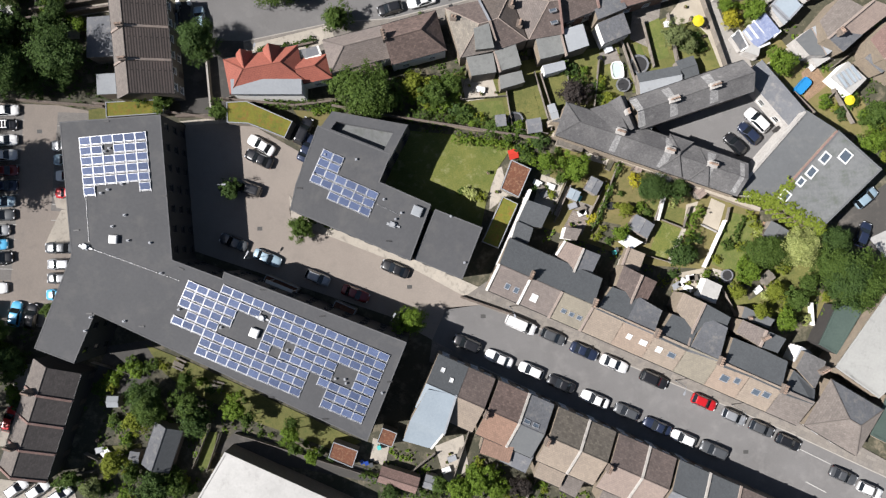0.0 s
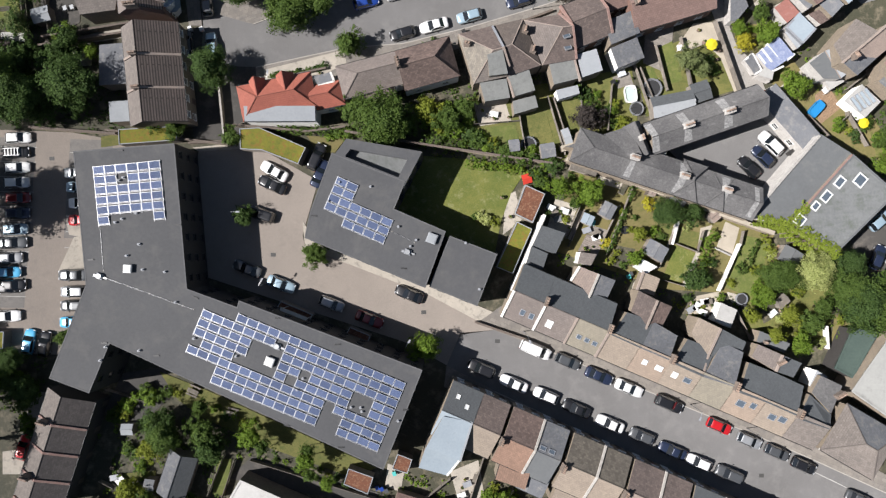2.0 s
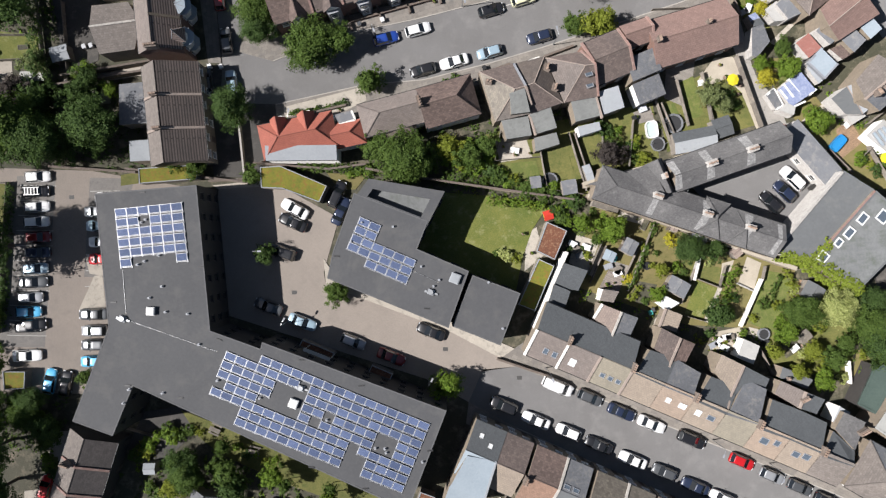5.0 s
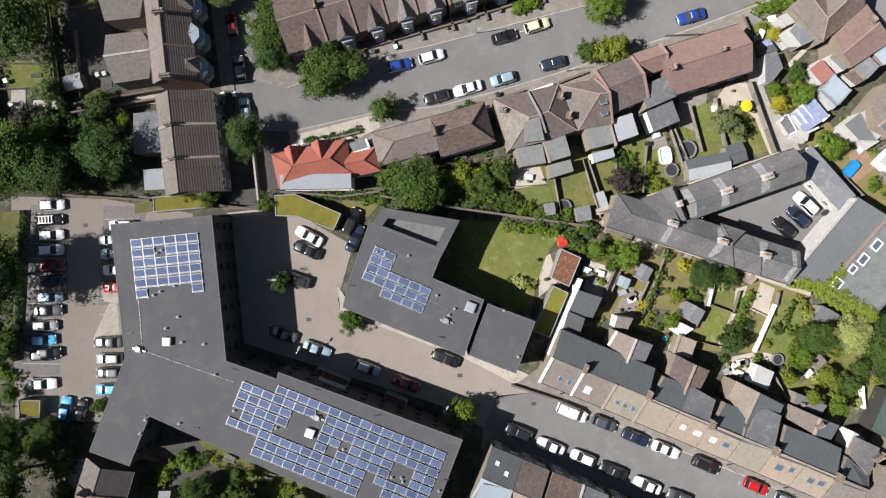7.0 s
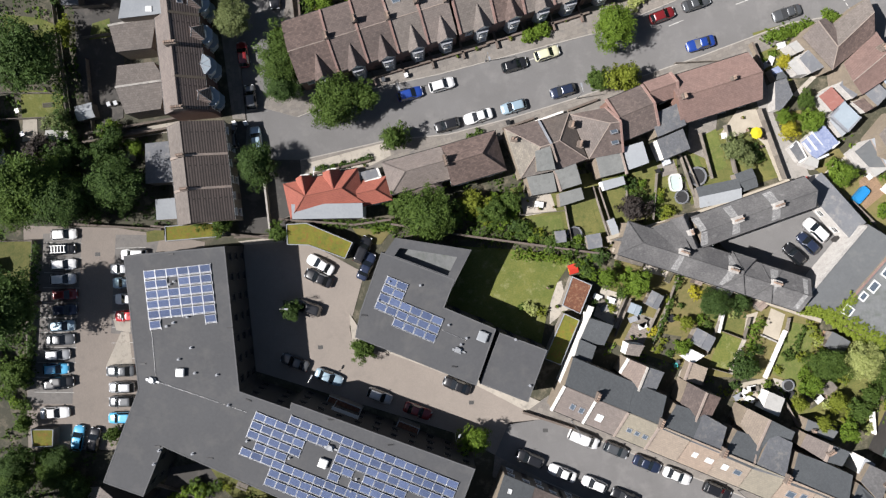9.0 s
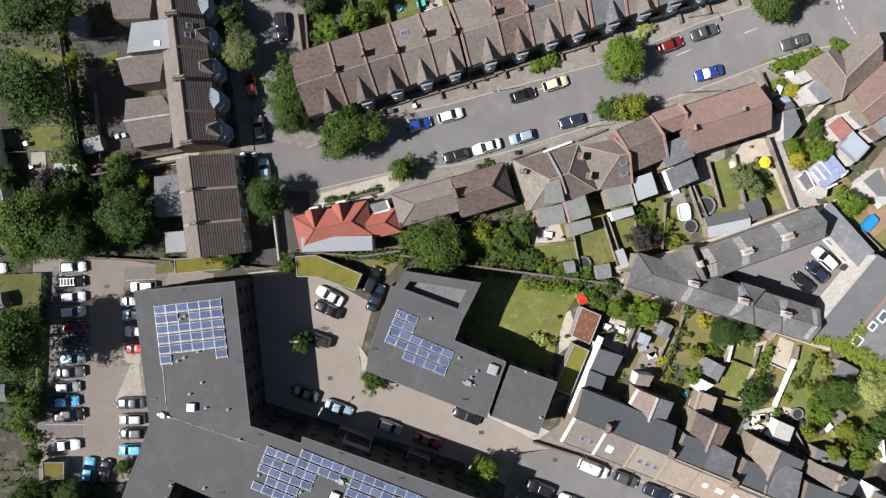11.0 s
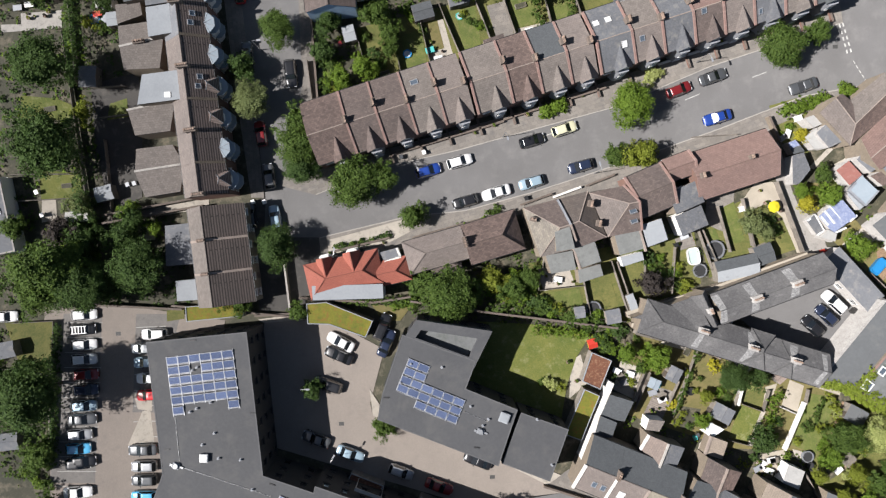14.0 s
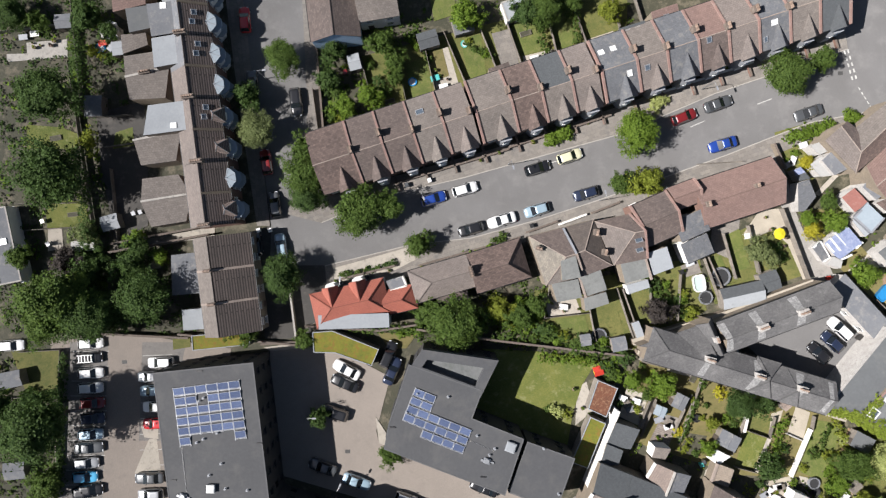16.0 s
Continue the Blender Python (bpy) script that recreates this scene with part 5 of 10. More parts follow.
house((21.40, 42.95), (15.97, 40.79), (18.04, 34.57), 5.4, 2.2, BROWN_TILE, None, RED_BRICK, copings=(1, 1), coping=RED_COPING, label="house with faded red tiles between raised party walls", group="north street houses")
house((25.78, 44.71), (21.76, 43.37), (22.79, 40.13), 5.4, 1.6, PINK_TILE, None, RED_BRICK, copings=(1, 0), coping=RED_COPING, label="house with faded red tiles and slate behind", group="north street houses")
house((37.89, 47.73), (25.37, 44.06), (28.05, 37.37), 5.0, 2.6, PINK_TILE, None, RED_BRICK, chimneys=[(0.35, 0.45, 0.6, 0.6, 2), (0.95, 0.5, 0.6, 0.8, 3)], windows=(4, 4), label="long house under a wide faded red roof", group="north street houses")

# slate-roofed ranges round the yard
house((29.79, 18.23), (47.08, 24.06), (45.71, 28.51), 6.5, 2.2, OLD_SLATE, None, STOCK_BRICK, chimneys=[(0.3, 0.5, 1.4, 0.85, 4), (0.65, 0.5, 1.4, 0.85, 4)], windows=(0, 0), brick=PALE_STACK, streaks=[(0.3, 1.3), (0.65, 1.4), (0.02, 1.2)], label="slate-roofed range with chimneys beside a yard", group="slate ranges", name="stable_range", category="building")
house((17.28, 17.45), (44.79, 8.17), (46.08, 12.98), 6.0, 2.0, OLD_SLATE, None, STOCK_BRICK, hip=(2.5, 0), chimneys=[(0.3, 0.6, 1.3, 0.8, 4), (0.57, 0.55, 1.3, 0.8, 4), (0.8, 0.55, 1.3, 0.8, 4)], windows=(0, 0), brick=PALE_STACK, streaks=[(0.3, 1.0), (0.57, 1.3), (0.8, 1.3), (0.97, 0.8)], label="long slate-roofed range with chimneys and gables", group="slate ranges", name="stable_range", category="building")
house((56.20, 21.43), (49.44, 29.24), (46.89, 26.96), 3.5, 0.3, GREY_FELT, None, PALE_STACK, roof="mono", windows=(0, 3), label="grey lean-to range along the yard", name="lean_to_range", category="building")
flat_block([(55.65, 21.17), (60.23, 18.23), (50.99, 7.78), (44.76, 9.07)], 5.4, "workshop", "grey felt-roofed workshop beside the yard", PALE_STACK, MID_FELT, storeys=2, win=False)
flat_block([(60.18, 18.06), (66.80, 12.12), (57.69, 3.18), (50.55, 7.65)], 6.0, "workshop", "grey flat-roofed workshop with square roof windows", STOCK_BRICK, WORN_FELT, MID_FELT, storeys=2, win=False)
# corner building at the east end of the street
house((55.21, -26.78), (62.96, -31.35), (65.97, -24.03), 5.8, 3.2, GREYBROWN_TILE, SLATE, STOCK_BRICK, hip=(3.5, 3.5), windows=(3, 3), label="large hipped building at the terrace's end", name="corner_building", category="building")
flat_block([(59.67, -17.97), (67.58, -6.79), (77.04, -13.67), (66.29, -22.70)], 6.0, "warehouse", "pale grey flat-roofed warehouse", STOCK_BRICK, CEMENT_SHEET, storeys=2, win=False)
flat_block([(-33.47, -31.13), (-14.22, -39.80), (-19.42, -49.34), (-38.07, -38.93)], 5.0, "warehouse", "white sheet-roofed warehouse with a narrow vent", STOCK_BRICK, WHITE_SHEET, win=False)
# four houses at the south-west corner
fronts = row_of((-55.47, -19.07), (-60.73, -35.46), 4)
deep = Vector((-62.46, -17.17)) - Vector((-55.47, -19.07))
for i in range(4):
    a, b = fronts[i], fronts[i + 1]
    # Front slopes are darker than the grey-brown rear ones.
    house(a, b, a + deep, 5.6, 2.4, DARK_CONCRETE_TILE, GREYBROWN_TILE, DARK_BRICK, windows=(0, 1), ridge=0.56, chimneys=[(1.0, 0.75, 0.5, 1.3, 5)] if i % 2 == 0 else [], copings=(0, 1), coping=RED_COPING, label="terraced house with a dark tiled front slope", group="south-west row")


# ---- parked cars ----
for at, k, p in (((12.37, -12.01), "van", "white"), ((17.51, -13.92), "hatch", "grey"), ((22.45, -16.25), "saloon", "dark_blue"), ((27.21, -18.23), "saloon", "white"), ((33.50, -20.75), "suv", "black"), ((41.49, -24.34), "hatch", "red"),
                 ((46.25, -26.67), "hatch", "silver"), ((50.65, -28.56), "hatch", "grey"), ((54.87, -30.71), "hatch", "black"), ((63.67, -36.10), "saloon", "grey"), ((67.89, -38.35), "hatch", "white")):
    car(at, -23.6, k, p)
for at, k, p in (((3.77, -15.00), "suv", "black"), ((8.89, -17.42), "saloon", "white"), ((14.01, -19.31), "hatch", "white"), ((18.77, -21.46), "saloon", "black"), ((24.16, -23.89), "saloon", "white"), ((29.19, -25.86), "hatch", "grey"),
                 ((34.04, -28.20), "saloon", "dark_blue"), ((38.26, -30.08), "hatch", "white"), ((43.02, -31.97), "suv", "grey")):
    car(at, 156.4, k, p)
for at, h, k, p in (((-28.92, 16.52), 150, "saloon", "white"), ((-29.28, 14.37), 155, "saloon", "black"), ((-31.07, 9.70), 160, "suv", "black"), ((-33.32, 1.08), 158, "saloon", "grey"), ((-27.93, -1.44), -22, "saloon", "pale_blue"), ((-19.94, -4.58), -22, "hatch", "silver"),
                    ((-13.92, -7.09), -22, "saloon", "dark_red"), ((-7.63, -3.14), 157, "saloon", "black"), ((-22.18, 18.77), 65, "suv", "black"), ((-21.64, 16.08), 65, "saloon", "dark_blue")):
    car(at, h, k, p)
for at, k, p in (((-69.54, 22.07), "hatch", "white"), ((-69.72, 17.30), "hatch", "white"), ((-69.81, 14.95), "hatch", "white"), ((-69.63, 12.51), "hatch", "dark_red"), ((-69.72, 10.07), "hatch", "dark_blue"),
                 ((-70.09, 7.55), "hatch", "pale_blue"), ((-70.44, 5.39), "saloon", "grey"), ((-70.98, 2.97), "hatch", "silver"), ((-71.25, 0.72), "hatch", "light_blue"), ((-71.34, -1.73), "hatch", "black")):
    car(at, 2, k, p, group="car park cars")
ladder_car = car((-69.80, 19.74), 2, "hatch", "black", "black hatchback with white ladders on its roof", "car park cars")
bm = bmesh.new()
for y in (-0.55, 0.55):
    box(bm, -1.6, y - 0.05, 1.58, 0.9, y + 0.05, 1.66)
for i in range(5):
    box(bm, -1.4 + i * 0.5, -0.5, 1.6, -1.28 + i * 0.5, 0.5, 1.65)
part("roof_rack", bm, WHITE_PAINT, ladder_car, "white ladder rack")
for at, k, p in (((-82.13, 22.12), "hatch", "white"), ((-71.55, -6.25), "saloon", "white"), ((-70.46, -1.33), "hatch", "black")):
    car(at, 2, k, p, group="car park cars")
for at, k, p in (((-58.51, 18.64), "hatch", "white"), ((-60.21, 16.44), "hatch", "silver"), ((-59.93, 14.18), "hatch", "pale_blue"), ((-59.57, 11.64), "hatch", "white"), ((-59.67, 8.93), "hatch", "red"),
                 ((-61.01, 0.19), "saloon", "grey"), ((-60.89, -2.42), "hatch", "silver"), ((-60.94, -4.66), "hatch", "grey"), ((-61.08, -7.27), "hatch", "light_blue")):
    car(at, 180, k, p, group="car park cars")
car((-68.95, -27.08), 75, "hatch", "red")
car((-67.98, -10.33), 80, "hatch", "light_blue", group="car park cars")
car((-65.47, -10.69), 80, "hatch", "black", group="car park cars")
for at, k, p in (((-67.89, -38.08), "hatch", "white"), ((-64.48, -38.35), "hatch", "white"), ((-60.98, -39.07), "hatch", "white")):
    car(at, 35, k, p)
for at, h, k, p in (((-14.20, 43.31), 15, "hatch", "blue"), ((-9.13, 44.67), 15, "hatch", "white"), ((2.47, 47.62), 16, "hatch", "black"), ((7.65, 49.33), 17, "hatch", "cream"), ((26.06, 55.02), 20, "hatch", "dark_red"), ((31.50, 56.90), 18, "saloon", "grey"),
                    ((32.04, 50.43), 195, "saloon", "blue"), ((45.83, 55.01), 197, "saloon", "grey"), ((-8.43, 38.27), 195, "hatch", "black"), ((-3.45, 39.54), 195, "saloon", "white"), ((2.18, 40.98), 195, "hatch", "pale_blue"), ((10.07, 43.33), 195, "hatch", "dark_blue"),
                    ((-43.17, 72.63), 92, "hatch", "red"), ((-42.27, 62.59), 95, "hatch", "grey"), ((-35.48, 59.33), -85, "suv", "black"), ((-40.57, 49.99), 97, "hatch", "dark_red"), ((-39.46, 43.23), 97, "hatch", "grey"), ((-38.70, 36.55), 97, "hatch", "pale_blue"), ((-42.64, 37.04), 97, "hatch", "grey"),
                    ((49.93, 20.48), 135, "suv", "white"), ((48.67, 18.41), 135, "hatch", "dark_blue"), ((46.43, 16.70), 135, "hatch", "black"), ((66.82, 2.33), 68, "hatch", "dark_blue"), ((67.26, 8.17), 40, "hatch", "pale_blue")):
    car(at, h, k, p)


# ---- pavements, kerbs and markings ----
patch("pavement_south_street", [(3.07, -7.86), (10.94, -10.94), (39.41, -22.69), (55.68, -29.56), (70.87, -36.61), (100.88, -50.53), (102.24, -48.27), (70.87, -33.81), (59.30, -27.48), (7.05, -5.15)], PAVEMENT, 0.12, "grey-brown paving slabs before the terrace", "pavement", along=(0.916, -0.4))
patch("pavement_south_side", [(-1.72, -14.55), (5.97, -18.71), (24.05, -27.21), (55.68, -41.94), (97.27, -58.67), (96.36, -60.47), (55.68, -44.66), (24.05, -30.19), (-2.17, -17.99)], PAVEMENT, 0.12, "shaded paving slabs before the terrace", "pavement", along=(0.916, -0.4))
patch("pavement_north_side", [(-32.14, 40.04), (-21.15, 44.12), (-9.32, 46.45), (2.08, 49.24), (16.20, 52.67), (31.30, 58.59), (52.72, 65.02), (48.20, 99.09), (45.03, 98.30), (50.80, 67.60), (30.94, 61.93), (15.43, 57.02), (1.73, 52.50), (-21.06, 46.92), (-31.55, 44.09), (-30.19, 57.59), (-31.82, 75.64), (-32.24, 102.53), (-34.49, 102.60), (-34.07, 75.71), (-33.79, 57.70), (-37.52, 41.57)], PAVEMENT, 0.12, "slabbed pavement and forecourts along the north street", "pavement", along=(0.95, 0.3))
patch("pavement_north_street", [(-31.92, 33.25), (-17.79, 36.23), (-8.45, 36.92), (2.23, 39.47), (10.17, 41.75), (19.58, 44.61), (32.38, 48.71), (46.18, 53.60), (56.53, 55.16), (56.92, 52.53), (46.92, 51.04), (33.19, 45.61), (19.46, 40.45), (3.05, 36.64), (-7.91, 33.82), (-18.87, 31.01), (-31.63, 28.71)], PAVEMENT, 0.12, "pale slabbed pavement with crossovers", "pavement", along=(0.95, 0.3))
patch("pavement_side_street", [(-45.26, 102.94), (-43.53, 76.01), (-41.91, 57.97), (-40.47, 39.86), (-42.55, 39.93), (-44.62, 58.05), (-46.23, 76.10), (-47.96, 103.02)], PAVEMENT, 0.12, "shaded slabbed pavement along the side street", "pavement")
patch("driveway", [(-43.94, 38.89), (-40.47, 39.86), (-38.71, 33.47), (-31.92, 33.25), (-31.63, 28.71), (-35.04, 21.56), (-41.83, 21.78)], TAR_AND_SHADE, 0.016, "dark tarmac driveway between two houses", "driveway")
patch("alley", [(38.69, 50.19), (39.48, 45.65), (41.69, 39.71), (43.73, 33.77), (45.86, 28.09), (49.94, 27.69), (48.66, 31.36), (46.91, 34.13), (44.79, 36.45), (43.77, 39.20), (43.20, 41.93), (42.20, 45.57), (40.87, 50.58)], PALE_CONCRETE, 0.03, "narrow pale concrete alley between garden fences", "alley")
# Dark sheet standing in for the apartment block's longer shadow on this ground.
patch("back_yard", [(-56.42, -21.54), (-53.40, -15.52), (-46.87, -14.55), (-45.15, -18.85), (-50.86, -23.73)], TAR_AND_SHADE, 0.03, "dark ground painted as the apartment block's shadow", "yard")
for k, pts in enumerate(([(10.94, -10.94), (39.41, -22.69), (55.68, -29.56), (70.87, -36.61)], [(55.68, -41.94), (24.05, -27.21), (5.97, -18.71)], [(56.53, 55.16), (46.18, 53.60), (32.38, 48.71), (19.58, 44.61), (10.17, 41.75), (2.23, 39.47), (-8.45, 36.92), (-17.79, 36.23), (-31.92, 33.25)],
                         [(-32.14, 40.04), (-21.15, 44.12), (-9.32, 46.45), (2.08, 49.24), (16.20, 52.67), (31.30, 58.59), (52.72, 65.02)])):
    strip("kerb", pts, 0.15, KERB, 0.125, "granite kerb along the carriageway", "kerb")


def paint_line(a, b, width=0.1, n=1, gap=0.5, label="worn white painted line on the ground", tone=ROAD_PAINT):
    """A painted line, or n dashes of it, lying on the paving."""
    a, b = Vector(a), Vector(b)
    d = (b - a) / n
    for i in range(n):
        p, q = a + d * i, a + d * (i + (gap if n > 1 else 1))
        s = Vector((-(q - p).y, (q - p).x)).normalized() * width / 2
        bm = bmesh.new()
        face(bm, [(*(p - s), 0.026), (*(q - s), 0.026), (*(q + s), 0.026), (*(p + s), 0.026)])
        tagged(new("road_marking", mesh_of("road_marking", finish(bm), tone)), label, "road marking", "", "structure")


for i in range(12):
    paint_line((-72.85, 20.80) if i == 0 else (row_of((-72.67, 20.79), (-75.30, -5.42), 11)[i]), row_of((-66.97, 20.61), (-68.96, -5.63), 11)[i], 0.09)
for p, q in zip(row_of((-61.66, 19.71), (-63.14, -2.99), 9), row_of((-56.86, 19.73), (-58.14, -2.97), 9)):
    paint_line(p, q, 0.09)
paint_line((52.72, 65.02), (54.12, 59.84), 0.25, 5, 0.55)
paint_line((52.17, 64.85), (53.48, 59.68), 0.25, 5, 0.55)
paint_line((54.28, 58.93), (56.53, 55.16), 0.15, 5, 0.6)
paint_line((27.26, 53.48), (29.64, 54.40), 0.12)
paint_line((38.03, 56.75), (40.40, 57.57), 0.12)
paint_line((4.31, 48.35), (6.68, 49.00), 0.12)
paint_line((58.03, -37.24), (61.29, -38.96), 0.12)
paint_line((56.14, -31.55), (62.01, -34.44), 0.1)
for p in ((-47.82, 8.23), (-64.54, 18.80), (-29.29, 3.25), (-30.70, 21.42), (-5.33, -6.06), (6.42, -10.76), (48.45, -32.45), (51.45, 61.27)):
    bm = bmesh.new()
    c = Vector(p)
    box(bm, c.x - 0.4, c.y - 0.3, 0.0, c.x + 0.4, c.y + 0.3, 0.028)
    tagged(new("manhole_cover", mesh_of("manhole_cover", bm, IRON)), "dark iron manhole cover set in the paving", "manhole cover", "manhole covers")
patch("paved_apron", [(-61.11, 6.24), (-63.64, 0.81), (-59.30, 0.09), (-59.84, 6.42)], PALE_PATH, 0.03, "pale concrete apron at the block's foot", "paving")
patch("paved_apron", [(-62.55, 9.31), (-59.57, 9.31), (-59.57, 6.24), (-61.83, 6.60)], PALE_PATH, 0.028, "pale concrete apron at the block's foot", "paving")
patch("footway", [(-24.59, 8.68), (-24.23, 4.43), (-4.43, -3.34), (5.97, -8.95), (7.05, -6.69), (-2.17, -2.62), (-22.96, 5.97)], PALE_PATH, 0.1, "pale concrete footway along the apartment block", "pavement")
patch("footway", [(-42.12, 20.43), (-34.26, 21.15), (-34.71, 20.16), (-41.04, 19.80)], PALE_PATH, 0.05, "pale concrete path by the block", "path")

patch("parking_bays", [(-73.15, 22.26), (-67.00, 22.24), (-69.12, -5.07), (-76.37, -4.83)], BAY_PAVING, 0.024, "grey paved parking bays with painted lines", "parking bays")
patch("parking_bays", [(-61.58, 21.88), (-54.52, 21.65), (-55.57, 17.69), (-57.82, 5.94), (-62.71, 6.11)], BAY_PAVING, 0.0238, "grey paved parking bays with painted lines", "parking bays")

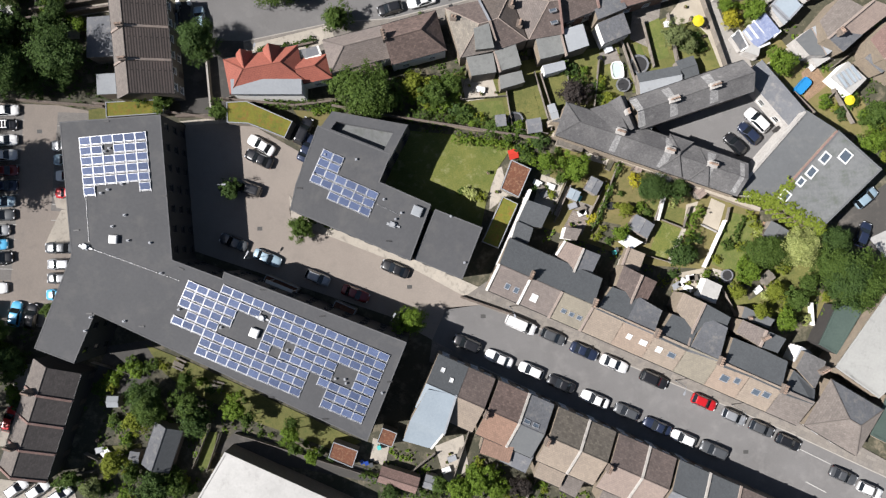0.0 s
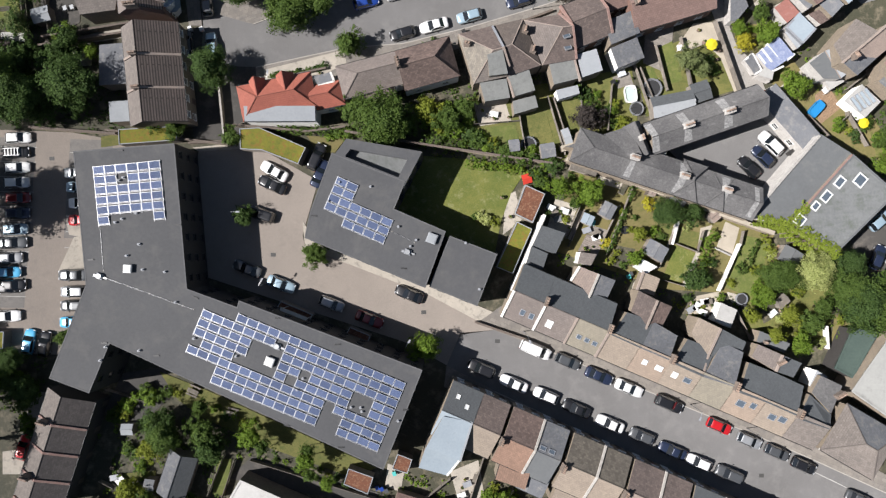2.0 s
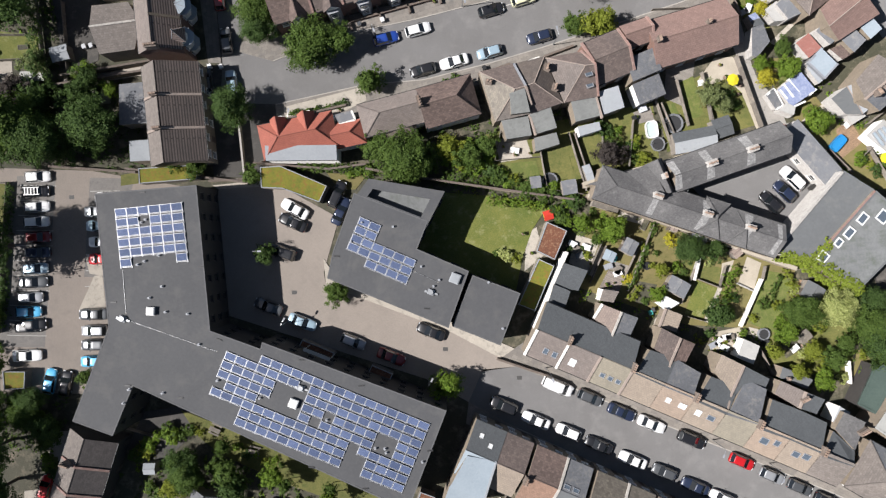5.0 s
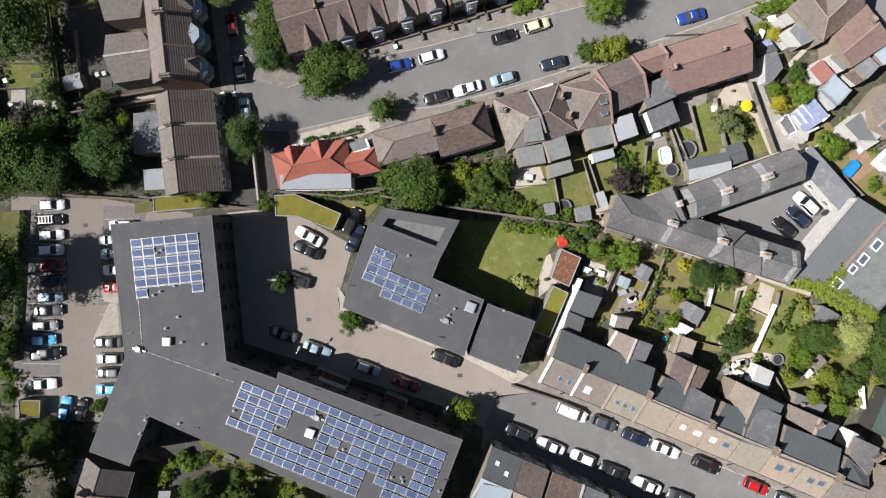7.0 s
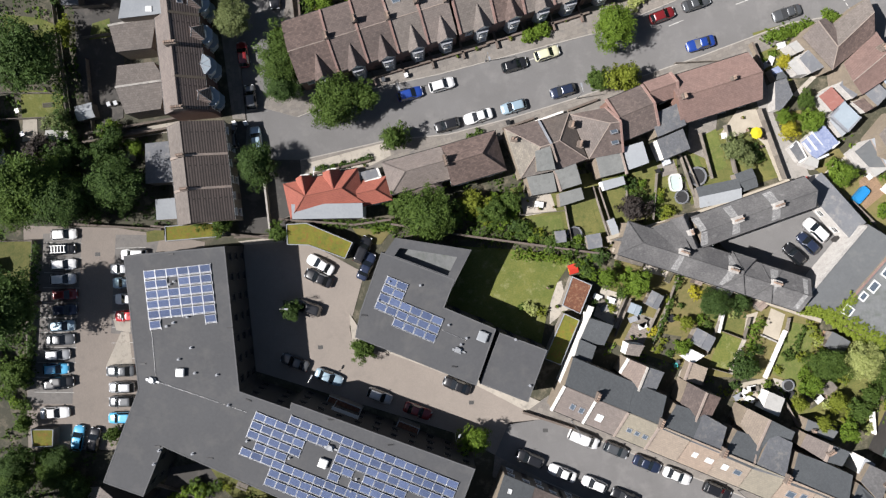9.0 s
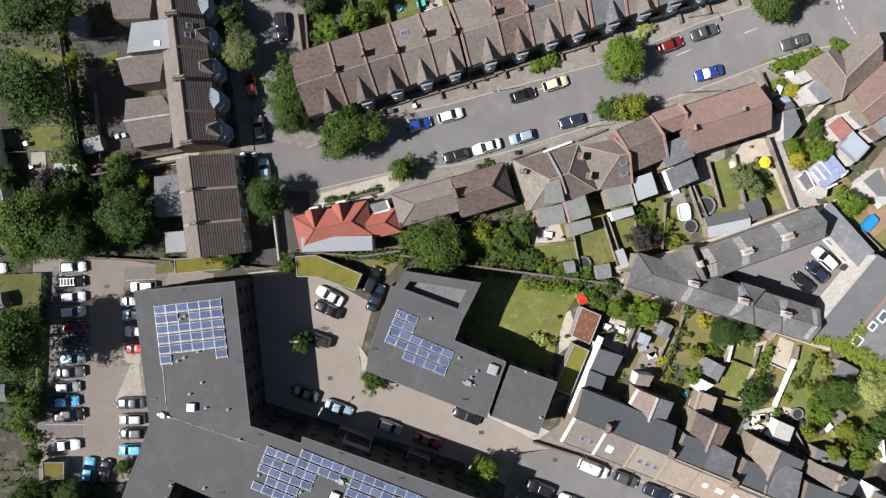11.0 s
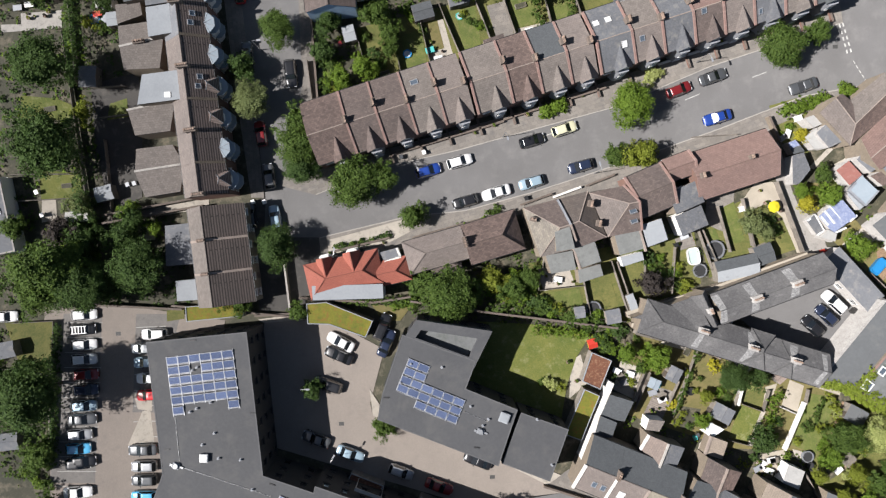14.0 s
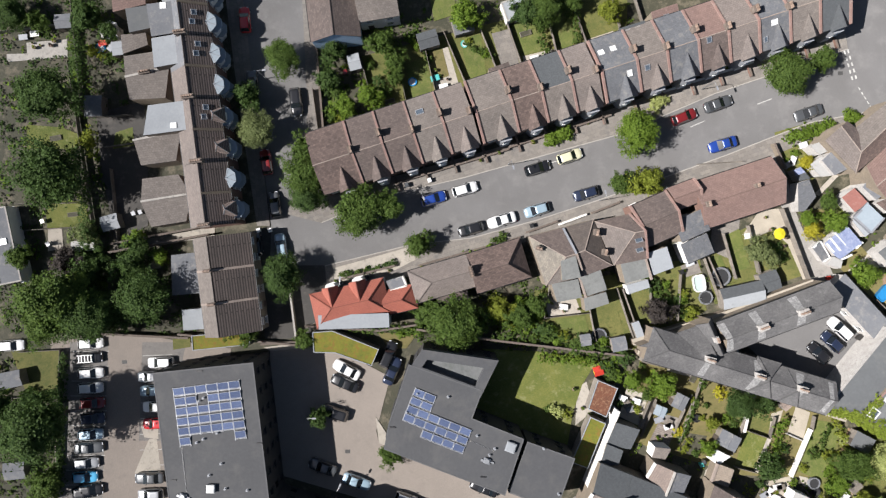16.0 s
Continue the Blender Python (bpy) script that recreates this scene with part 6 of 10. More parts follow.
# ---- lawns and planting beds ----
for name, poly, m, lab in (
        ("lawn", [(-7.14, 19.07), (1.45, 18.35), (10.94, 16.18), (8.68, 12.75), (7.05, 8.23), (5.79, 1.90), (-2.17, 6.24), (-9.40, 10.03)], PATCHY_LAWN, "mown lawn with dry patches behind the apartment block"),
        ("lawn", [(4.61, 23.41), (9.40, 23.77), (10.12, 21.24), (5.24, 21.06)], LUSH, "small bright green lawn"),
        ("lawn", [(10.76, 24.32), (14.55, 25.04), (15.46, 21.79), (11.21, 21.33)], GRASS, "small back garden lawn"),
        ("lawn", [(15.73, 27.03), (19.53, 26.49), (19.53, 23.95), (16.45, 23.23)], GRASS, "small back garden lawn"),
        ("lawn", [(29.65, 32.27), (31.46, 32.81), (32.63, 30.10), (30.37, 29.74)], LUSH, "square of bright green turf"),
        ("lawn", [(32.00, 35.80), (34.53, 36.97), (36.25, 30.82), (33.81, 29.92)], LUSH, "strip of bright green turf"),
        ("lawn", [(-47.55, -15.28), (-39.68, -18.44), (-13.02, -30.82), (-16.63, -32.45), (-31.10, -27.21), (-41.04, -22.51), (-44.66, -19.80)], GRASS, "grass strip beside the apartment block"),
        ("lawn", [(-38.33, -29.29), (-36.07, -29.29), (-37.24, -35.16), (-39.23, -34.98)], LUSH, "narrow green lawn by a wall"),
        ("lawn", [(-53.69, -31.55), (-48.27, -31.10), (-48.27, -32.45), (-52.79, -32.90)], GRASS, "shaggy garden lawn"),
        ("lawn", [(-69.06, -22.51), (-67.25, -22.51), (-67.43, -26.12), (-69.42, -25.67)], LUSH, "small front lawn"),
        ("lawn", [(-56.68, 22.24), (-53.88, 22.69), (-53.88, 20.88), (-56.68, 20.52)], GRASS, "grass verge by the car park"),
        ("lawn", [(-23.86, 22.24), (-17.54, 21.79), (-19.34, 19.53), (-22.06, 19.53)], DRY_GRASS, "dry grass strip behind a wall"),
        ("lawn", [(-64.57, 55.54), (-61.83, 56.35), (-61.67, 53.37), (-65.12, 52.94)], LUSH, "bright green artificial turf"),
        ("lawn", [(-78.67, 57.26), (-73.10, 56.63), (-70.44, 55.46), (-70.89, 53.13), (-78.82, 53.38)], PATCHY_LAWN, "parched back garden lawn"),
        ("lawn", [(-76.24, 45.36), (-69.95, 44.61), (-69.20, 40.61), (-76.06, 40.65)], PATCHY_LAWN, "back garden lawn"),
        ("lawn", [(-82.61, 21.12), (-74.47, 21.04), (-74.75, 13.78), (-80.19, 13.50)], GRASS, "rough grass plot behind a fence"),
        ("lawn", [(-31.88, 60.80), (-29.61, 61.17), (-29.36, 55.31), (-31.18, 54.91)], LUSH, "narrow back garden lawn with stepping stones"),
        ("lawn", [(-24.55, 64.16), (-20.44, 65.38), (-19.80, 57.70), (-23.43, 56.92)], GRASS, "back garden lawn"),
        ("lawn", [(-17.75, 64.85), (-14.55, 66.09), (-13.84, 60.22), (-17.49, 58.98)], LUSH, "back garden lawn with a paddling pool"),
        ("lawn", [(-9.05, 68.62), (-5.87, 69.41), (-5.00, 62.64), (-7.92, 61.83)], LUSH, "bright green garden lawn"),
        ("lawn", [(-0.87, 70.60), (3.22, 71.37), (3.79, 66.41), (0.15, 65.62)], LUSH, "bright green garden lawn"),
        ("lawn", [(5.44, 70.40), (8.63, 71.20), (8.94, 66.69), (6.22, 66.15)], LUSH, "bright green garden lawn"),
        ("lawn", [(10.49, 72.94), (14.13, 74.17), (14.46, 70.11), (11.27, 68.87)], GRASS, "garden lawn"),
        ("lawn", [(-13.78, 75.96), (-10.15, 76.74), (-9.37, 72.67), (-13.20, 71.63)], LUSH, "bright green garden lawn"),
        ("lawn", [(40.62, 52.15), (46.99, 53.75), (47.78, 49.21), (42.29, 47.13)], GRASS, "front garden grass behind a hedge"),
        ("lawn", [(62.01, 24.50), (66.53, 22.69), (65.63, 18.17), (62.01, 19.98)], DRY_GRASS, "parched garden lawn"),
        ("lawn", [(66.08, 22.24), (70.87, 20.88), (70.87, 15.46), (67.43, 17.27)], GRASS, "garden grass by the workshop"),
        ("patio", [(-30.58, 32.75), (-17.80, 35.87), (-17.42, 33.68), (-20.64, 32.16), (-30.49, 30.30)], PALE_PATH, "sunlit pale forecourt before the red-roofed house"),
        ("gravel_garden", [(35.26, 36.19), (37.98, 39.82), (41.52, 39.99), (45.60, 28.64), (44.60, 28.49), (42.29, 34.26), (39.99, 36.59), (37.42, 35.58)], GRAVEL, "pale gravel garden with pots"),
        ("patio", [(7.77, 12.29), (9.40, 13.20), (10.49, 8.68), (7.41, 6.24)], PALE_PATH, "pale paved path beside the lawn"),
        ("patio", [(2.80, 27.21), (7.77, 27.66), (8.86, 24.32), (3.71, 23.59)], PALE_PATH, "pale paved patio with a plastic cover"),
        ("patio", [(24.95, 31.28), (27.66, 32.18), (28.38, 30.10), (25.85, 29.47)], PAVEMENT, "small paved yard"),
        ("patio", [(-1.27, -31.55), (3.25, -29.74), (4.16, -35.16), (0.54, -37.88)], PALE_PATH, "pale rubble-strewn back yard"),
        ("patio", [(-11.21, -30.19), (-8.50, -31.10), (-9.22, -34.71), (-11.66, -33.81)], PALE_PATH, "sandy paved bin yard"),
        ("patio", [(28.11, -1.72), (29.65, 0.09), (28.56, -3.53), (27.66, -3.53)], PALE_PATH, "narrow side path"),
        ("patio", [(-68.16, -18.44), (-65.27, -18.44), (-66.35, -23.41), (-68.88, -22.51)], PALE_PATH, "pale concrete forecourt"),
        ("patio", [(-72.68, -27.93), (-69.06, -27.48), (-69.51, -31.55), (-72.68, -31.55)], PALE_PATH, "pale concrete forecourt"),
        ("patio", [(-76.29, -36.07), (-59.12, -38.33), (-56.41, -46.92), (-76.29, -46.92)], PALE_PATH, "pale concrete parking court"),
        ("patio", [(-78.25, 70.29), (-71.75, 70.62), (-71.77, 67.84), (-81.52, 67.34), (-81.47, 68.60), (-78.23, 68.58)], COPING, "cream paved terrace"),
        ("patio", [(-75.98, 40.56), (-73.72, 40.49), (-73.66, 37.32), (-76.12, 36.95)], PALE_PATH, "small paved terrace"),
        ("lawn", [(-14.36, 66.59), (-12.00, 67.15), (-11.04, 62.90), (-13.58, 62.34)], DRY_GRASS, "parched back garden lawn"),
        ("patio", [(-11.99, 67.33), (-11.09, 67.48), (-9.47, 61.05), (-10.74, 60.82)], PALE_PATH, "pale paved strip along a garden"),
        ("patio", [(-13.59, 62.25), (-11.04, 62.81), (-9.84, 60.79), (-12.93, 60.16)], PALE_PATH, "pale paved garden terrace"),
        ("patio", [(-4.07, 69.36), (-0.88, 70.15), (0.28, 64.00), (-2.45, 63.45)], PAVEMENT, "grey slabbed garden yard"),
        ("patio", [(0.78, 65.60), (8.50, 67.15), (8.89, 64.89), (1.15, 63.07)], PALE_PATH, "pale paved terrace behind the terrace"),
        ("patio", [(11.24, 67.97), (15.34, 69.18), (16.16, 66.46), (12.07, 65.69)], GRAVEL, "cream paved terrace"),
        ("patio", [(-65.70, 37.51), (-49.33, 40.15), (-49.38, 38.52), (-65.29, 36.32)], PALE_PATH, "pale concrete path between two walls"),
        ("patio", [(-63.51, 35.63), (-58.06, 36.09), (-58.15, 33.65), (-63.14, 33.36)], PALE_PATH, "bare paved back yard"),
        ("patio", [(30.02, 45.53), (38.54, 49.06), (39.95, 47.74), (33.18, 45.25)], PALE_PATH, "pale forecourt behind a low wall"),
        ("patio", [(47.53, 74.00), (53.00, 75.63), (53.37, 72.47), (48.38, 71.73)], PALE_PATH, "pale yard"),
        ("patio", [(57.31, 28.29), (59.48, 29.74), (61.56, 26.30), (57.94, 23.41)], DECK, "timber deck beside a small pool"),
        ("patio", [(30.37, 38.96), (34.89, 39.86), (33.99, 31.73), (29.92, 33.54)], PAVEMENT, "grey paved garden"),
        ("patio", [(68.16, 1.72), (70.87, 2.98), (74.67, 0.99), (70.60, -1.27)], WHITE_SHEET, "white concrete loading yard"),
        # Both back yards get a dark sheet imitating the shade of the garden trees.
        ("back_yard", [(-67.60, 58.79), (-59.88, 60.35), (-59.65, 49.52), (-67.04, 49.76)], TAR_AND_SHADE, "dark paved back yards behind the terrace"),
        ("back_yard", [(-67.04, 49.76), (-59.65, 49.52), (-59.98, 40.49), (-65.23, 37.95)], TAR_AND_SHADE, "dark paved back yards behind the terrace"),
        ("verge", [(-36.52, -32.45), (-32.90, -28.84), (-8.50, -36.07), (-8.50, -37.88)], TAR_AND_SHADE, "dark tarmac lane behind the blocks")):
    patch(name, poly, m, 0.004 * (len(paved) % 6) + (0.16 if "forecourt before" in lab else 0.03) if name != "lawn" else 0.056 + 0.004 * (len(paved) % 9), lab, name.replace("_", " "))


# ---- rear extensions and small buildings ----
def wing(a, b, c, eave, rise, tile, roof="mono", wall=STOCK_BRICK, label="rear extension with a lean-to roof", **more):
    return house(a, b, c, eave, rise, tile, None, wall, roof, name="rear_extension", category="house extension", group="rear extensions", label=label, **{"windows": (0, 1), "doors": (), "over": 0.1, "coping": tile if roof == "flat" and tile is not RUST_SEDUM else LEAD, **more})


flatx = "flat-roofed rear extension of a terraced house"
slatex = "slate-roofed rear extension of a terraced house"
brownx = "brown-tiled rear extension of a terraced house"
# behind the tan terrace: paired rear wings on either side of raised party walls
roofed(slatex, [(DARK_SLATE, [(10.32, 0.70, 4.0), (13.20, 0.79, 4.0), (13.92, 3.22, 4.6), (11.40, 4.35, 4.6)])])
roofed(slatex, [(DARK_SLATE, [(11.37, 3.94, 4.0), (15.22, 3.24, 4.0), (16.63, 6.36, 4.5), (12.98, 7.58, 4.5)])])
roofed("pale-roofed and slate rear wings paired along a white parapet", [(ROSE_TILE, [(17.36, -0.95, 4.9), (18.75, 1.22, 4.9), (21.43, 0.09, 5.9), (19.88, -3.53, 5.9)]),
        (SLATE, [(22.74, -4.08, 4.9), (24.21, -0.95, 4.9), (21.43, 0.09, 5.9), (19.88, -3.53, 5.9)])], spines=[((19.88, -3.53, 5.9), (21.43, 0.09, 5.9), COPING), ((17.36, -0.95, 4.9), (18.75, 1.22, 4.9), WHITE_WALL)])
roofed(brownx, [(GREYBROWN_TILE, [(18.63, 1.67, 3.4), (20.74, 1.32, 3.4), (21.53, 3.06, 3.9), (19.08, 3.41, 3.9)])], wall=WHITE_WALL)
roofed("slate-roofed rear slope of a terraced house", [(DARK_SLATE, [(25.80, -5.78, 5.6), (29.85, -7.16, 5.6), (27.37, -11.01, 7.7), (22.96, -8.98, 7.7)])])
roofed("slate-roofed rear slope of a terraced house", [(SLATE, [(29.68, -7.16, 5.6), (33.47, -9.40, 5.6), (31.52, -12.79, 7.7), (27.37, -11.01, 7.7)])])
roofed("brown-tiled rear wings paired along a raised party wall", [(BROWN_TILE, [(26.56, -5.64, 4.9), (27.77, -2.52, 4.9), (30.32, -3.95, 6.1), (28.18, -8.50, 6.1)]),
        (RED_BROWN_TILE, [(31.42, -7.81, 4.9), (32.89, -5.03, 4.9), (30.32, -3.95, 6.1), (28.61, -8.16, 6.1)])], spines=[((27.44, -10.96, 7.4), (28.35, -8.50, 6.1), PINK_COPING), ((28.35, -8.50, 6.1), (30.32, -3.95, 6.1), PINK_COPING)])
roofed(flatx, [(TAN_TILE, [(27.95, -2.56, 3.0), (30.57, -3.44, 3.1), (31.54, -0.79, 3.1), (29.01, 0.26, 3.0)])], spines=[((27.95, -2.56, 3.0), (29.01, 0.26, 3.0), PINK_COPING)])
roofed("slate-roofed rear slope of a terraced house", [(DARK_SLATE, [(35.03, -9.92, 5.6), (39.17, -11.56, 5.6), (36.69, -15.34, 7.7), (32.03, -13.22, 7.7)])])
roofed("slate-roofed rear slope of a terraced house", [(SLATE, [(40.37, -10.44, 5.6), (43.48, -11.99, 5.6), (41.35, -16.86, 7.7), (36.69, -15.34, 7.7)])])
roofed("brown-tiled rear wings paired along a raised party wall", [(TAN_TILE, [(35.73, -9.02, 5.0), (36.85, -6.68, 5.0), (39.82, -8.24, 6.2), (37.59, -12.96, 6.2)]),
        (DARK_SLATE, [(42.40, -14.48, 5.0), (44.14, -10.49, 5.0), (39.82, -8.24, 6.2), (37.59, -12.96, 6.2)])], spines=[((36.85, -14.55, 7.2), (37.59, -12.96, 6.2), PINK_COPING), ((37.59, -12.96, 6.2), (39.82, -8.24, 6.2), PINK_COPING)])
roofed("white flat-roofed rear extension", [(WHITE_SHEET, [(40.04, -7.41, 3.0), (42.47, -8.55, 3.1), (43.53, -5.73, 3.1), (41.09, -4.59, 3.0)])], wall=WHITE_WALL)
roofed("slate-roofed rear slope of a terraced house", [(DARK_SLATE, [(44.34, -13.54, 5.6), (48.66, -15.27, 5.6), (46.17, -19.23, 7.7), (42.02, -17.71, 7.7)])])
roofed("slate-roofed rear slope of a terraced house", [(DARK_SLATE, [(48.66, -15.27, 5.6), (52.63, -17.17, 5.6), (50.67, -21.27, 7.7), (46.17, -19.23, 7.7)])])
roofed("brown-tiled rear wings paired along a raised party wall", [(DUSTY_TILE, [(44.96, -12.76, 4.9), (46.00, -10.85, 4.9), (49.39, -12.41, 5.7), (48.36, -14.91, 5.7)]),
        (DARK_SLATE, [(51.38, -15.97, 4.9), (52.68, -13.80, 4.9), (49.39, -12.41, 5.7), (48.36, -14.91, 5.7)])], spines=[((48.27, -14.89, 5.9), (49.31, -12.39, 5.9), PINK_COPING)], chimneys=[(49.09, -13.52, 5.2, 0.6, 1.2, 1.2, 4, -62)])
roofed(flatx, [(MID_FELT, [(46.41, -10.63, 3.4), (50.63, -12.39, 3.4), (51.55, -10.98, 3.5), (46.89, -8.96, 3.5)])], chimneys=[(47.64, -10.72, 3.2, 0.5, 0.5, 0.9, 1, 0)])
roofed("slate-roofed rear slope of a terraced house", [(DARK_SLATE, [(53.57, -18.46, 5.6), (56.77, -21.48, 5.6), (55.63, -23.32, 7.6), (50.83, -21.69, 7.7)]),
        (OLD_SLATE, [(53.93, -18.23, 5.4), (55.39, -15.64, 5.4), (58.49, -17.17, 5.6), (56.28, -21.13, 6.6)])], chimneys=[(57.69, -18.40, 5.2, 0.6, 1.5, 1.9, 5, -62)])
roofed(flatx, [(PALE_FELT, [(54.31, -17.40, 4.0), (55.62, -18.71, 4.0), (56.97, -15.99, 4.1), (55.44, -15.04, 4.0)])], wall=WHITE_WALL)
garden_wall((13.55, 9.21), (8.50, -2.57), 4.0, 0.4, WHITE_WALL, WHITE_WALL, "tall white rendered flank wall")
# behind the brown terrace
roofed("pale blue-grey flat roof over a long rear extension", [(PALE_BLUE_FELT, [(-4.92, -25.72, 7.5), (0.17, -27.75, 7.5), (2.03, -21.86, 7.7), (-2.29, -21.01, 7.7)]),
        (PALE_BLUE_FELT, [(-6.09, -29.10, 6.2), (-1.80, -30.30, 6.2), (0.09, -27.93, 6.4), (-4.97, -25.96, 6.4)])], spines=[((2.04, -21.90, 7.5), (0.17, -27.78, 7.4), PALE_FELT), ((-1.80, -30.32, 6.1), (0.09, -27.98, 6.2), WHITE_WALL)])
wing((4.00, -27.49), (2.09, -26.89), (3.31, -23.58), 4.6, 0.5, TAN_TILE, label=brownx)
wing((5.72, -31.30), (7.46, -25.49), (11.62, -27.31), 5, 0.8, ORANGE_TILE, label="orange-tiled rear extension with a curved end", windows=(0, 0))
wing((12.66, -34.25), (8.76, -32.43), (11.62, -27.23), 5, 0.4, GREY_FELT, label=flatx, lights=[(0.7, 0.7, 0.7, 1.6)])
wing((17.86, -36.51), (13.96, -34.77), (16.13, -28.96), 5, 0.8, TAN_TILE, label=brownx)
wing((20.46, -38.39), (18.01, -37.17), (19.94, -33.14), 4, 0.5, GREYBROWN_TILE, label=brownx)
wing((23.84, -34.72), (20.36, -33.15), (21.84, -30.80), 4.6, 0.5, TAN_TILE, label=brownx)
wing((27.40, -40.23), (23.76, -38.76), (25.84, -33.56), 5, 0.8, GREYBROWN_TILE, label=brownx)
wing((32.71, -39.94), (29.93, -38.63), (31.41, -35.59), 4.6, 0.8, BROWN_TILE, label=brownx)
shed((-4.34, -38.29), (-10.28, -36.43), (-9.48, -34.12), 2.4, 0.9, PINK_TILE, STOCK_BRICK, label="brick outhouse with faded pink tiles")
shed((-1.42, -37.91), (-3.20, -37.37), (-2.84, -35.42), label="grey felt-roofed garden shed")
roofed("small flat roof with white edges beside the red-tiled house", [(GREY_FELT, [(-21.21, 29.13, 4.6), (-18.75, 29.84, 4.6), (-19.32, 31.25, 4.7), (-21.95, 30.64, 4.7)])], spines=[((-21.22, 29.13, 4.5), (-18.76, 29.84, 4.5), WHITE_WALL), ((-18.76, 29.84, 4.5), (-19.33, 31.25, 4.5), WHITE_WALL)], wall=WHITE_WALL)
roofed(brownx, [(BROWN_TILE, [(-12.57, 26.84, 4.0), (-9.74, 27.63, 4.0), (-10.22, 30.04, 5.3), (-13.45, 29.18, 5.3)])])
# behind the houses on the north street
roofed(flatx, [(WEATHERED_FELT, [(4.90, 30.02, 7.0), (7.73, 30.36, 7.0), (6.83, 33.64, 8.3), (4.56, 32.94, 8.1)])])
roofed(flatx, [(WEATHERED_FELT, [(4.35, 26.57, 4.9), (8.20, 27.14, 4.9), (7.65, 30.04, 5.1), (3.55, 29.39, 5.1)])])
roofed(flatx, [(WEATHERED_FELT, [(8.80, 27.30, 5.0), (12.04, 28.24, 5.0), (11.07, 31.50, 5.2), (7.82, 30.48, 5.2)])], spines=[((7.86, 30.29, 4.9), (8.81, 27.12, 4.9), PINK_COPING)])
roofed(flatx, [(WEATHERED_FELT, [(8.97, 24.87, 3.2), (12.72, 25.98, 3.2), (12.21, 27.78, 3.4), (8.74, 26.92, 3.4)])])
roofed(flatx, [(WEATHERED_FELT, [(14.94, 29.11, 5.0), (18.71, 30.03, 5.0), (17.72, 33.37, 5.2), (14.13, 32.44, 5.2)])])
roofed(flatx, [(PALE_FELT, [(19.20, 30.18, 4.8), (22.46, 31.29, 4.8), (21.46, 34.55, 5.0), (18.48, 33.69, 5.0)])], spines=[((17.99, 33.10, 5.1), (18.95, 29.58, 5.0), PINK_COPING)])
roofed("low glazed lean-to behind a house", [(PALE_FELT, [(15.99, 27.25, 2.6), (19.30, 28.21, 2.6), (18.95, 29.47, 2.8), (15.55, 28.69, 2.8)])], wall=WHITE_WALL)
wing((23.75, 35.25), (28.05, 37.02), (27.28, 40.34), 5.2, 0.5, SLATE, label=slatex)
wing((24.99, 31.88), (28.99, 33.50), (28.29, 36.59), 4, 0.4, SLATE, label=slatex, wall=WHITE_WALL)
wing((-12.57, 26.98), (-9.25, 27.85), (-10.13, 30.82), 4.2, 0.9, BROWN_TILE, label=brownx)
wing((-14.00, 27.10), (-10.19, 28.29), (-10.66, 30.06), 4, 0.6, BROWN_TILE, label=brownx)
wing((-32.27, 23.72), (-21.57, 23.72), (-21.91, 25.80), 5.6, 0.5, PALE_FELT, "mono", label="grey flat dormer roof with a white edge", coping=WHITE_PAINT, wall=WHITE_WALL)
# behind the side street terrace: paired wings, flat additions
roofed("brown-tiled rear wings paired along a pale party wall", [(GREYBROWN_TILE, [(-58.60, 47.54, 5.2), (-53.04, 48.05, 5.2), (-50.86, 44.79, 6.4), (-58.43, 44.01, 6.4)]),
        (GREYBROWN_TILE, [(-52.09, 40.84, 5.2), (-57.49, 40.14, 5.2), (-58.44, 43.84, 6.4), (-50.87, 44.71, 6.4)])], spines=[((-58.51, 44.02, 6.2), (-50.23, 45.04, 6.2), COPING)])
roofed(brownx, [(GREYBROWN_TILE, [(-58.69, 49.61, 5.2), (-53.31, 50.13, 5.2), (-52.05, 54.41, 6.4), (-59.20, 53.19, 6.4)])], spines=[((-59.36, 53.31, 6.2), (-51.94, 54.61, 6.2), COPING)])
roofed(flatx, [(PALE_FELT, [(-56.87, 53.67, 8.6), (-49.80, 54.37, 8.6), (-50.19, 58.64, 8.7), (-56.00, 58.07, 8.7)])], panes=[(-52.31, 55.00, 8.75, 0.9, 0.8, 0, 0, MILKY)])
roofed(brownx, [(GREYBROWN_TILE, [(-60.05, 59.67, 5.2), (-54.60, 59.76, 5.2), (-53.50, 63.85, 6.4), (-60.13, 62.79, 6.4)]),
        (GREYBROWN_TILE, [(-60.75, 66.33, 5.2), (-56.15, 66.88, 5.2), (-53.50, 64.02, 6.4), (-60.12, 62.96, 6.4)])], spines=[((-60.20, 62.92, 6.2), (-51.92, 64.53, 6.2), COPING)], chimneys=[(-57.05, 63.49, 5.8, 1.6, 0.5, 1.4, 4, 8)])
roofed(flatx, [(PALE_FELT, [(-54.91, 63.66, 8.6), (-51.11, 64.21, 8.6), (-51.43, 68.46, 8.7), (-55.13, 67.99, 8.7)])])
roofed(flatx, [(GREY_FELT, [(-55.08, 68.21, 8.8), (-51.22, 68.68, 8.8), (-51.76, 73.33, 8.9), (-55.62, 72.96, 8.9)])], panes=[(-53.17, 72.68, 8.95, 0.9, 0.9, 0, 0, MILKY)])
roofed(flatx, [(MID_FELT, [(-59.27, 69.58, 6.4), (-56.09, 70.16, 6.4), (-56.52, 73.55, 6.5), (-59.70, 73.14, 6.5)])])
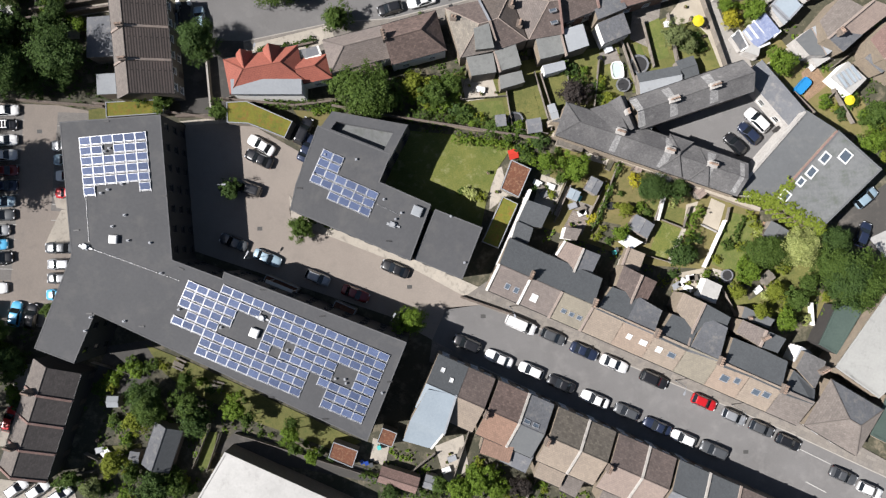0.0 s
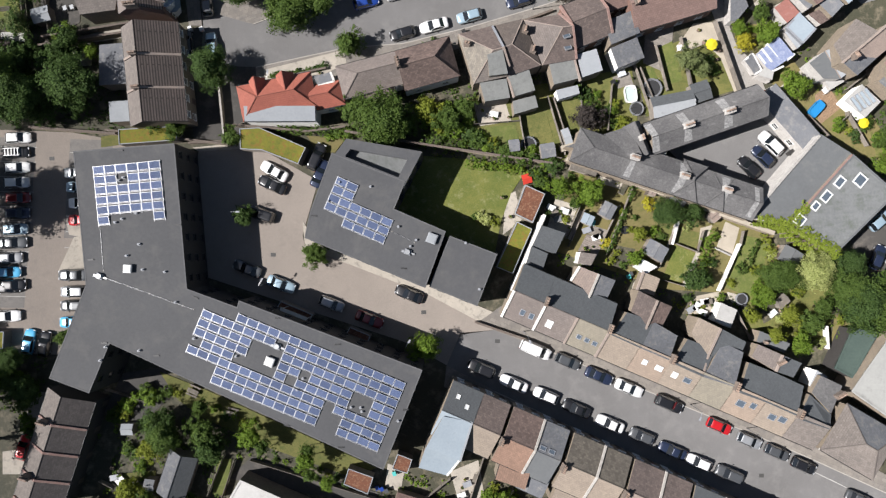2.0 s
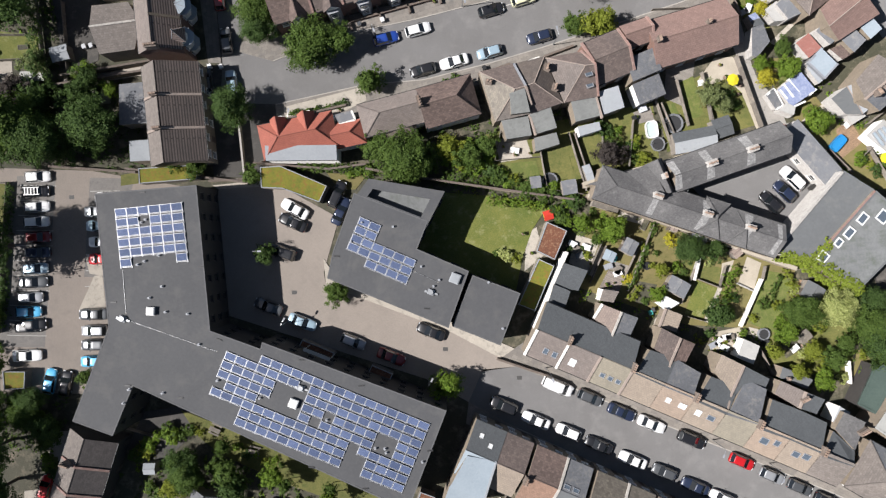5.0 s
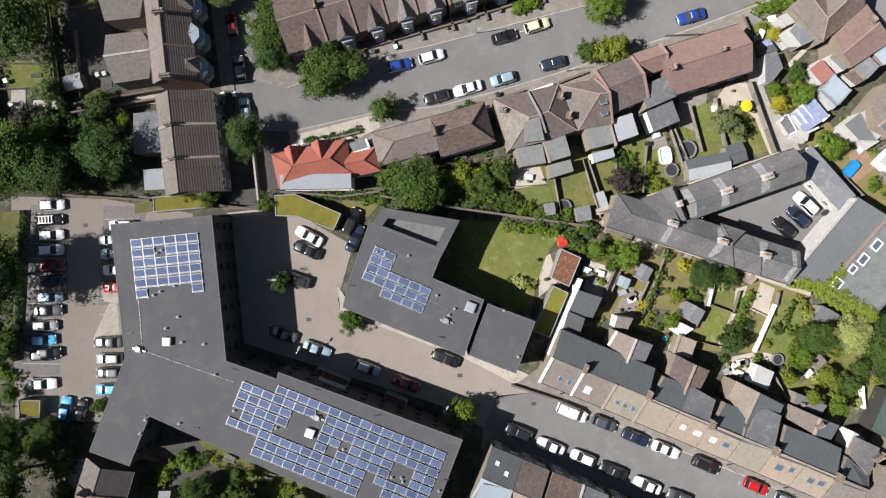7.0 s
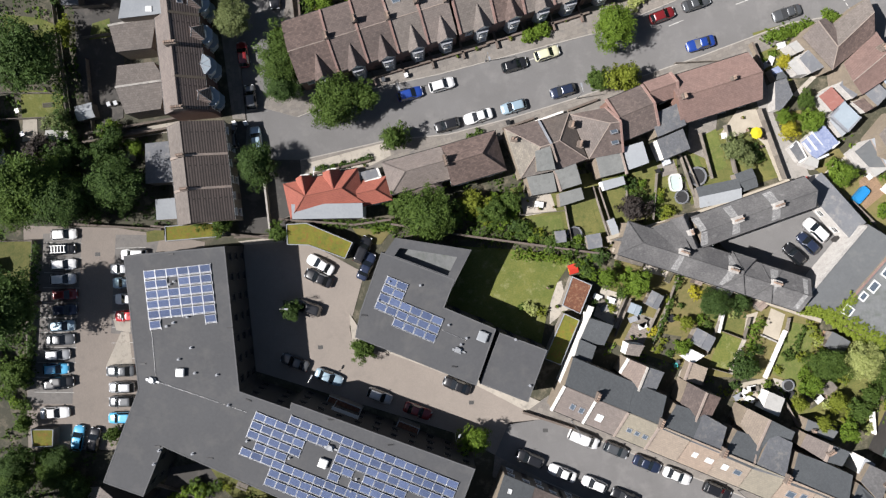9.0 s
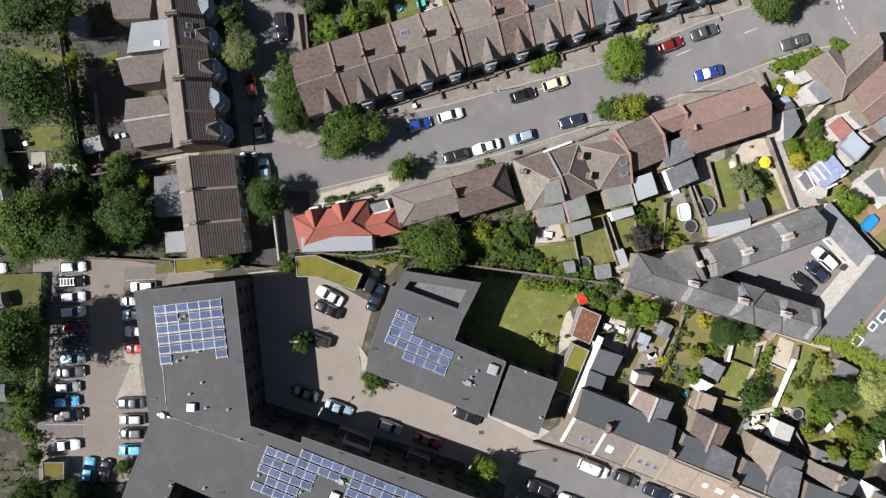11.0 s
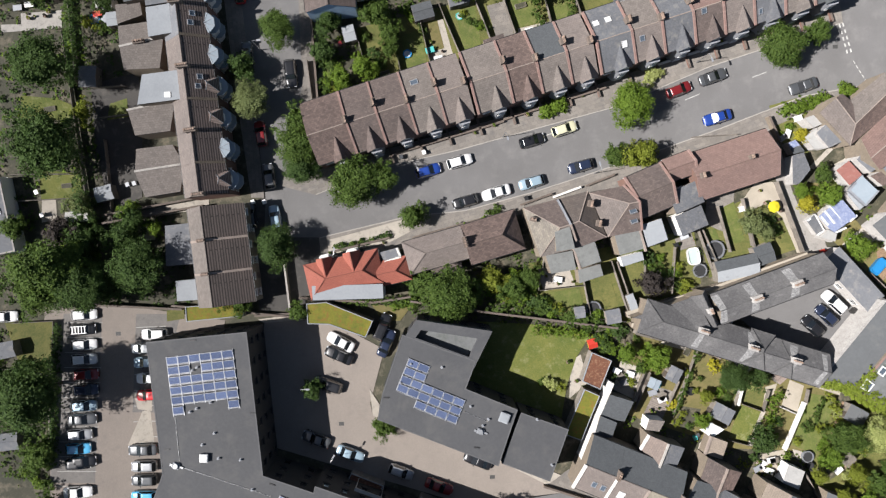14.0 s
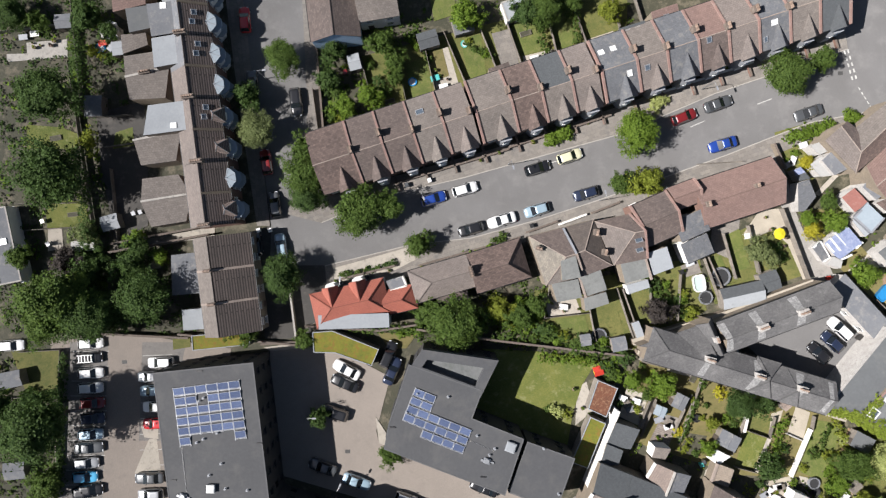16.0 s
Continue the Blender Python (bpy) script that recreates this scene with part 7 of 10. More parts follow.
roofed(brownx, [(GREYBROWN_TILE, [(-61.14, 66.88, 4.4), (-57.27, 68.15, 4.4), (-57.32, 69.89, 5.0), (-61.14, 69.67, 5.0)])])
roofed("faded red tiled rear extension", [(PINK_TILE, [(-62.38, 73.28, 4.6), (-57.31, 74.33, 4.6), (-57.08, 77.27, 5.6), (-62.16, 77.00, 5.6)])])
roofed(flatx, [(GREY_FELT, [(-54.95, 29.51, 4.4), (-50.41, 29.72, 4.4), (-50.35, 36.09, 4.4), (-54.90, 35.71, 4.4)])])
roofed(flatx, [(PALE_FELT, [(-53.68, 23.96, 3.6), (-50.16, 24.11, 3.6), (-50.30, 27.37, 3.6), (-53.83, 27.13, 3.6)])])
house((-81.93, 31.92), (-78.57, 32.51), (-78.36, 44.53), 3.6, 0, GREY_FELT, None, WHITE_WALL, "flat", milky=[(0.3, 0.55, 3.0, 1.0)], label="low grey flat-roofed building with a white roof light", name="outbuilding", category="outbuilding")
# buildings beyond the long terrace
house((-32.91, 79.92), (-31.88, 67.54), (-24.60, 68.69), 5.6, 2.6, BROWN_TILE, None, BLUE_WALL, label="gabled house with a pale blue flank wall")
house((-24.57, 70.46), (-18.50, 71.29), (-19.63, 78.72), 5.4, 2.2, GREYBROWN_TILE, None, WHITE_WALL, label="house with brown tiles and a white rear wall")
shed((-1.73, 70.52), (1.84, 71.64), (1.23, 74.65), 2.6, 0, PALE_FELT, WHITE_WALL, "flat", label="white garden room with a flat roof")
shed((-15.47, 66.66), (-12.43, 67.44), (-13.06, 69.76), label="dark felt-roofed garden shed", tile=DARK_SLATE)
shed((-9.90, 68.78), (-6.86, 69.56), (-7.49, 71.97), label="grey felt-roofed garden shed")
shed((-26.55, 63.74), (-24.77, 64.13), (-25.40, 66.36), label="pale roofed garden shed", tile=PALE_FELT)
wing((-4.51, 61.54), (-1.40, 62.50), (-1.97, 63.92), 3, 0.4, BROWN_TILE, label=brownx)
wing((15.31, 66.23), (19.23, 67.31), (18.41, 68.88), 5.5, 0.4, DARK_SLATE, label=slatex, lights=[(0.3, 0.5, 0.8, 0.8), (0.7, 0.5, 0.8, 0.8)])
wing((20.67, 67.66), (24.60, 68.83), (23.81, 71.44), 5, 0.8, PINK_TILE, label="faded red tiled rear extension", lights=[(0.5, 0.5, 0.8, 0.9)])
# cluster by the north-east corner
# Front wing: pinkish tile imitates the lit south-west slope, brown the shaded north-east one.
roofed("corner house with crossing slopes, sun and shade put into the tile colours", [(DUSTY_TILE, [(46.07, 50.02, 5.2), (50.64, 44.87, 5.2), (50.33, 47.83, 7.5), (47.65, 51.88, 7.1)]),
        (BROWN_TILE, [(49.61, 52.86, 5.2), (52.85, 50.17, 5.2), (50.33, 47.83, 7.5), (47.65, 51.88, 7.1)]),
        (GREYBROWN_TILE, [(50.80, 51.79, 5.2), (56.27, 55.95, 5.2), (55.89, 52.92, 7.5), (50.33, 47.83, 7.5)]),
        (RED_BROWN_TILE, [(50.64, 44.87, 5.2), (57.18, 50.04, 5.2), (55.89, 52.92, 7.5), (50.33, 47.83, 7.5)])], name="house", category="house", group="corner houses")
roofed("pale-roofed bay beside the corner house", [(WHITE_SHEET, [(44.84, 49.42, 3.2), (46.98, 50.41, 3.2), (48.18, 48.88, 3.2), (46.22, 48.06, 3.2)])], wall=PALE_STACK)
roofed(slatex, [(GREY_FELT, [(46.26, 47.10, 3.8), (48.14, 44.77, 3.8), (50.25, 45.73, 4.0), (48.04, 48.77, 4.0)])], wall=PALE_STACK)
roofed("stained white lean-to roof behind the corner house", [(WHITE_SHEET, [(44.98, 46.68, 2.6), (46.44, 44.78, 2.6), (48.47, 44.88, 2.8), (46.77, 47.93, 2.8)])], wall=PALE_STACK)
roofed("dark grey-roofed garage by the alley", [(SLATE, [(42.91, 43.81, 2.7), (42.89, 39.39, 2.7), (43.77, 39.35, 2.9), (45.60, 41.59, 2.9), (44.60, 44.27, 2.9)])], wall=PALE_STACK, name="garage", category="garage", group="garages")
roofed("blue-covered store by the alley", [(DARK_SLATE, [(42.95, 44.94, 2.1), (43.37, 44.13, 2.1), (45.11, 44.51, 2.2), (44.42, 45.42, 2.2)]),
        (BLUE_TARP, [(42.52, 45.84, 2.1), (42.95, 44.94, 2.1), (44.42, 45.42, 2.2), (43.64, 46.33, 2.2)])], wall=TIMBER, name="garden_shed", category="shed", group="garden sheds")
roofed(slatex, [(GREY_FELT, [(52.18, 42.77, 4.2), (54.32, 40.69, 4.2), (55.79, 42.01, 4.6), (53.48, 44.51, 4.6)])], wall=PALE_STACK)
roofed("low rear extension with faded red roofing", [(FADED_RED, [(49.61, 41.29, 3.0), (51.59, 38.94, 3.0), (53.41, 40.45, 3.3), (51.43, 42.71, 3.3)])], wall=PALE_STACK)
roofed("pale blue-grey flat roof with a metal rim", [(PALE_BLUE_FELT, [(51.18, 38.13, 3.4), (53.69, 35.68, 3.4), (55.65, 37.90, 3.6), (53.24, 40.34, 3.6)])], spines=[((51.29, 38.14, 3.2), (53.80, 35.68, 3.2), LEAD), ((51.29, 38.14, 3.2), (53.41, 40.36, 3.3), LEAD), ((53.80, 35.68, 3.2), (55.82, 37.91, 3.3), LEAD)], wall=PALE_STACK)
roofed("roof covered with pale blue plastic sheeting", [(BLUE_TARP, [(47.06, 34.21, 2.3), (49.21, 31.50, 2.3), (52.82, 34.03, 2.6), (50.42, 37.01, 2.6)])], spines=[((47.86, 35.08, 2.2), (49.41, 33.00, 2.2), WHITE_PAINT), ((48.65, 35.85, 2.2), (50.38, 33.85, 2.2), WHITE_PAINT), ((47.33, 34.21, 2.1), (48.45, 32.76, 2.1), WHITE_PAINT), ((51.84, 33.28, 2.3), (52.93, 34.22, 2.3), WHITE_PAINT), ((49.40, 31.49, 2.1), (51.26, 32.32, 2.2), WHITE_PAINT)], wall=PALE_STACK)
roofed("dark flat roof with white edges beside the alley", [(SLATE, [(45.51, 33.56, 1.5), (47.05, 31.30, 1.5), (47.94, 31.98, 1.7), (46.58, 34.50, 1.7)])], spines=[((45.60, 33.56, 1.3), (46.73, 34.50, 1.4), WHITE_PAINT), ((47.15, 31.30, 1.3), (48.09, 31.98, 1.4), WHITE_PAINT), ((46.73, 34.50, 1.4), (48.09, 31.98, 1.4), WHITE_PAINT)], wall=PALE_STACK)
roofed("narrow white-sheeted lean-to behind a yard", [(WHITE_SHEET, [(47.25, 31.21, 1.3), (49.54, 30.07, 1.3), (49.58, 30.51, 1.4), (48.45, 31.70, 1.4)])], wall=PALE_STACK)
roofed("pale boarded terrace roof behind a house", [(PALE_FELT, [(51.42, 37.55, 2.6), (53.32, 35.02, 2.6), (53.98, 35.61, 2.7), (51.73, 38.07, 2.7)])], wall=PALE_STACK)
patch("patio", [(50.73, 42.43), (56.24, 45.34), (59.17, 42.54), (57.30, 39.89), (55.24, 41.03), (53.02, 43.27), (51.35, 41.69)], PALE_PATH, 0.05, "pale paved back yards behind corner houses", "patio")
patch("patio", [(46.83, 42.18), (47.55, 41.80), (50.79, 44.96), (49.98, 45.16)], PALE_PATH, 0.05, "narrow pale side passage behind the corner house", "patio")
patch("lawn", [(47.90, 37.72), (50.68, 40.08), (52.19, 38.50), (48.30, 35.26)], LUSH, 0.04, "small green lawn among shrubs", "lawn")
roofed("house with faded red tiles and a pale stained slope", [(PINK_TILE, [(52.34, 45.90, 5.2), (57.42, 50.65, 5.2), (58.23, 47.14, 7.3), (52.65, 42.66, 7.3)]),
        (PINK_TILE, [(55.13, 41.02, 5.2), (61.42, 45.06, 5.2), (58.23, 47.14, 7.3), (52.65, 42.66, 7.3)])], chimneys=[(57.08, 47.65, 6.6, 0.6, 1.0, 1.4, 3, 40)], name="house", category="house", group="corner houses")
roofed(flatx, [(GREY_FELT, [(55.83, 41.53, 4.4), (57.90, 39.41, 4.4), (59.64, 41.25, 4.6), (57.57, 43.28, 4.6)])])
roofed(flatx, [(PALE_BLUE_FELT, [(58.73, 43.39, 4.4), (60.45, 41.45, 4.4), (62.10, 42.94, 4.6), (60.21, 45.14, 4.6)])])
roofed("low red-roofed rear extension", [(RED_BROWN_TILE, [(54.90, 40.26, 3.0), (56.82, 38.64, 3.0), (58.52, 39.61, 3.3), (57.22, 41.21, 3.3)])], wall=PALE_STACK)
roofed("white flat-roofed rear extension", [(WHITE_SHEET, [(47.29, 30.91, 2.5), (49.41, 30.20, 2.5), (49.60, 31.38, 2.7), (48.27, 32.09, 2.7)])], wall=PALE_STACK)
roofed("brown-roofed house beyond the gardens", [(GREYBROWN_TILE, [(57.65, 34.89, 5.2), (61.12, 38.87, 5.2), (63.48, 36.33, 7.2), (58.03, 31.74, 7.2)]),
        (ROSE_TILE, [(64.15, 32.81, 5.2), (69.34, 36.88, 5.2), (64.76, 37.53, 7.2), (63.48, 36.33, 7.2), (59.22, 32.76, 7.2)]),
        (SLATE, [(61.29, 30.21, 5.2), (64.23, 32.81, 5.2), (59.22, 32.76, 7.2), (58.03, 31.74, 7.2)])], spines=[((58.03, 31.74, 7.2), (64.76, 37.36, 7.2), PINK_COPING)], chimneys=[(59.66, 32.62, 6.8, 0.9, 0.9, 1.5, 4, 40)], name="house", category="house", group="corner houses")
roofed("dark felt-roofed rear wing with a pale strip", [(MID_FELT, [(54.83, 32.54, 3.4), (57.02, 30.11, 3.4), (59.44, 30.01, 3.8), (57.06, 34.31, 3.8)]),
        (PALE_FELT, [(59.44, 30.01, 3.8), (60.54, 30.88, 3.8), (58.02, 34.70, 3.8), (57.06, 34.31, 3.8)])], wall=PALE_STACK)
roofed("white boarded lean-to below a rear wing", [(WHITE_SHEET, [(57.86, 30.52, 1.6), (59.01, 28.74, 1.6), (61.05, 30.02, 1.8), (60.52, 30.82, 1.8)])], wall=PALE_STACK)
roofed("white conservatory with glazed bars", [(WHITE_SHEET, [(60.57, 26.82, 2.7), (63.82, 24.15, 2.7), (66.15, 26.58, 2.9), (63.21, 29.32, 2.9)])], wall=WHITE_WALL, panes=[(62.31, 26.24, 2.95, 0.62, 2.6, 0, 36, PALE_BLUE_FELT), (63.02, 26.68, 2.95, 0.62, 2.6, 0, 36, PALE_BLUE_FELT), (63.73, 27.11, 2.95, 0.62, 2.6, 0, 36, PALE_BLUE_FELT), (64.43, 27.55, 2.95, 0.62, 2.6, 0, 36, PALE_BLUE_FELT)])
roofed("house with faded red tiles", [(PINK_TILE, [(65.44, 32.12, 5.2), (68.47, 35.15, 5.2), (70.29, 32.42, 7.2), (66.46, 28.59, 7.2)]),
        (PINK_TILE, [(70.64, 26.06, 5.2), (74.10, 29.95, 5.2), (70.29, 32.42, 7.2), (66.46, 28.59, 7.2)])], name="house", category="house", group="corner houses")
roofed(slatex, [(SLATE, [(65.24, 29.56, 4.0), (67.86, 27.20, 4.0), (70.19, 29.00, 4.5), (67.58, 31.44, 4.5)])])
patch("patio", [(51.79, 29.62), (58.28, 34.84), (62.70, 30.17), (57.26, 30.35), (53.56, 27.74)], PALE_PATH, 0.05, "pale paved yard beside a garden", "patio")
flat_block([(58.15, -14.78), (60.95, -8.66), (65.24, -8.92), (60.95, -16.35)], 4.0, "workshop", "dark green felt-roofed workshop beside the warehouse", DARK_BRICK, surface("green_felt", (0.07, 0.1, 0.085), (0.05, 0.075, 0.065), grain=3, patch=0.3), win=False)
flat_block([(66.11, -28.77), (68.74, -22.65), (74.86, -24.40), (71.36, -31.39)], 4.0, "workshop", "green felt-roofed workshop beside the warehouse", STOCK_BRICK, bpy.data.materials["green_felt"], win=False)
# left edge of the slate ranges, and gables on the long range
def slate_wedge(low_a, low_b, high, eave, top, label):
    """A three-cornered end of a range: one slope from its eave up to the neighbouring ridge, over brick walls."""
    a, b, c = [Vector(p) for p in (low_a, low_b, high)]
    o = thing("stable_range", *a, 0, 0, label, "building", "slate ranges")
    b, c = b - a, c - a
    bm = bmesh.new()
    slab(bm, [(0, 0, eave), (b.x, b.y, eave), (c.x, c.y, top)] if b.x * c.y - b.y * c.x > 0 else [(b.x, b.y, eave), (0, 0, eave), (c.x, c.y, top)], 0.1)
    part("roof", finish(bm), OLD_SLATE, o)
    bm = bmesh.new()
    for p, q, zp, zq in (((0, 0), b, eave, eave), (b, c, eave, top), (c, (0, 0), top, eave)):
        face(bm, [(*p, -0.2), (*q, -0.2), (*q, zq - 0.1), (*p, zp - 0.1)])
    part("wall", finish(bm), STOCK_BRICK, o)


slate_wedge((16.51, 19.52), (26.14, 22.53), (27.77, 17.69), 5.8, 7.9, "three-cornered slate end of the long range")
for a, b, c in (((32.87, 12.19), (34.59, 17.25), (36.13, 11.07)), ((37.59, 10.56), (39.14, 15.02), (40.17, 9.70))):
    house(a, b, c, 6.3, 1.9, OLD_SLATE, None, STOCK_BRICK, windows=(0, 0), doors=(), hip=(2.4, 2.4), label="slate cross gable on the long range", group="slate ranges", name="stable_range", category="building")


def roof_window(at, z, w, h, turn, label="square roof window with a broad white frame"):
    o = thing("roof_window", *at, z, turn, label, "roof window", "workshop roof windows")
    bm = bmesh.new()
    t = 0.2
    for x0, x1, y0, y1 in ((-w / 2, w / 2, -h / 2, -h / 2 + t), (-w / 2, w / 2, h / 2 - t, h / 2), (-w / 2, -w / 2 + t, -h / 2 + t, h / 2 - t), (w / 2 - t, w / 2, -h / 2 + t, h / 2 - t)):
        box(bm, x0, y0, 0, x1, y1, 0.2)
    part("frame", bm, WHITE_PAINT, o)
    bm = bmesh.new()
    box(bm, -w / 2 + t, -h / 2 + t, 0.0, w / 2 - t, h / 2 - t, 0.12)
    part("pane", bm, SKYLIGHT_GLASS, o)


for p, w, h in (((61.16, 14.09), 1.7, 1.9), ((58.07, 13.83), 1.3, 1.8), ((56.01, 11.68), 1.3, 1.8), ((54.38, 10.22), 1.1, 1.4), ((51.97, 8.07), 1.5, 1.7)):
    roof_window(p, 6.03, w, h, -40)
garden_wall((44.69, 8.71), (55.30, 20.96), 5.6, 0.3, PALE_STACK, PALE_STACK, "workshop parapet with a white coping")
garden_wall((50.90, 8.00), (59.93, 17.97), 6.1, 0.2, STOCK_BRICK, RED_COPING, "low workshop parapet capped with red clay")
patch("patio", [(50.08, 24.95), (51.34, 25.85), (57.94, 21.97), (55.23, 18.89), (53.88, 20.43)], PALE_PATH, 0.03, "broken pale paving at the yard's edge", "patio")
garden_wall((52.72, 18.74), (56.13, 21.61), 1.0, 0.5, DARK_BRICK, DARK_BRICK, "low dark wall in the yard")
garden_wall((51.61, 22.77), (53.66, 20.18), 1.4, 1.2, PALE_STACK, PALE_STACK, "broken pale stone wall in the yard")
house((29.58, 18.48), (27.60, 23.30), (25.45, 22.44), 5.8, 2.2, OLD_SLATE, None, STOCK_BRICK, windows=(0, 0), doors=(), brick=PALE_STACK, label="steep slate cross wing with chimneys", group="slate ranges", name="stable_range", category="building", chimneys=[(0.5, 0.5, 0.8, 0.6, 3)])
# outbuildings, sheds and planted roofs
house((-46.91, -33.60), (-44.71, -27.07), (-40.92, -28.84), 3.0, 1.5, SLATE, DARK_SLATE, STOCK_BRICK, label="slim gabled outbuilding with grey slopes", name="outbuilding", category="outbuilding", windows=(2, 0))
def planted_roof(poly, high, soil, label, wall=TIMBER):
    return flat_block(poly, high, "planted_roof_shed", label, wall, soil, PALE_FELT, "shed", up=0.14, wide=0.12, win=False)


planted_roof([(-33.78, 22.93), (-30.69, 23.10), (-23.46, 19.93), (-24.69, 17.37), (-30.34, 19.58), (-33.69, 19.75)], 3.0, MOSS, "low bin store with a yellow-green planted roof")
planted_roof([(-52.82, 23.00), (-43.71, 23.45), (-43.71, 21.24), (-52.73, 20.62)], 2.6, MOSS, "low store with a yellow-green planted roof")
planted_roof([(10.69, 13.96), (13.78, 12.54), (11.84, 8.04), (9.01, 9.45)], 2.8, RUST_SEDUM, "garden store with a rust-red planted roof")
planted_roof([(9.36, 8.21), (11.75, 7.07), (8.66, 0.09), (6.09, 1.15)], 2.8, MOSS, "long store with a yellow planted roof")
planted_roof([(-9.47, -27.96), (-7.17, -28.84), (-7.96, -31.06), (-10.35, -30.26)], 2.6, RUST_SEDUM, "small store with a rust-red planted roof")
planted_roof([(-17.17, -30.17), (-13.27, -31.59), (-14.16, -34.24), (-17.96, -32.65)], 2.6, RUST_SEDUM, "small store with a rust-red planted roof")
planted_roof([(-27.64, -3.96), (-22.64, -6.10), (-23.65, -8.29), (-28.74, -6.07)], 2.6, RUST_SEDUM, "shaded cycle store with a rust-red planted roof")
planted_roof([(-16.83, -8.07), (-13.58, -9.47), (-14.51, -11.58), (-17.85, -10.09)], 2.6, RUST_SEDUM, "shaded bin store with a rust-red planted roof")
planted_roof([(-74.62, -8.46), (-71.08, -8.53), (-71.23, -11.20), (-74.42, -11.31)], 2.2, MOSS, "small shed with a mossy green roof")
shed((-65.21, 70.14), (-62.73, 70.24), (-62.85, 71.83), 2.4, 0.3, WHITE_SHEET, WHITE_WALL, label="white plastic gazebo over a back yard")
shed((-63.55, 67.27), (-61.96, 67.39), (-62.24, 69.34), 2.4, 0.2, PALE_FELT, TIMBER, label="pale sheet-roofed lean-to in a back yard")
for a, b, c, t, l in (((9.96, 19.47), (8.36, 19.30), (8.54, 20.99), GREY_FELT, "grey-roofed garden shed"),
                      ((15.62, 18.55), (13.41, 18.20), (13.67, 20.33), GREY_FELT, "grey-roofed garden shed"), ((40.24, 27.56), (37.58, 26.68), (36.87, 29.51), DARK_SLATE, "dark felt-roofed garden shed"),
                      ((18.32, 20.36), (17.25, 20.01), (16.36, 22.50), PALE_FELT, "narrow pale-roofed shed"), ((21.84, 15.36), (17.84, 16.51), (18.47, 17.84), TIMBER, "weathered lean-to shed against the range"),
                      
                      ((-66.18, 39.77), (-63.58, 40.39), (-64.03, 42.54), PALE_FELT, "pale felt-roofed garden shed"), ((-71.18, 36.73), (-67.62, 36.97), (-67.83, 38.49), WHITE_SHEET, "white-roofed garden shed"),
                      ((-72.49, 71.84), (-70.01, 71.94), (-70.11, 73.97), GREY_FELT, "grey-roofed garden shed"), ((-83.23, 1.10), (-79.93, 1.35), (-80.28, 3.86), GREY_FELT, "grey-roofed garden shed"), ((-83.27, 15.44), (-79.87, 16.04), (-79.95, 18.45), GREY_FELT, "grey-roofed garden shed"),
                      ((-68.42, 58.01), (-65.76, 57.93), (-65.64, 61.02), GREY_FELT, "grey-roofed garden shed"), ((-47.85, -33.65), (-49.36, -33.47), (-49.18, -31.87), GREY_FELT, "grey-roofed garden shed"), ((-51.04, -24.81), (-52.82, -24.81), (-52.82, -23.21), PALE_FELT, "small pale-roofed shed")):
    shed(a, b, c, 2.1, 0.35, t, label=l)

house((37.58, 25.61), (31.02, 24.37), (30.13, 27.39), 2.3, 0.6, PALE_FELT, DARK_SLATE, TIMBER, windows=(0, 0), gutters=False, over=0.1, label="long garden workshop with a pale corrugated slope", name="garden_shed", category="shed", group="garden sheds")
wing((31.74, 17.60), (29.14, 18.30), (29.57, 19.86), 5, 0, WHITE_SHEET, "flat", label="small white flat roof between the slate ranges", windows=(0, 0))
garden_wall((17.22, 18.02), (49.80, 6.21), 2.2, 0.55, STOCK_BRICK, GRAVEL, "old boundary wall with a broad sandy top")
for a, b in (((16.49, 19.62), (30.41, 23.27)), ((30.41, 23.27), (45.24, 28.14))):
    garden_wall(a, b, 2.2, 0.9, STOCK_BRICK, GRAVEL, "old boundary wall with a broad sandy top")


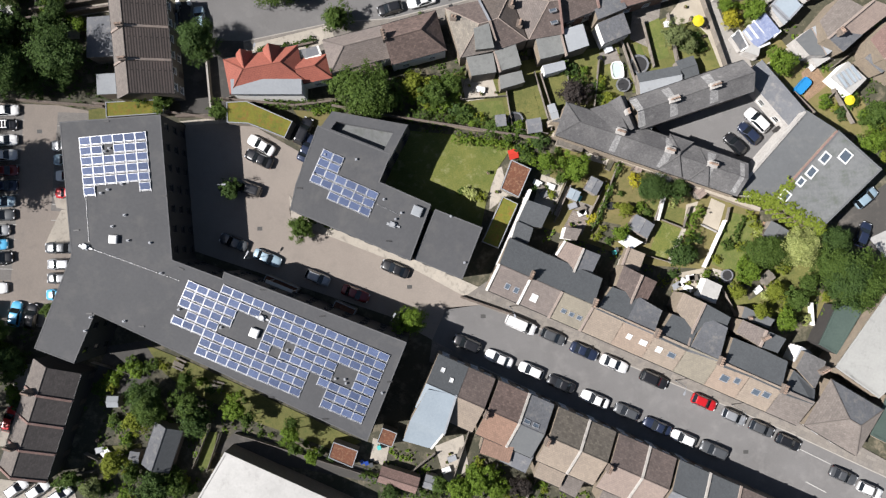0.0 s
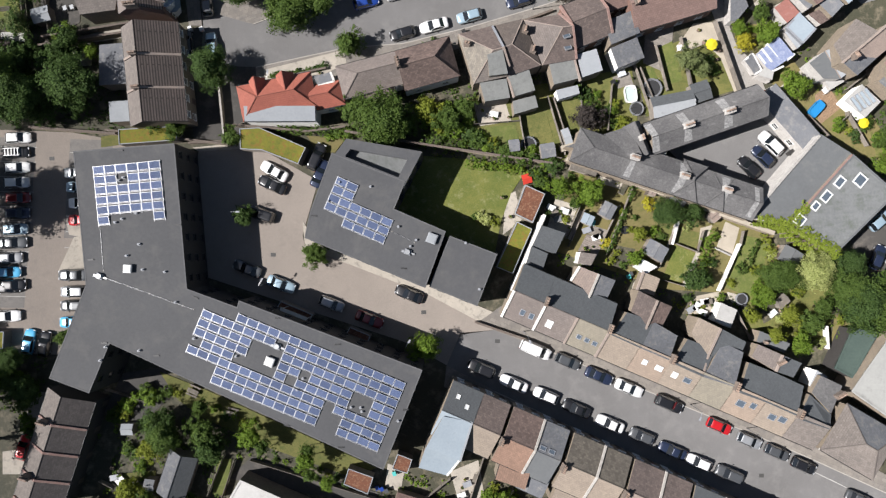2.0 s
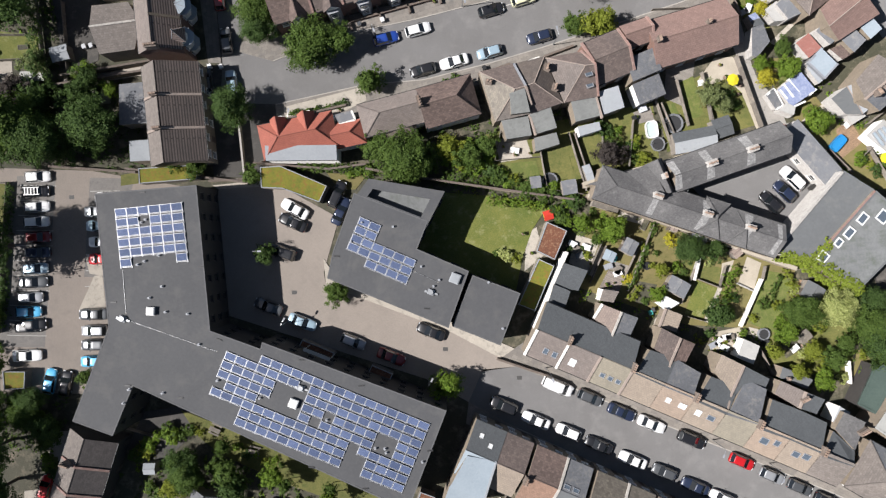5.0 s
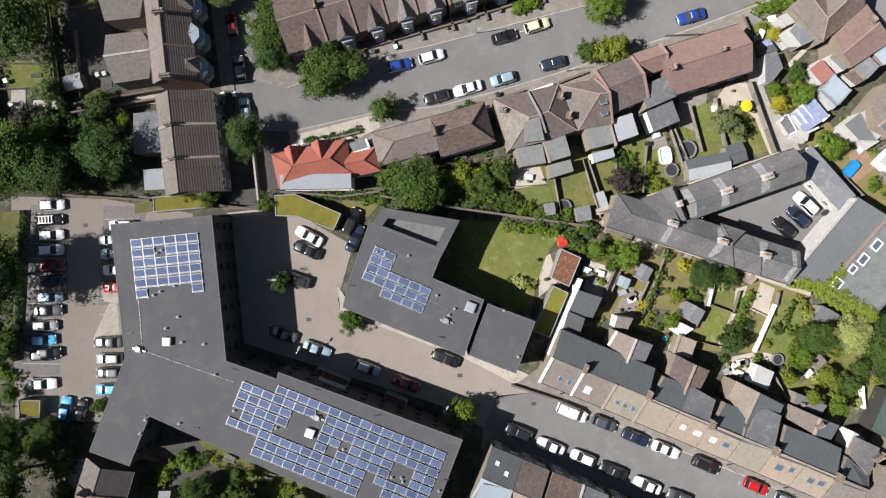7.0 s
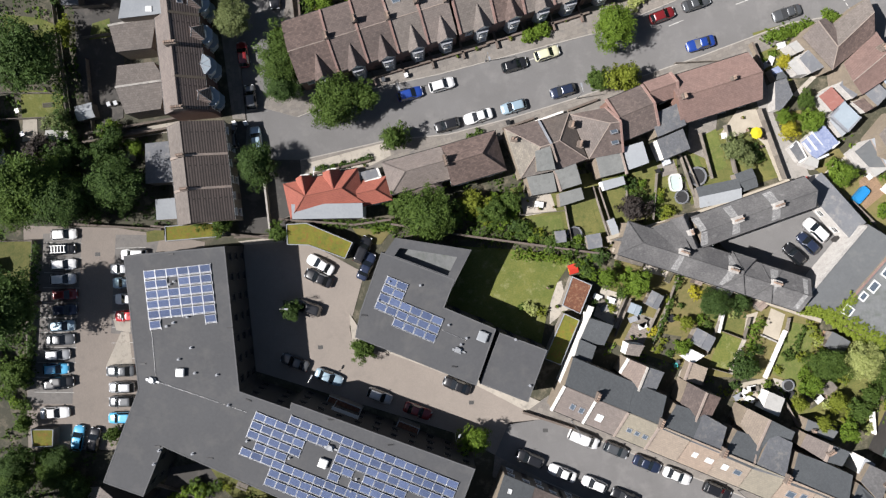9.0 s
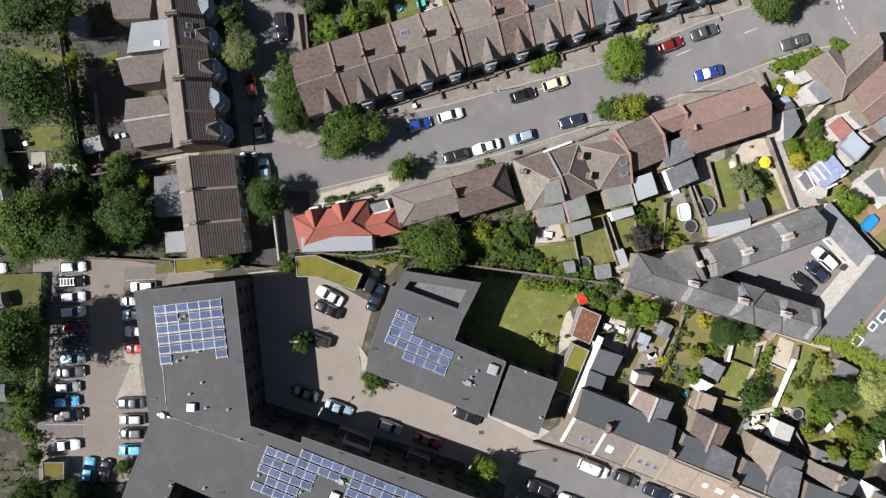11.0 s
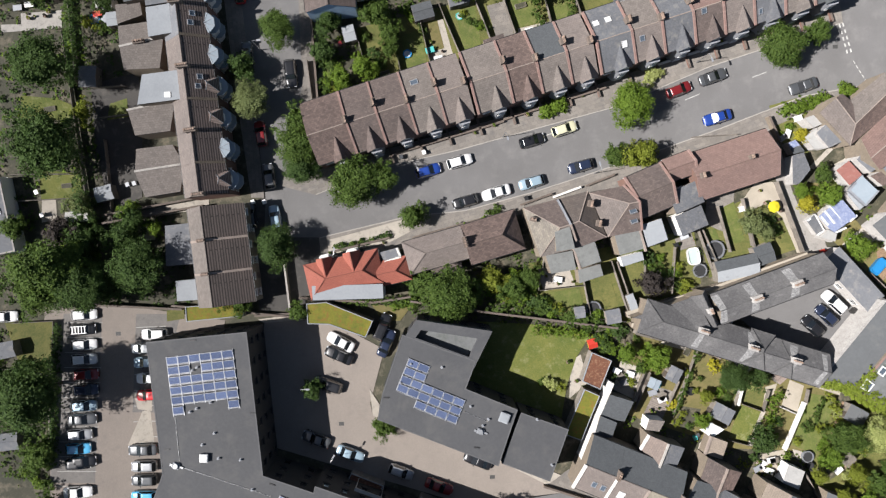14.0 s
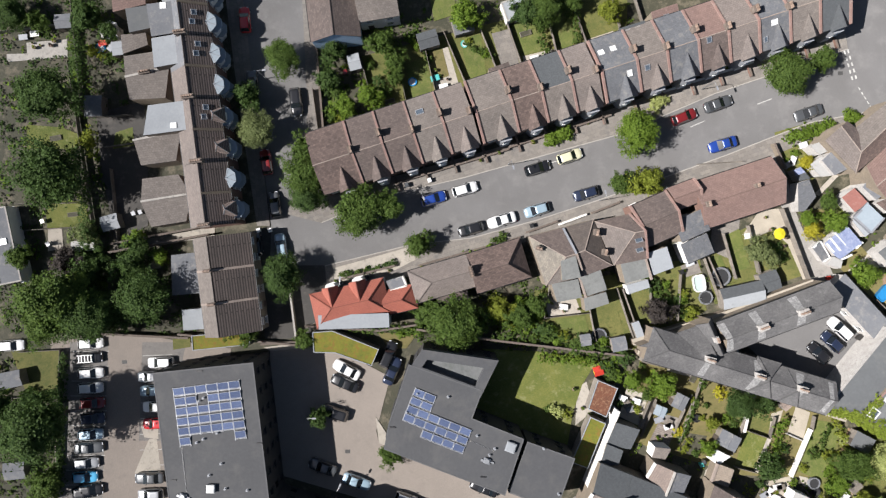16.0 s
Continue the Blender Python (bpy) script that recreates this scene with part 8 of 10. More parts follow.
# ---- trees ----
broad = "broad-crowned green tree casting a dark shadow"
for at, r, leaf, kind, tall, lab in (
        ((-37.63, 32.00), 3.6, LEAF_DARK, "broad", 8, "dark green street tree beside the road"), ((-59.24, 29.75), 3.6, LEAF_DARK, "broad", 9, broad), ((-11.79, 23.67), 4.7, LEAF, "broad", 9, "large dark green garden tree behind the houses"), ((-15.70, 25.66), 2.4, LEAF, "small", 6, broad),
        ((-8.29, 23.46), 2.6, LEAF, "small", 6, broad), ((-22.22, 3.26), 2.0, LEAF, "small", 4.5, "small sparse tree in the paved courtyard"), ((-5.16, -11.11), 2.5, LEAF_BRIGHT, "small", 6, "bright green tree by the courtyard entrance"),
        ((-33.42, 9.35), 1.7, LEAF_DARK, "small", 4, "small shaded tree among the parked cars"), ((20.64, 24.34), 2.4, LEAF_PURPLE, "small", 5, "purple-leaved garden tree"),
        ((62.09, -4.68), 4.4, LEAF_DARK, "broad", 9, "large dark green garden tree"),
        ((66.11, -5.60), 2.6, LEAF_DARK, "small", 6, broad), 
        
        ((-46.60, -22.90), 3.1, LEAF_DARK, "broad", 6.5, "dark green tree behind the apartment block"), ((-45.65, -24.40), 3.0, LEAF, "broad", 7, broad), ((-39.70, -23.96), 2.2, LEAF, "small", 6, broad), ((-38.39, -26.58), 2.8, LEAF_DARK, "small", 6, broad), ((-47.97, -26.81), 2.0, LEAF_LIGHT, "small", 4.5, "yellow-green garden tree"), ((-40.04, -20.37), 1.4, LEAF, "small", 5, broad),
        ((-32.27, -24.75), 1.9, LEAF_BRIGHT, "small", 6, "bright green tree beside the flats"), ((-30.34, -26.37), 1.3, LEAF, "small", 5, broad), ((-23.52, -28.60), 1.5, LEAF_BRIGHT, "small", 6, "bright green tree beside the flats"), ((-23.46, -27.07), 1.2, LEAF, "small", 5, broad), ((-20.37, -32.36), 1.2, LEAF_BRIGHT, "small", 4.5, broad), ((-23.10, -31.22), 1.2, LEAF, "small", 4, broad),
        ((-44.89, -37.39), 3.0, LEAF_DARK, "small", 6, broad), ((-41.80, -36.95), 2.4, LEAF, "small", 5, broad), ((-51.50, -33.60), 2.1, LEAF_LIGHT, "small", 4.5, "yellow-green garden tree"), ((-55.03, -37.83), 1.9, LEAF_GREY, "small", 4, "pale green garden tree"), ((-58.56, -35.89), 1.5, LEAF, "small", 4, broad), ((-48.85, -35.19), 1.7, LEAF, "small", 4, broad),
        ((-47.53, 24.07), 1.7, LEAF, "small", 4.5, broad), ((-44.00, 23.19), 2.0, LEAF, "small", 4.5, broad), ((-35.19, 21.69), 1.6, LEAF, "small", 4, broad), ((6.00, -36.07), 2.6, LEAF_BRIGHT, "small", 5, "leafy garden tree behind the terrace"), ((2.73, -37.83), 2.4, LEAF_BRIGHT, "small", 5, "leafy garden tree behind the terrace"), ((12.43, -37.39), 1.8, LEAF_PURPLE, "small", 4, "red-leaved garden tree"),
        ((8.47, -37.83), 1.8, LEAF_BRIGHT, "small", 4, broad), ((-0.35, -36.95), 1.6, LEAF, "small", 4, broad), ((-8.29, -38.27), 1.6, LEAF_DARK, "small", 3.5, broad), ((52.99, 29.38), 2.4, LEAF_BRIGHT, "small", 5, "rounded garden tree beside the alley"), ((44.23, 38.27), 1.3, LEAF_BRIGHT, "small", 4, "bright green tree by the alley"), ((45.22, 36.32), 1.5, LEAF_GOLD, "small", 3.5, "golden small tree by the alley"), ((48.64, 37.52), 1.8, LEAF_BRIGHT, "small", 4.5, broad), ((47.75, 40.90), 1.6, LEAF, "small", 4, broad), ((44.73, 47.04), 1.2, LEAF_GOLD, "small", 3, "golden small tree in a front garden"), ((38.63, 31.84), 1.3, LEAF_GREY, "small", 4, broad), ((36.24, 33.42), 2.0, LEAF_GREY, "small", 5, broad),
        ((67.55, 36.24), 1.6, LEAF, "small", 4, broad), ((67.99, 21.25), 2.2, LEAF, "small", 5, broad), ((67.11, 16.84), 2.0, LEAF_BRIGHT, "small", 5, broad), ((1.41, 26.10), 1.8, LEAF, "small", 4.5, broad), ((-4.32, 25.66), 2.3, LEAF_LIGHT, "small", 5, "yellow-green garden tree"), ((-1.41, 24.34), 2.2, LEAF, "small", 5, broad),
        ((-36.74, 65.85), 3.2, LEAF, "broad", 7, "rounded street tree on the pavement"), ((-41.26, 54.52), 3.2, LEAF_GREY, "broad", 7.5, "pale rounded street tree by the parked cars"), ((-42.46, 59.76), 2.5, LEAF_DARK, "small", 6, "dark street tree between houses"), ((-33.46, 47.17), 3.9, LEAF, "broad", 8.5, "tall green street tree at the corner"), ((-33.75, 51.37), 2.5, LEAF, "small", 7, broad), ((-33.57, 43.91), 3.0, LEAF_DARK, "broad", 7.5, "dark green street tree by the corner"), ((-25.75, 41.52), 4.7, LEAF, "broad", 8.5, "wide green street tree at the corner"),
        ((-20.88, 42.17), 2.2, LEAF, "small", 7, broad), ((-16.62, 36.21), 2.3, LEAF, "small", 5, "small sparse street tree"), ((17.80, 52.62), 3.8, LEAF_BRIGHT, "broad", 7.5, "bright green street tree on the pavement"), ((18.97, 44.69), 2.8, LEAF_LIGHT, "small", 6, "yellow-green street tree before the houses"), ((15.26, 44.62), 1.9, LEAF, "small", 4.5, broad),
        ((41.28, 60.52), 4.1, LEAF, "broad", 7.5, "wide green street tree before the terrace"), ((47.11, 62.96), 2.0, LEAF, "small", 5, broad), ((52.26, 53.89), 1.6, LEAF_BRIGHT, "small", 3, broad),
        ((-70.84, 60.06), 4.7, LEAF_DARK, "broad", 14, "large dark garden tree"), ((-70.91, 47.87), 5.8, LEAF_DARK, "broad", 14, "large dark garden tree"), ((-71.22, 28.95), 6.2, LEAF, "broad", 14, "very large dark garden tree by the car park"), ((-65.38, 26.81), 3.9, LEAF_DARK, "broad", 12, "dark garden tree by the car park"), ((-58.66, 29.98), 4.5, LEAF_DARK, "broad", 11, "dark garden tree beside the car park"),
        ((-73.87, 11.18), 6.0, LEAF_DARK, "broad", 16, "dark tree overhanging the car park"), ((-80.11, 13.88), 3.5, LEAF_DARK, "broad", 13, broad), ((-73.79, 12.99), 3.4, LEAF_DARK, "broad", 14, broad), ((-76.89, 0.07), 2.4, LEAF, "small", 5, broad), ((-68.74, 39.66), 2.2, LEAF_GREY, "small", 5, "pale grey-green garden tree"), ((-79.02, 36.20), 2.0, LEAF, "small", 5, broad), ((-71.08, 35.09), 2.9, LEAF_PURPLE, "small", 6, "dark purple garden tree"),
        ((-76.02, -16.32), 3.2, LEAF, "broad", 7, broad), ((-70.64, -14.70), 2.6, LEAF, "broad", 6, broad), ((-75.95, -13.26), 3.0, LEAF_DARK, "broad", 7, broad), ((-67.80, -17.68), 2.4, LEAF, "small", 5, broad), ((-75.81, 0.75), 2.5, LEAF, "small", 6, broad), ((-75.49, -7.37), 1.6, LEAF, "small", 4, broad), ((-61.88, -9.65), 1.4, LEAF, "small", 3, broad),
        # The first two, 15 m tall, are added out of view to cast shade eastward.
        ((-74.41, -19.61), 5.5, LEAF_DARK, "broad", 15, "tall dark tree beyond the car park"), ((-73.64, -25.93), 5.5, LEAF_DARK, "broad", 15, "tall dark tree beyond the forecourt"), ((-69.21, -12.83), 2.4, LEAF_DARK, "broad", 6, broad), ((-67.25, -17.40), 2.6, LEAF_DARK, "small", 6, broad),
        ((-21.41, 67.53), 2.4, LEAF, "small", 6, broad), ((-19.38, 64.65), 1.9, LEAF, "small", 5, broad), ((-23.53, 59.34), 2.0, LEAF_BRIGHT, "small", 5, "bright green garden tree"), ((-27.54, 57.89), 2.0, LEAF_BRIGHT, "small", 5, broad), ((-19.63, 62.47), 1.6, LEAF, "small", 4, broad), ((-8.19, 71.46), 2.7, LEAF_BRIGHT, "small", 6, broad), ((3.61, 71.95), 3.2, LEAF, "broad", 7, broad),
        ((0.98, 71.60), 2.3, LEAF_DARK, "small", 6, broad), ((8.19, 73.42), 2.3, LEAF, "small", 5, broad), ((14.12, 71.48), 1.9, LEAF_LIGHT, "small", 5, broad), ((-29.00, 66.72), 2.2, LEAF_DARK, "small", 5, broad), ((-30.03, 62.36), 2.0, LEAF_DARK, "small", 5, broad), ((-66.59, 73.18), 2.6, LEAF_DARK, "small", 6, broad), ((-64.04, 70.91), 1.6, LEAF_DARK, "small", 4, broad),
        ((-67.76, 53.90), 1.4, LEAF_LIGHT, "small", 4.5, broad), ((-78.73, 74.15), 3.0, LEAF_DARK, "broad", 6, broad), ((-75.38, 73.03), 2.0, LEAF, "small", 4, broad), ((-61.26, 38.27), 1.7, LEAF_BRIGHT, "small", 3, "clipped bright green garden tree"), ((-57.36, 35.48), 1.3, LEAF_BRIGHT, "small", 3.5, broad)):
    tree(at, r, leaf, kind, tall, lab if len(lab.split()) > 3 else lab + " with a leafy crown", "trees")

# ---- hedges and shrubs ----
rng = random.Random(5)
tones = (LEAF, LEAF, LEAF_BRIGHT, LEAF_BRIGHT, LEAF_LIGHT, LEAF_DARK)


def shrub_row(a, b, n, r, leaves=tones, wide=0.5, tall=None):
    a, b = Vector(a), Vector(b)
    for i in range(n):
        p = a + (b - a) * ((i + 0.5) / n) + Vector((rng.uniform(-wide, wide), rng.uniform(-wide, wide)))
        k = r * rng.uniform(0.7, 1.25)
        shrub(p, k, rng.choice(leaves), tall)


shrub_row((1.45, 21.79), (16.36, 17.27), 16, 1.2, wide=1.0)
hedge((-5.33, 21.33), (1.45, 20.43), 2.9, 2.0, LEAF)
shrub_row((-4.88, 24.50), (2.35, 24.50), 8, 1.3, wide=1.6)
hedge((1.45, 17.72), (10.94, 16.54), 2.0, 2.0, LEAF_BRIGHT)
shrub_row((11.84, 16.18), (14.55, 13.65), 5, 1.1)
def ivy(a, b, wide, top, seed, label):
    """A thick mat of climbing leaves from the ground up over a wall's edge and onto the roof."""
    a, b = Vector(a), Vector(b)
    d = b - a
    o = thing("ivy", *a, 0, math.degrees(math.atan2(d.y, d.x)), label, "ivy", "wall climbers")
    r = np.random.default_rng(seed)
    n = int(d.length / 0.25)
    clouds = []
    for i in range(n):
        x, k = (i + 0.5) * d.length / n, r.uniform(0.6, 1.15)
        clouds.append(leaf_cloud(seed + i % 7, 16, 46, 0.062, (0.7, wide * 0.5 * k, 0.16), 0.22, 0.0) + np.array((x, r.uniform(-0.3, 0.3), top)))
        for z in (0.8, 2.4, 4.0):
            if z < top - 0.8:
                clouds.append(leaf_cloud(seed + i % 5, 3, 14, 0.13, (0.6, 0.35, 0.8), 0.3) + np.array((x, -wide * 0.35, z)))
    foliage = new("foliage", cloud_mesh("foliage", np.concatenate(clouds)))
    foliage.data.materials[0] = LEAF_LIME
    foliage.parent = o
    for i in range(1, n, max(2, n // 4)):
        bm = bmesh.new()
        x = (i + 0.5) * d.length / n
        tube(bm, (x, -wide * 0.3, -0.1), (x + 0.3, -wide * 0.2, top), 0.05, 0.02, 5)
        part("stem", bm, BARK, o)


ivy((50.21, 7.65), (57.86, 2.84), 2.6, 6.15, 31, "bright green ivy climbing over the workshop's edge")
ivy((50.90, 7.82), (53.13, 10.23), 1.7, 6.1, 47, "yellow-green ivy creeping over the workshop roof")
ivy((46.15, 8.30), (51.16, 7.35), 1.6, 5.5, 53, "yellow-green ivy creeping over the workshop roof")
shrub_row((19.53, 29.92), (24.95, 23.59), 9, 1.0, wide=1.4)
shrub_row((24.95, 27.21), (26.30, 22.69), 4, 1.0, (LEAF_BRIGHT, LEAF_LIGHT))
shrub_row((36.70, 33.08), (41.67, 32.18), 6, 1.0, wide=1.2)
shrub_row((60.20, 24.95), (63.82, 20.43), 6, 0.9, wide=1.0)
shrub_row((65.63, 23.59), (70.15, 14.55), 10, 1.1, wide=1.5)
shrub_row((-55.50, -22.51), (-50.53, -19.80), 5, 1.1, wide=0.8)
shrub_row((-50.53, -17.99), (-44.66, -19.34), 6, 1.1, wide=0.8)
shrub_row((-52.79, -26.12), (-49.63, -31.55), 7, 1.0, wide=1.0)
shrub_row((-44.66, -26.58), (-42.85, -29.74), 4, 0.9)
shrub_row((-39.23, -20.88), (-31.10, -24.77), 6, 0.7, wide=0.5)
shrub_row((-29.74, -28.84), (-16.63, -33.17), 8, 0.7, wide=0.5)
shrub_row((-43.75, -34.26), (-39.23, -38.78), 6, 1.1, wide=1.0)
hedge((-13.02, -35.62), (-0.36, -39.68), 2.0, 2.0, LEAF)
shrub_row((4.16, -35.16), (13.65, -38.78), 10, 1.0, (LEAF_BRIGHT, LEAF_LIGHT, LEAF), 1.6)
shrub_row((15.46, -36.97), (15.91, -39.68), 3, 0.8)
hedge((-28.38, 23.14), (-17.54, 22.69), 1.8, 2.0, LEAF)
shrub_row((-20.25, 22.24), (-16.63, 22.69), 4, 1.0)
shrub_row((-69.06, -19.80), (-68.16, -25.22), 4, 0.9)
shrub_row((-60.93, -36.97), (-48.27, -39.23), 10, 1.0, wide=0.8)
hedge((-22.96, 5.51), (-16.63, 3.25), 1.0, 0.6, LEAF)
shrub_row((-30.93, 62.12), (-25.35, 53.82), 11, 1.0, wide=1.6)
shrub_row((-25.01, 63.73), (-19.81, 57.25), 9, 0.9, wide=1.4)
shrub_row((-17.59, 69.79), (-14.10, 66.08), 5, 0.9, wide=1.0)
shrub_row((-8.60, 68.60), (-4.18, 65.76), 6, 0.7, wide=0.6)
hedge((42.64, 50.73), (47.79, 52.63), 2.6, 2.0, LEAF_BRIGHT)
hedge((-68.10, 56.36), (-68.09, 51.75), 1.7, 2.6, LEAF_LIGHT, "pale green overgrown hedge between back gardens")
hedge((3.63, 70.01), (4.39, 65.49), 1.8, 2.0, LEAF)
hedge((9.12, 72.53), (9.41, 67.13), 1.5, 2.0, LEAF)
hedge((42.40, 51.19), (49.70, 53.39), 2.2, 2.0, LEAF_BRIGHT)
hedge((41.94, 50.75), (49.23, 52.77), 2.2, 2.0, LEAF_BRIGHT)
shrub_row((41.85, 47.59), (44.87, 48.24), 3, 0.6, (LEAF_BRIGHT, LEAF_LIGHT), 0.8)
hedge((4.15, 51.97), (7.81, 53.12), 2.4, 2.0, LEAF_BRIGHT)
shrub_row((4.25, 52.15), (7.71, 53.12), 7, 1.1, (LEAF_BRIGHT,), 0.25)
shrub_row((20.86, 57.30), (23.60, 58.11), 3, 1.1, (LEAF_PALE,), 0.3)
hedge((-9.72, 33.88), (-5.15, 35.09), 1.5, 2.0, LEAF_BRIGHT)
shrub_row((-5.12, 36.00), (-2.83, 36.83), 2, 0.9, (LEAF,), 0.1)
shrub_row((-4.14, 24.18), (3.90, 20.29), 9, 1.1, wide=1.0)
shrub_row((-70.91, 71.50), (-70.55, 64.29), 6, 0.8, (LEAF_BRIGHT, LEAF), wide=0.4)
shrub_row((-69.03, 68.74), (-63.70, 66.77), 5, 0.9, wide=0.6)
shrub_row((-84.49, 19.55), (-82.89, 14.05), 4, 1.0, wide=0.8)
shrub_row((-76.07, 2.90), (-79.91, -2.44), 6, 1.0, wide=1.0)
shrub_row((-74.85, 34.64), (-67.69, 32.60), 7, 1.1, wide=1.2)
shrub_row((-80.59, 14.88), (-75.20, 13.79), 5, 0.9, wide=0.5)
shrub_row((-80.62, -2.55), (-76.61, -4.43), 5, 0.9, wide=1.0)
shrub_row((-75.44, -12.60), (-65.65, -19.14), 12, 1.2, wide=1.6)
shrub_row((-81.17, 80.80), (-69.62, 76.84), 10, 1.3, wide=2.0)
shrub_row((47.07, 39.74), (51.07, 36.44), 4, 0.8, (LEAF_BRIGHT, LEAF), 0.6)
shrub_row((-29.73, 31.36), (-20.61, 33.24), 12, 0.55, (LEAF_DARK, LEAF), 0.3)
shrub((26.76, 19.07), 1.2, LEAF_DARK)
tree((-67.20, 26.71), 4.2, LEAF_DARK, "broad", 11, "dark garden tree overhanging the car park wall", "trees")
tree((-73.56, 26.05), 3.6, LEAF, "broad", 10, "green garden tree overhanging the car park wall", "trees")
for at, r in (((-61.83, 34.44), 3), ((-68.16, 34.44), 3), ((-65.45, 26.30), 3), ((-59.12, 27.21), 2.4), ((-60.02, 37.15), 2), ((-69.06, 29.92), 3)):
    tree(at, r, LEAF_DARK, "small", 6, "dark shaded garden tree", "trees")

# ---- fences and garden walls ----
for a, b in (((4.34, 31.28), (2.80, 23.77)), ((3.07, 23.77), (10.03, 24.32)), ((9.85, 26.30), (10.94, 19.80)), ((14.55, 28.11), (17.27, 18.89)), ((15.46, 27.93), (18.17, 19.53)), ((19.80, 29.92), (19.98, 23.59)), ((24.77, 29.92), (24.05, 22.69)), ((28.38, 33.08), (31.10, 24.95)), ((31.73, 36.25), (33.54, 29.02)), ((35.80, 37.15), (37.15, 29.92)),
             ((10.49, 19.25), (16.63, 18.35)), ((25.40, 17.72), (37.15, 14.10)), ((34.44, 14.55), (41.22, 10.49)),
             ((-37.42, -35.16), (-35.43, -29.29)), ((-32.90, -29.29), (-8.50, -36.97)), ((-55.68, -17.99), (-49.63, -19.80)), ((-56.86, -32.45), (-54.60, -33.54)), ((-58.21, -35.62), (-55.50, -35.34)), ((-39.68, -34.71), (-37.24, -28.84)), ((-7.14, -36.97), (-1.27, -32.45)), ((4.16, -28.84), (1.45, -36.97)), ((8.68, -34.26), (5.97, -39.68)), ((15.01, -36.07), (13.20, -39.86)),
             ((-31.10, 24.95), (-34.89, 23.77)), ((-70.52, 76.87), (-69.41, 58.85)), ((-82.43, 71.86), (-71.13, 72.85)), ((-71.35, 67.01), (-67.97, 37.13)), ((-65.24, 49.70), (-64.36, 37.02)), ((-68.09, 57.91), (-61.76, 58.15)), ((-66.01, 53.15), (-61.48, 53.64)), ((-80.34, 44.59), (-70.86, 44.46)), ((-79.15, 40.39), (-67.39, 40.73)),
             ((-80.81, 21.06), (-74.28, 21.21)), ((-74.28, 21.21), (-75.92, -2.57)), ((-84.72, 13.65), (-79.27, 13.93)), ((-74.78, 36.45), (-63.93, 36.55)), ((-32.77, 61.28), (-32.10, 54.49)), ((-24.95, 65.53), (-22.97, 57.36)), ((-19.50, 66.70), (-17.96, 58.55)), ((-14.94, 67.91), (-13.22, 59.75)), ((-11.73, 69.60), (-8.14, 60.48)), ((-5.86, 69.86), (-3.36, 63.03)),
             ((-1.76, 71.08), (0.71, 63.35)), ((4.61, 72.68), (6.19, 65.43)), ((9.12, 72.53), (11.18, 66.17)), ((14.64, 75.95), (16.25, 69.61)), ((18.24, 75.84), (19.88, 69.94)), ((35.68, 37.39), (37.70, 28.26)), ((29.20, 32.62), (32.60, 24.34)),
             ((55.68, 24.95), (59.30, 21.33)), ((62.01, 25.40), (65.17, 19.98)), ((62.01, 29.02), (69.24, 34.44)), ((60.66, 23.59), (64.72, 27.21)), ((43.93, -5.33), (46.64, -10.76))):
    fence(a, b)
fence((27.99, 47.41), (35.06, 47.63), 1.2)
fence((41.04, 39.89), (44.98, 28.68), 1.8, "dark weathered panel fence along the alley")
hedge((-73.31, 20.84), (-74.99, -1.93), 1.3, 3.2, LEAF_DARK, "dark hedge along the car park's edge")
hedge((-68.82, 72.38), (-68.93, 57.90), 1.8, 5.0, LEAF_DARK, "tall dark boundary hedge between back gardens")
hedge((-68.79, 53.02), (-67.51, 37.15), 2.0, 6.4, LEAF_DARK, "tall dark boundary hedge between back gardens")
for a, b, h, m in (((-35.16, 23.77), (-23.41, 22.69), 1.8, STOCK_BRICK), ((-23.41, 22.69), (-17.54, 23.41), 1.8, PALE_PATH), ((-17.54, 22.69), (-4.43, 20.43), 1.8, STOCK_BRICK), ((-4.43, 20.43), (16.36, 17.27), 1.8, STOCK_BRICK), ((-42.40, 21.06), (-34.71, 21.33), 1.2, STOCK_BRICK), ((-67.25, 23.59), (-53.69, 22.51), 1.8, STOCK_BRICK),
                   ((50.71, 6.42), (61.11, 2.62), 2.2, STOCK_BRICK), ((-65.74, 36.43), (-49.83, 38.81), 1.9, STOCK_BRICK), ((-65.24, 37.77), (-47.96, 40.47), 1.9, STOCK_BRICK), ((0.35, 37.45), (5.39, 39.10), 0.9, STOCK_BRICK), ((5.64, 38.55), (10.03, 40.03), 0.9, WHITE_WALL), ((10.85, 40.19), (15.43, 41.85), 0.9, STOCK_BRICK),
                   ((-29.74, 30.91), (-20.62, 32.88), 0.9, STOCK_BRICK), ((2.80, -7.59), (10.94, -10.40), 1.0, STOCK_BRICK), ((39.95, 50.27), (41.64, 46.3), 1.6, STOCK_BRICK), ((42.85, 51.17), (49.71, 53.66), 0.6, STOCK_BRICK), ((-17.00, 32.76), (-0.57, 36.76), 0.8, STOCK_BRICK), ((-20.18, 45.98), (-1.94, 50.81), 0.8, RED_BRICK),
                   ((-1.93, 51.08), (14.48, 55.70), 0.8, RED_BRICK), ((22.72, 59.04), (37.31, 63.35), 0.8, WHITE_WALL), ((-32.27, 75.65), (-31.20, 54.46), 1.8, STOCK_BRICK), ((-55.37, 23.13), (-35.53, 20.67), 1.6, STOCK_BRICK)):
    garden_wall(a, b, h, brick=m, cap=OLD_BRICK if m is not WHITE_WALL else WHITE_WALL)
garden_wall((-37.50, 30.60), (-36.70, 21.90), 1.5, 0.2, STOCK_BRICK, COPING, "slim driveway wall with a pale coping")
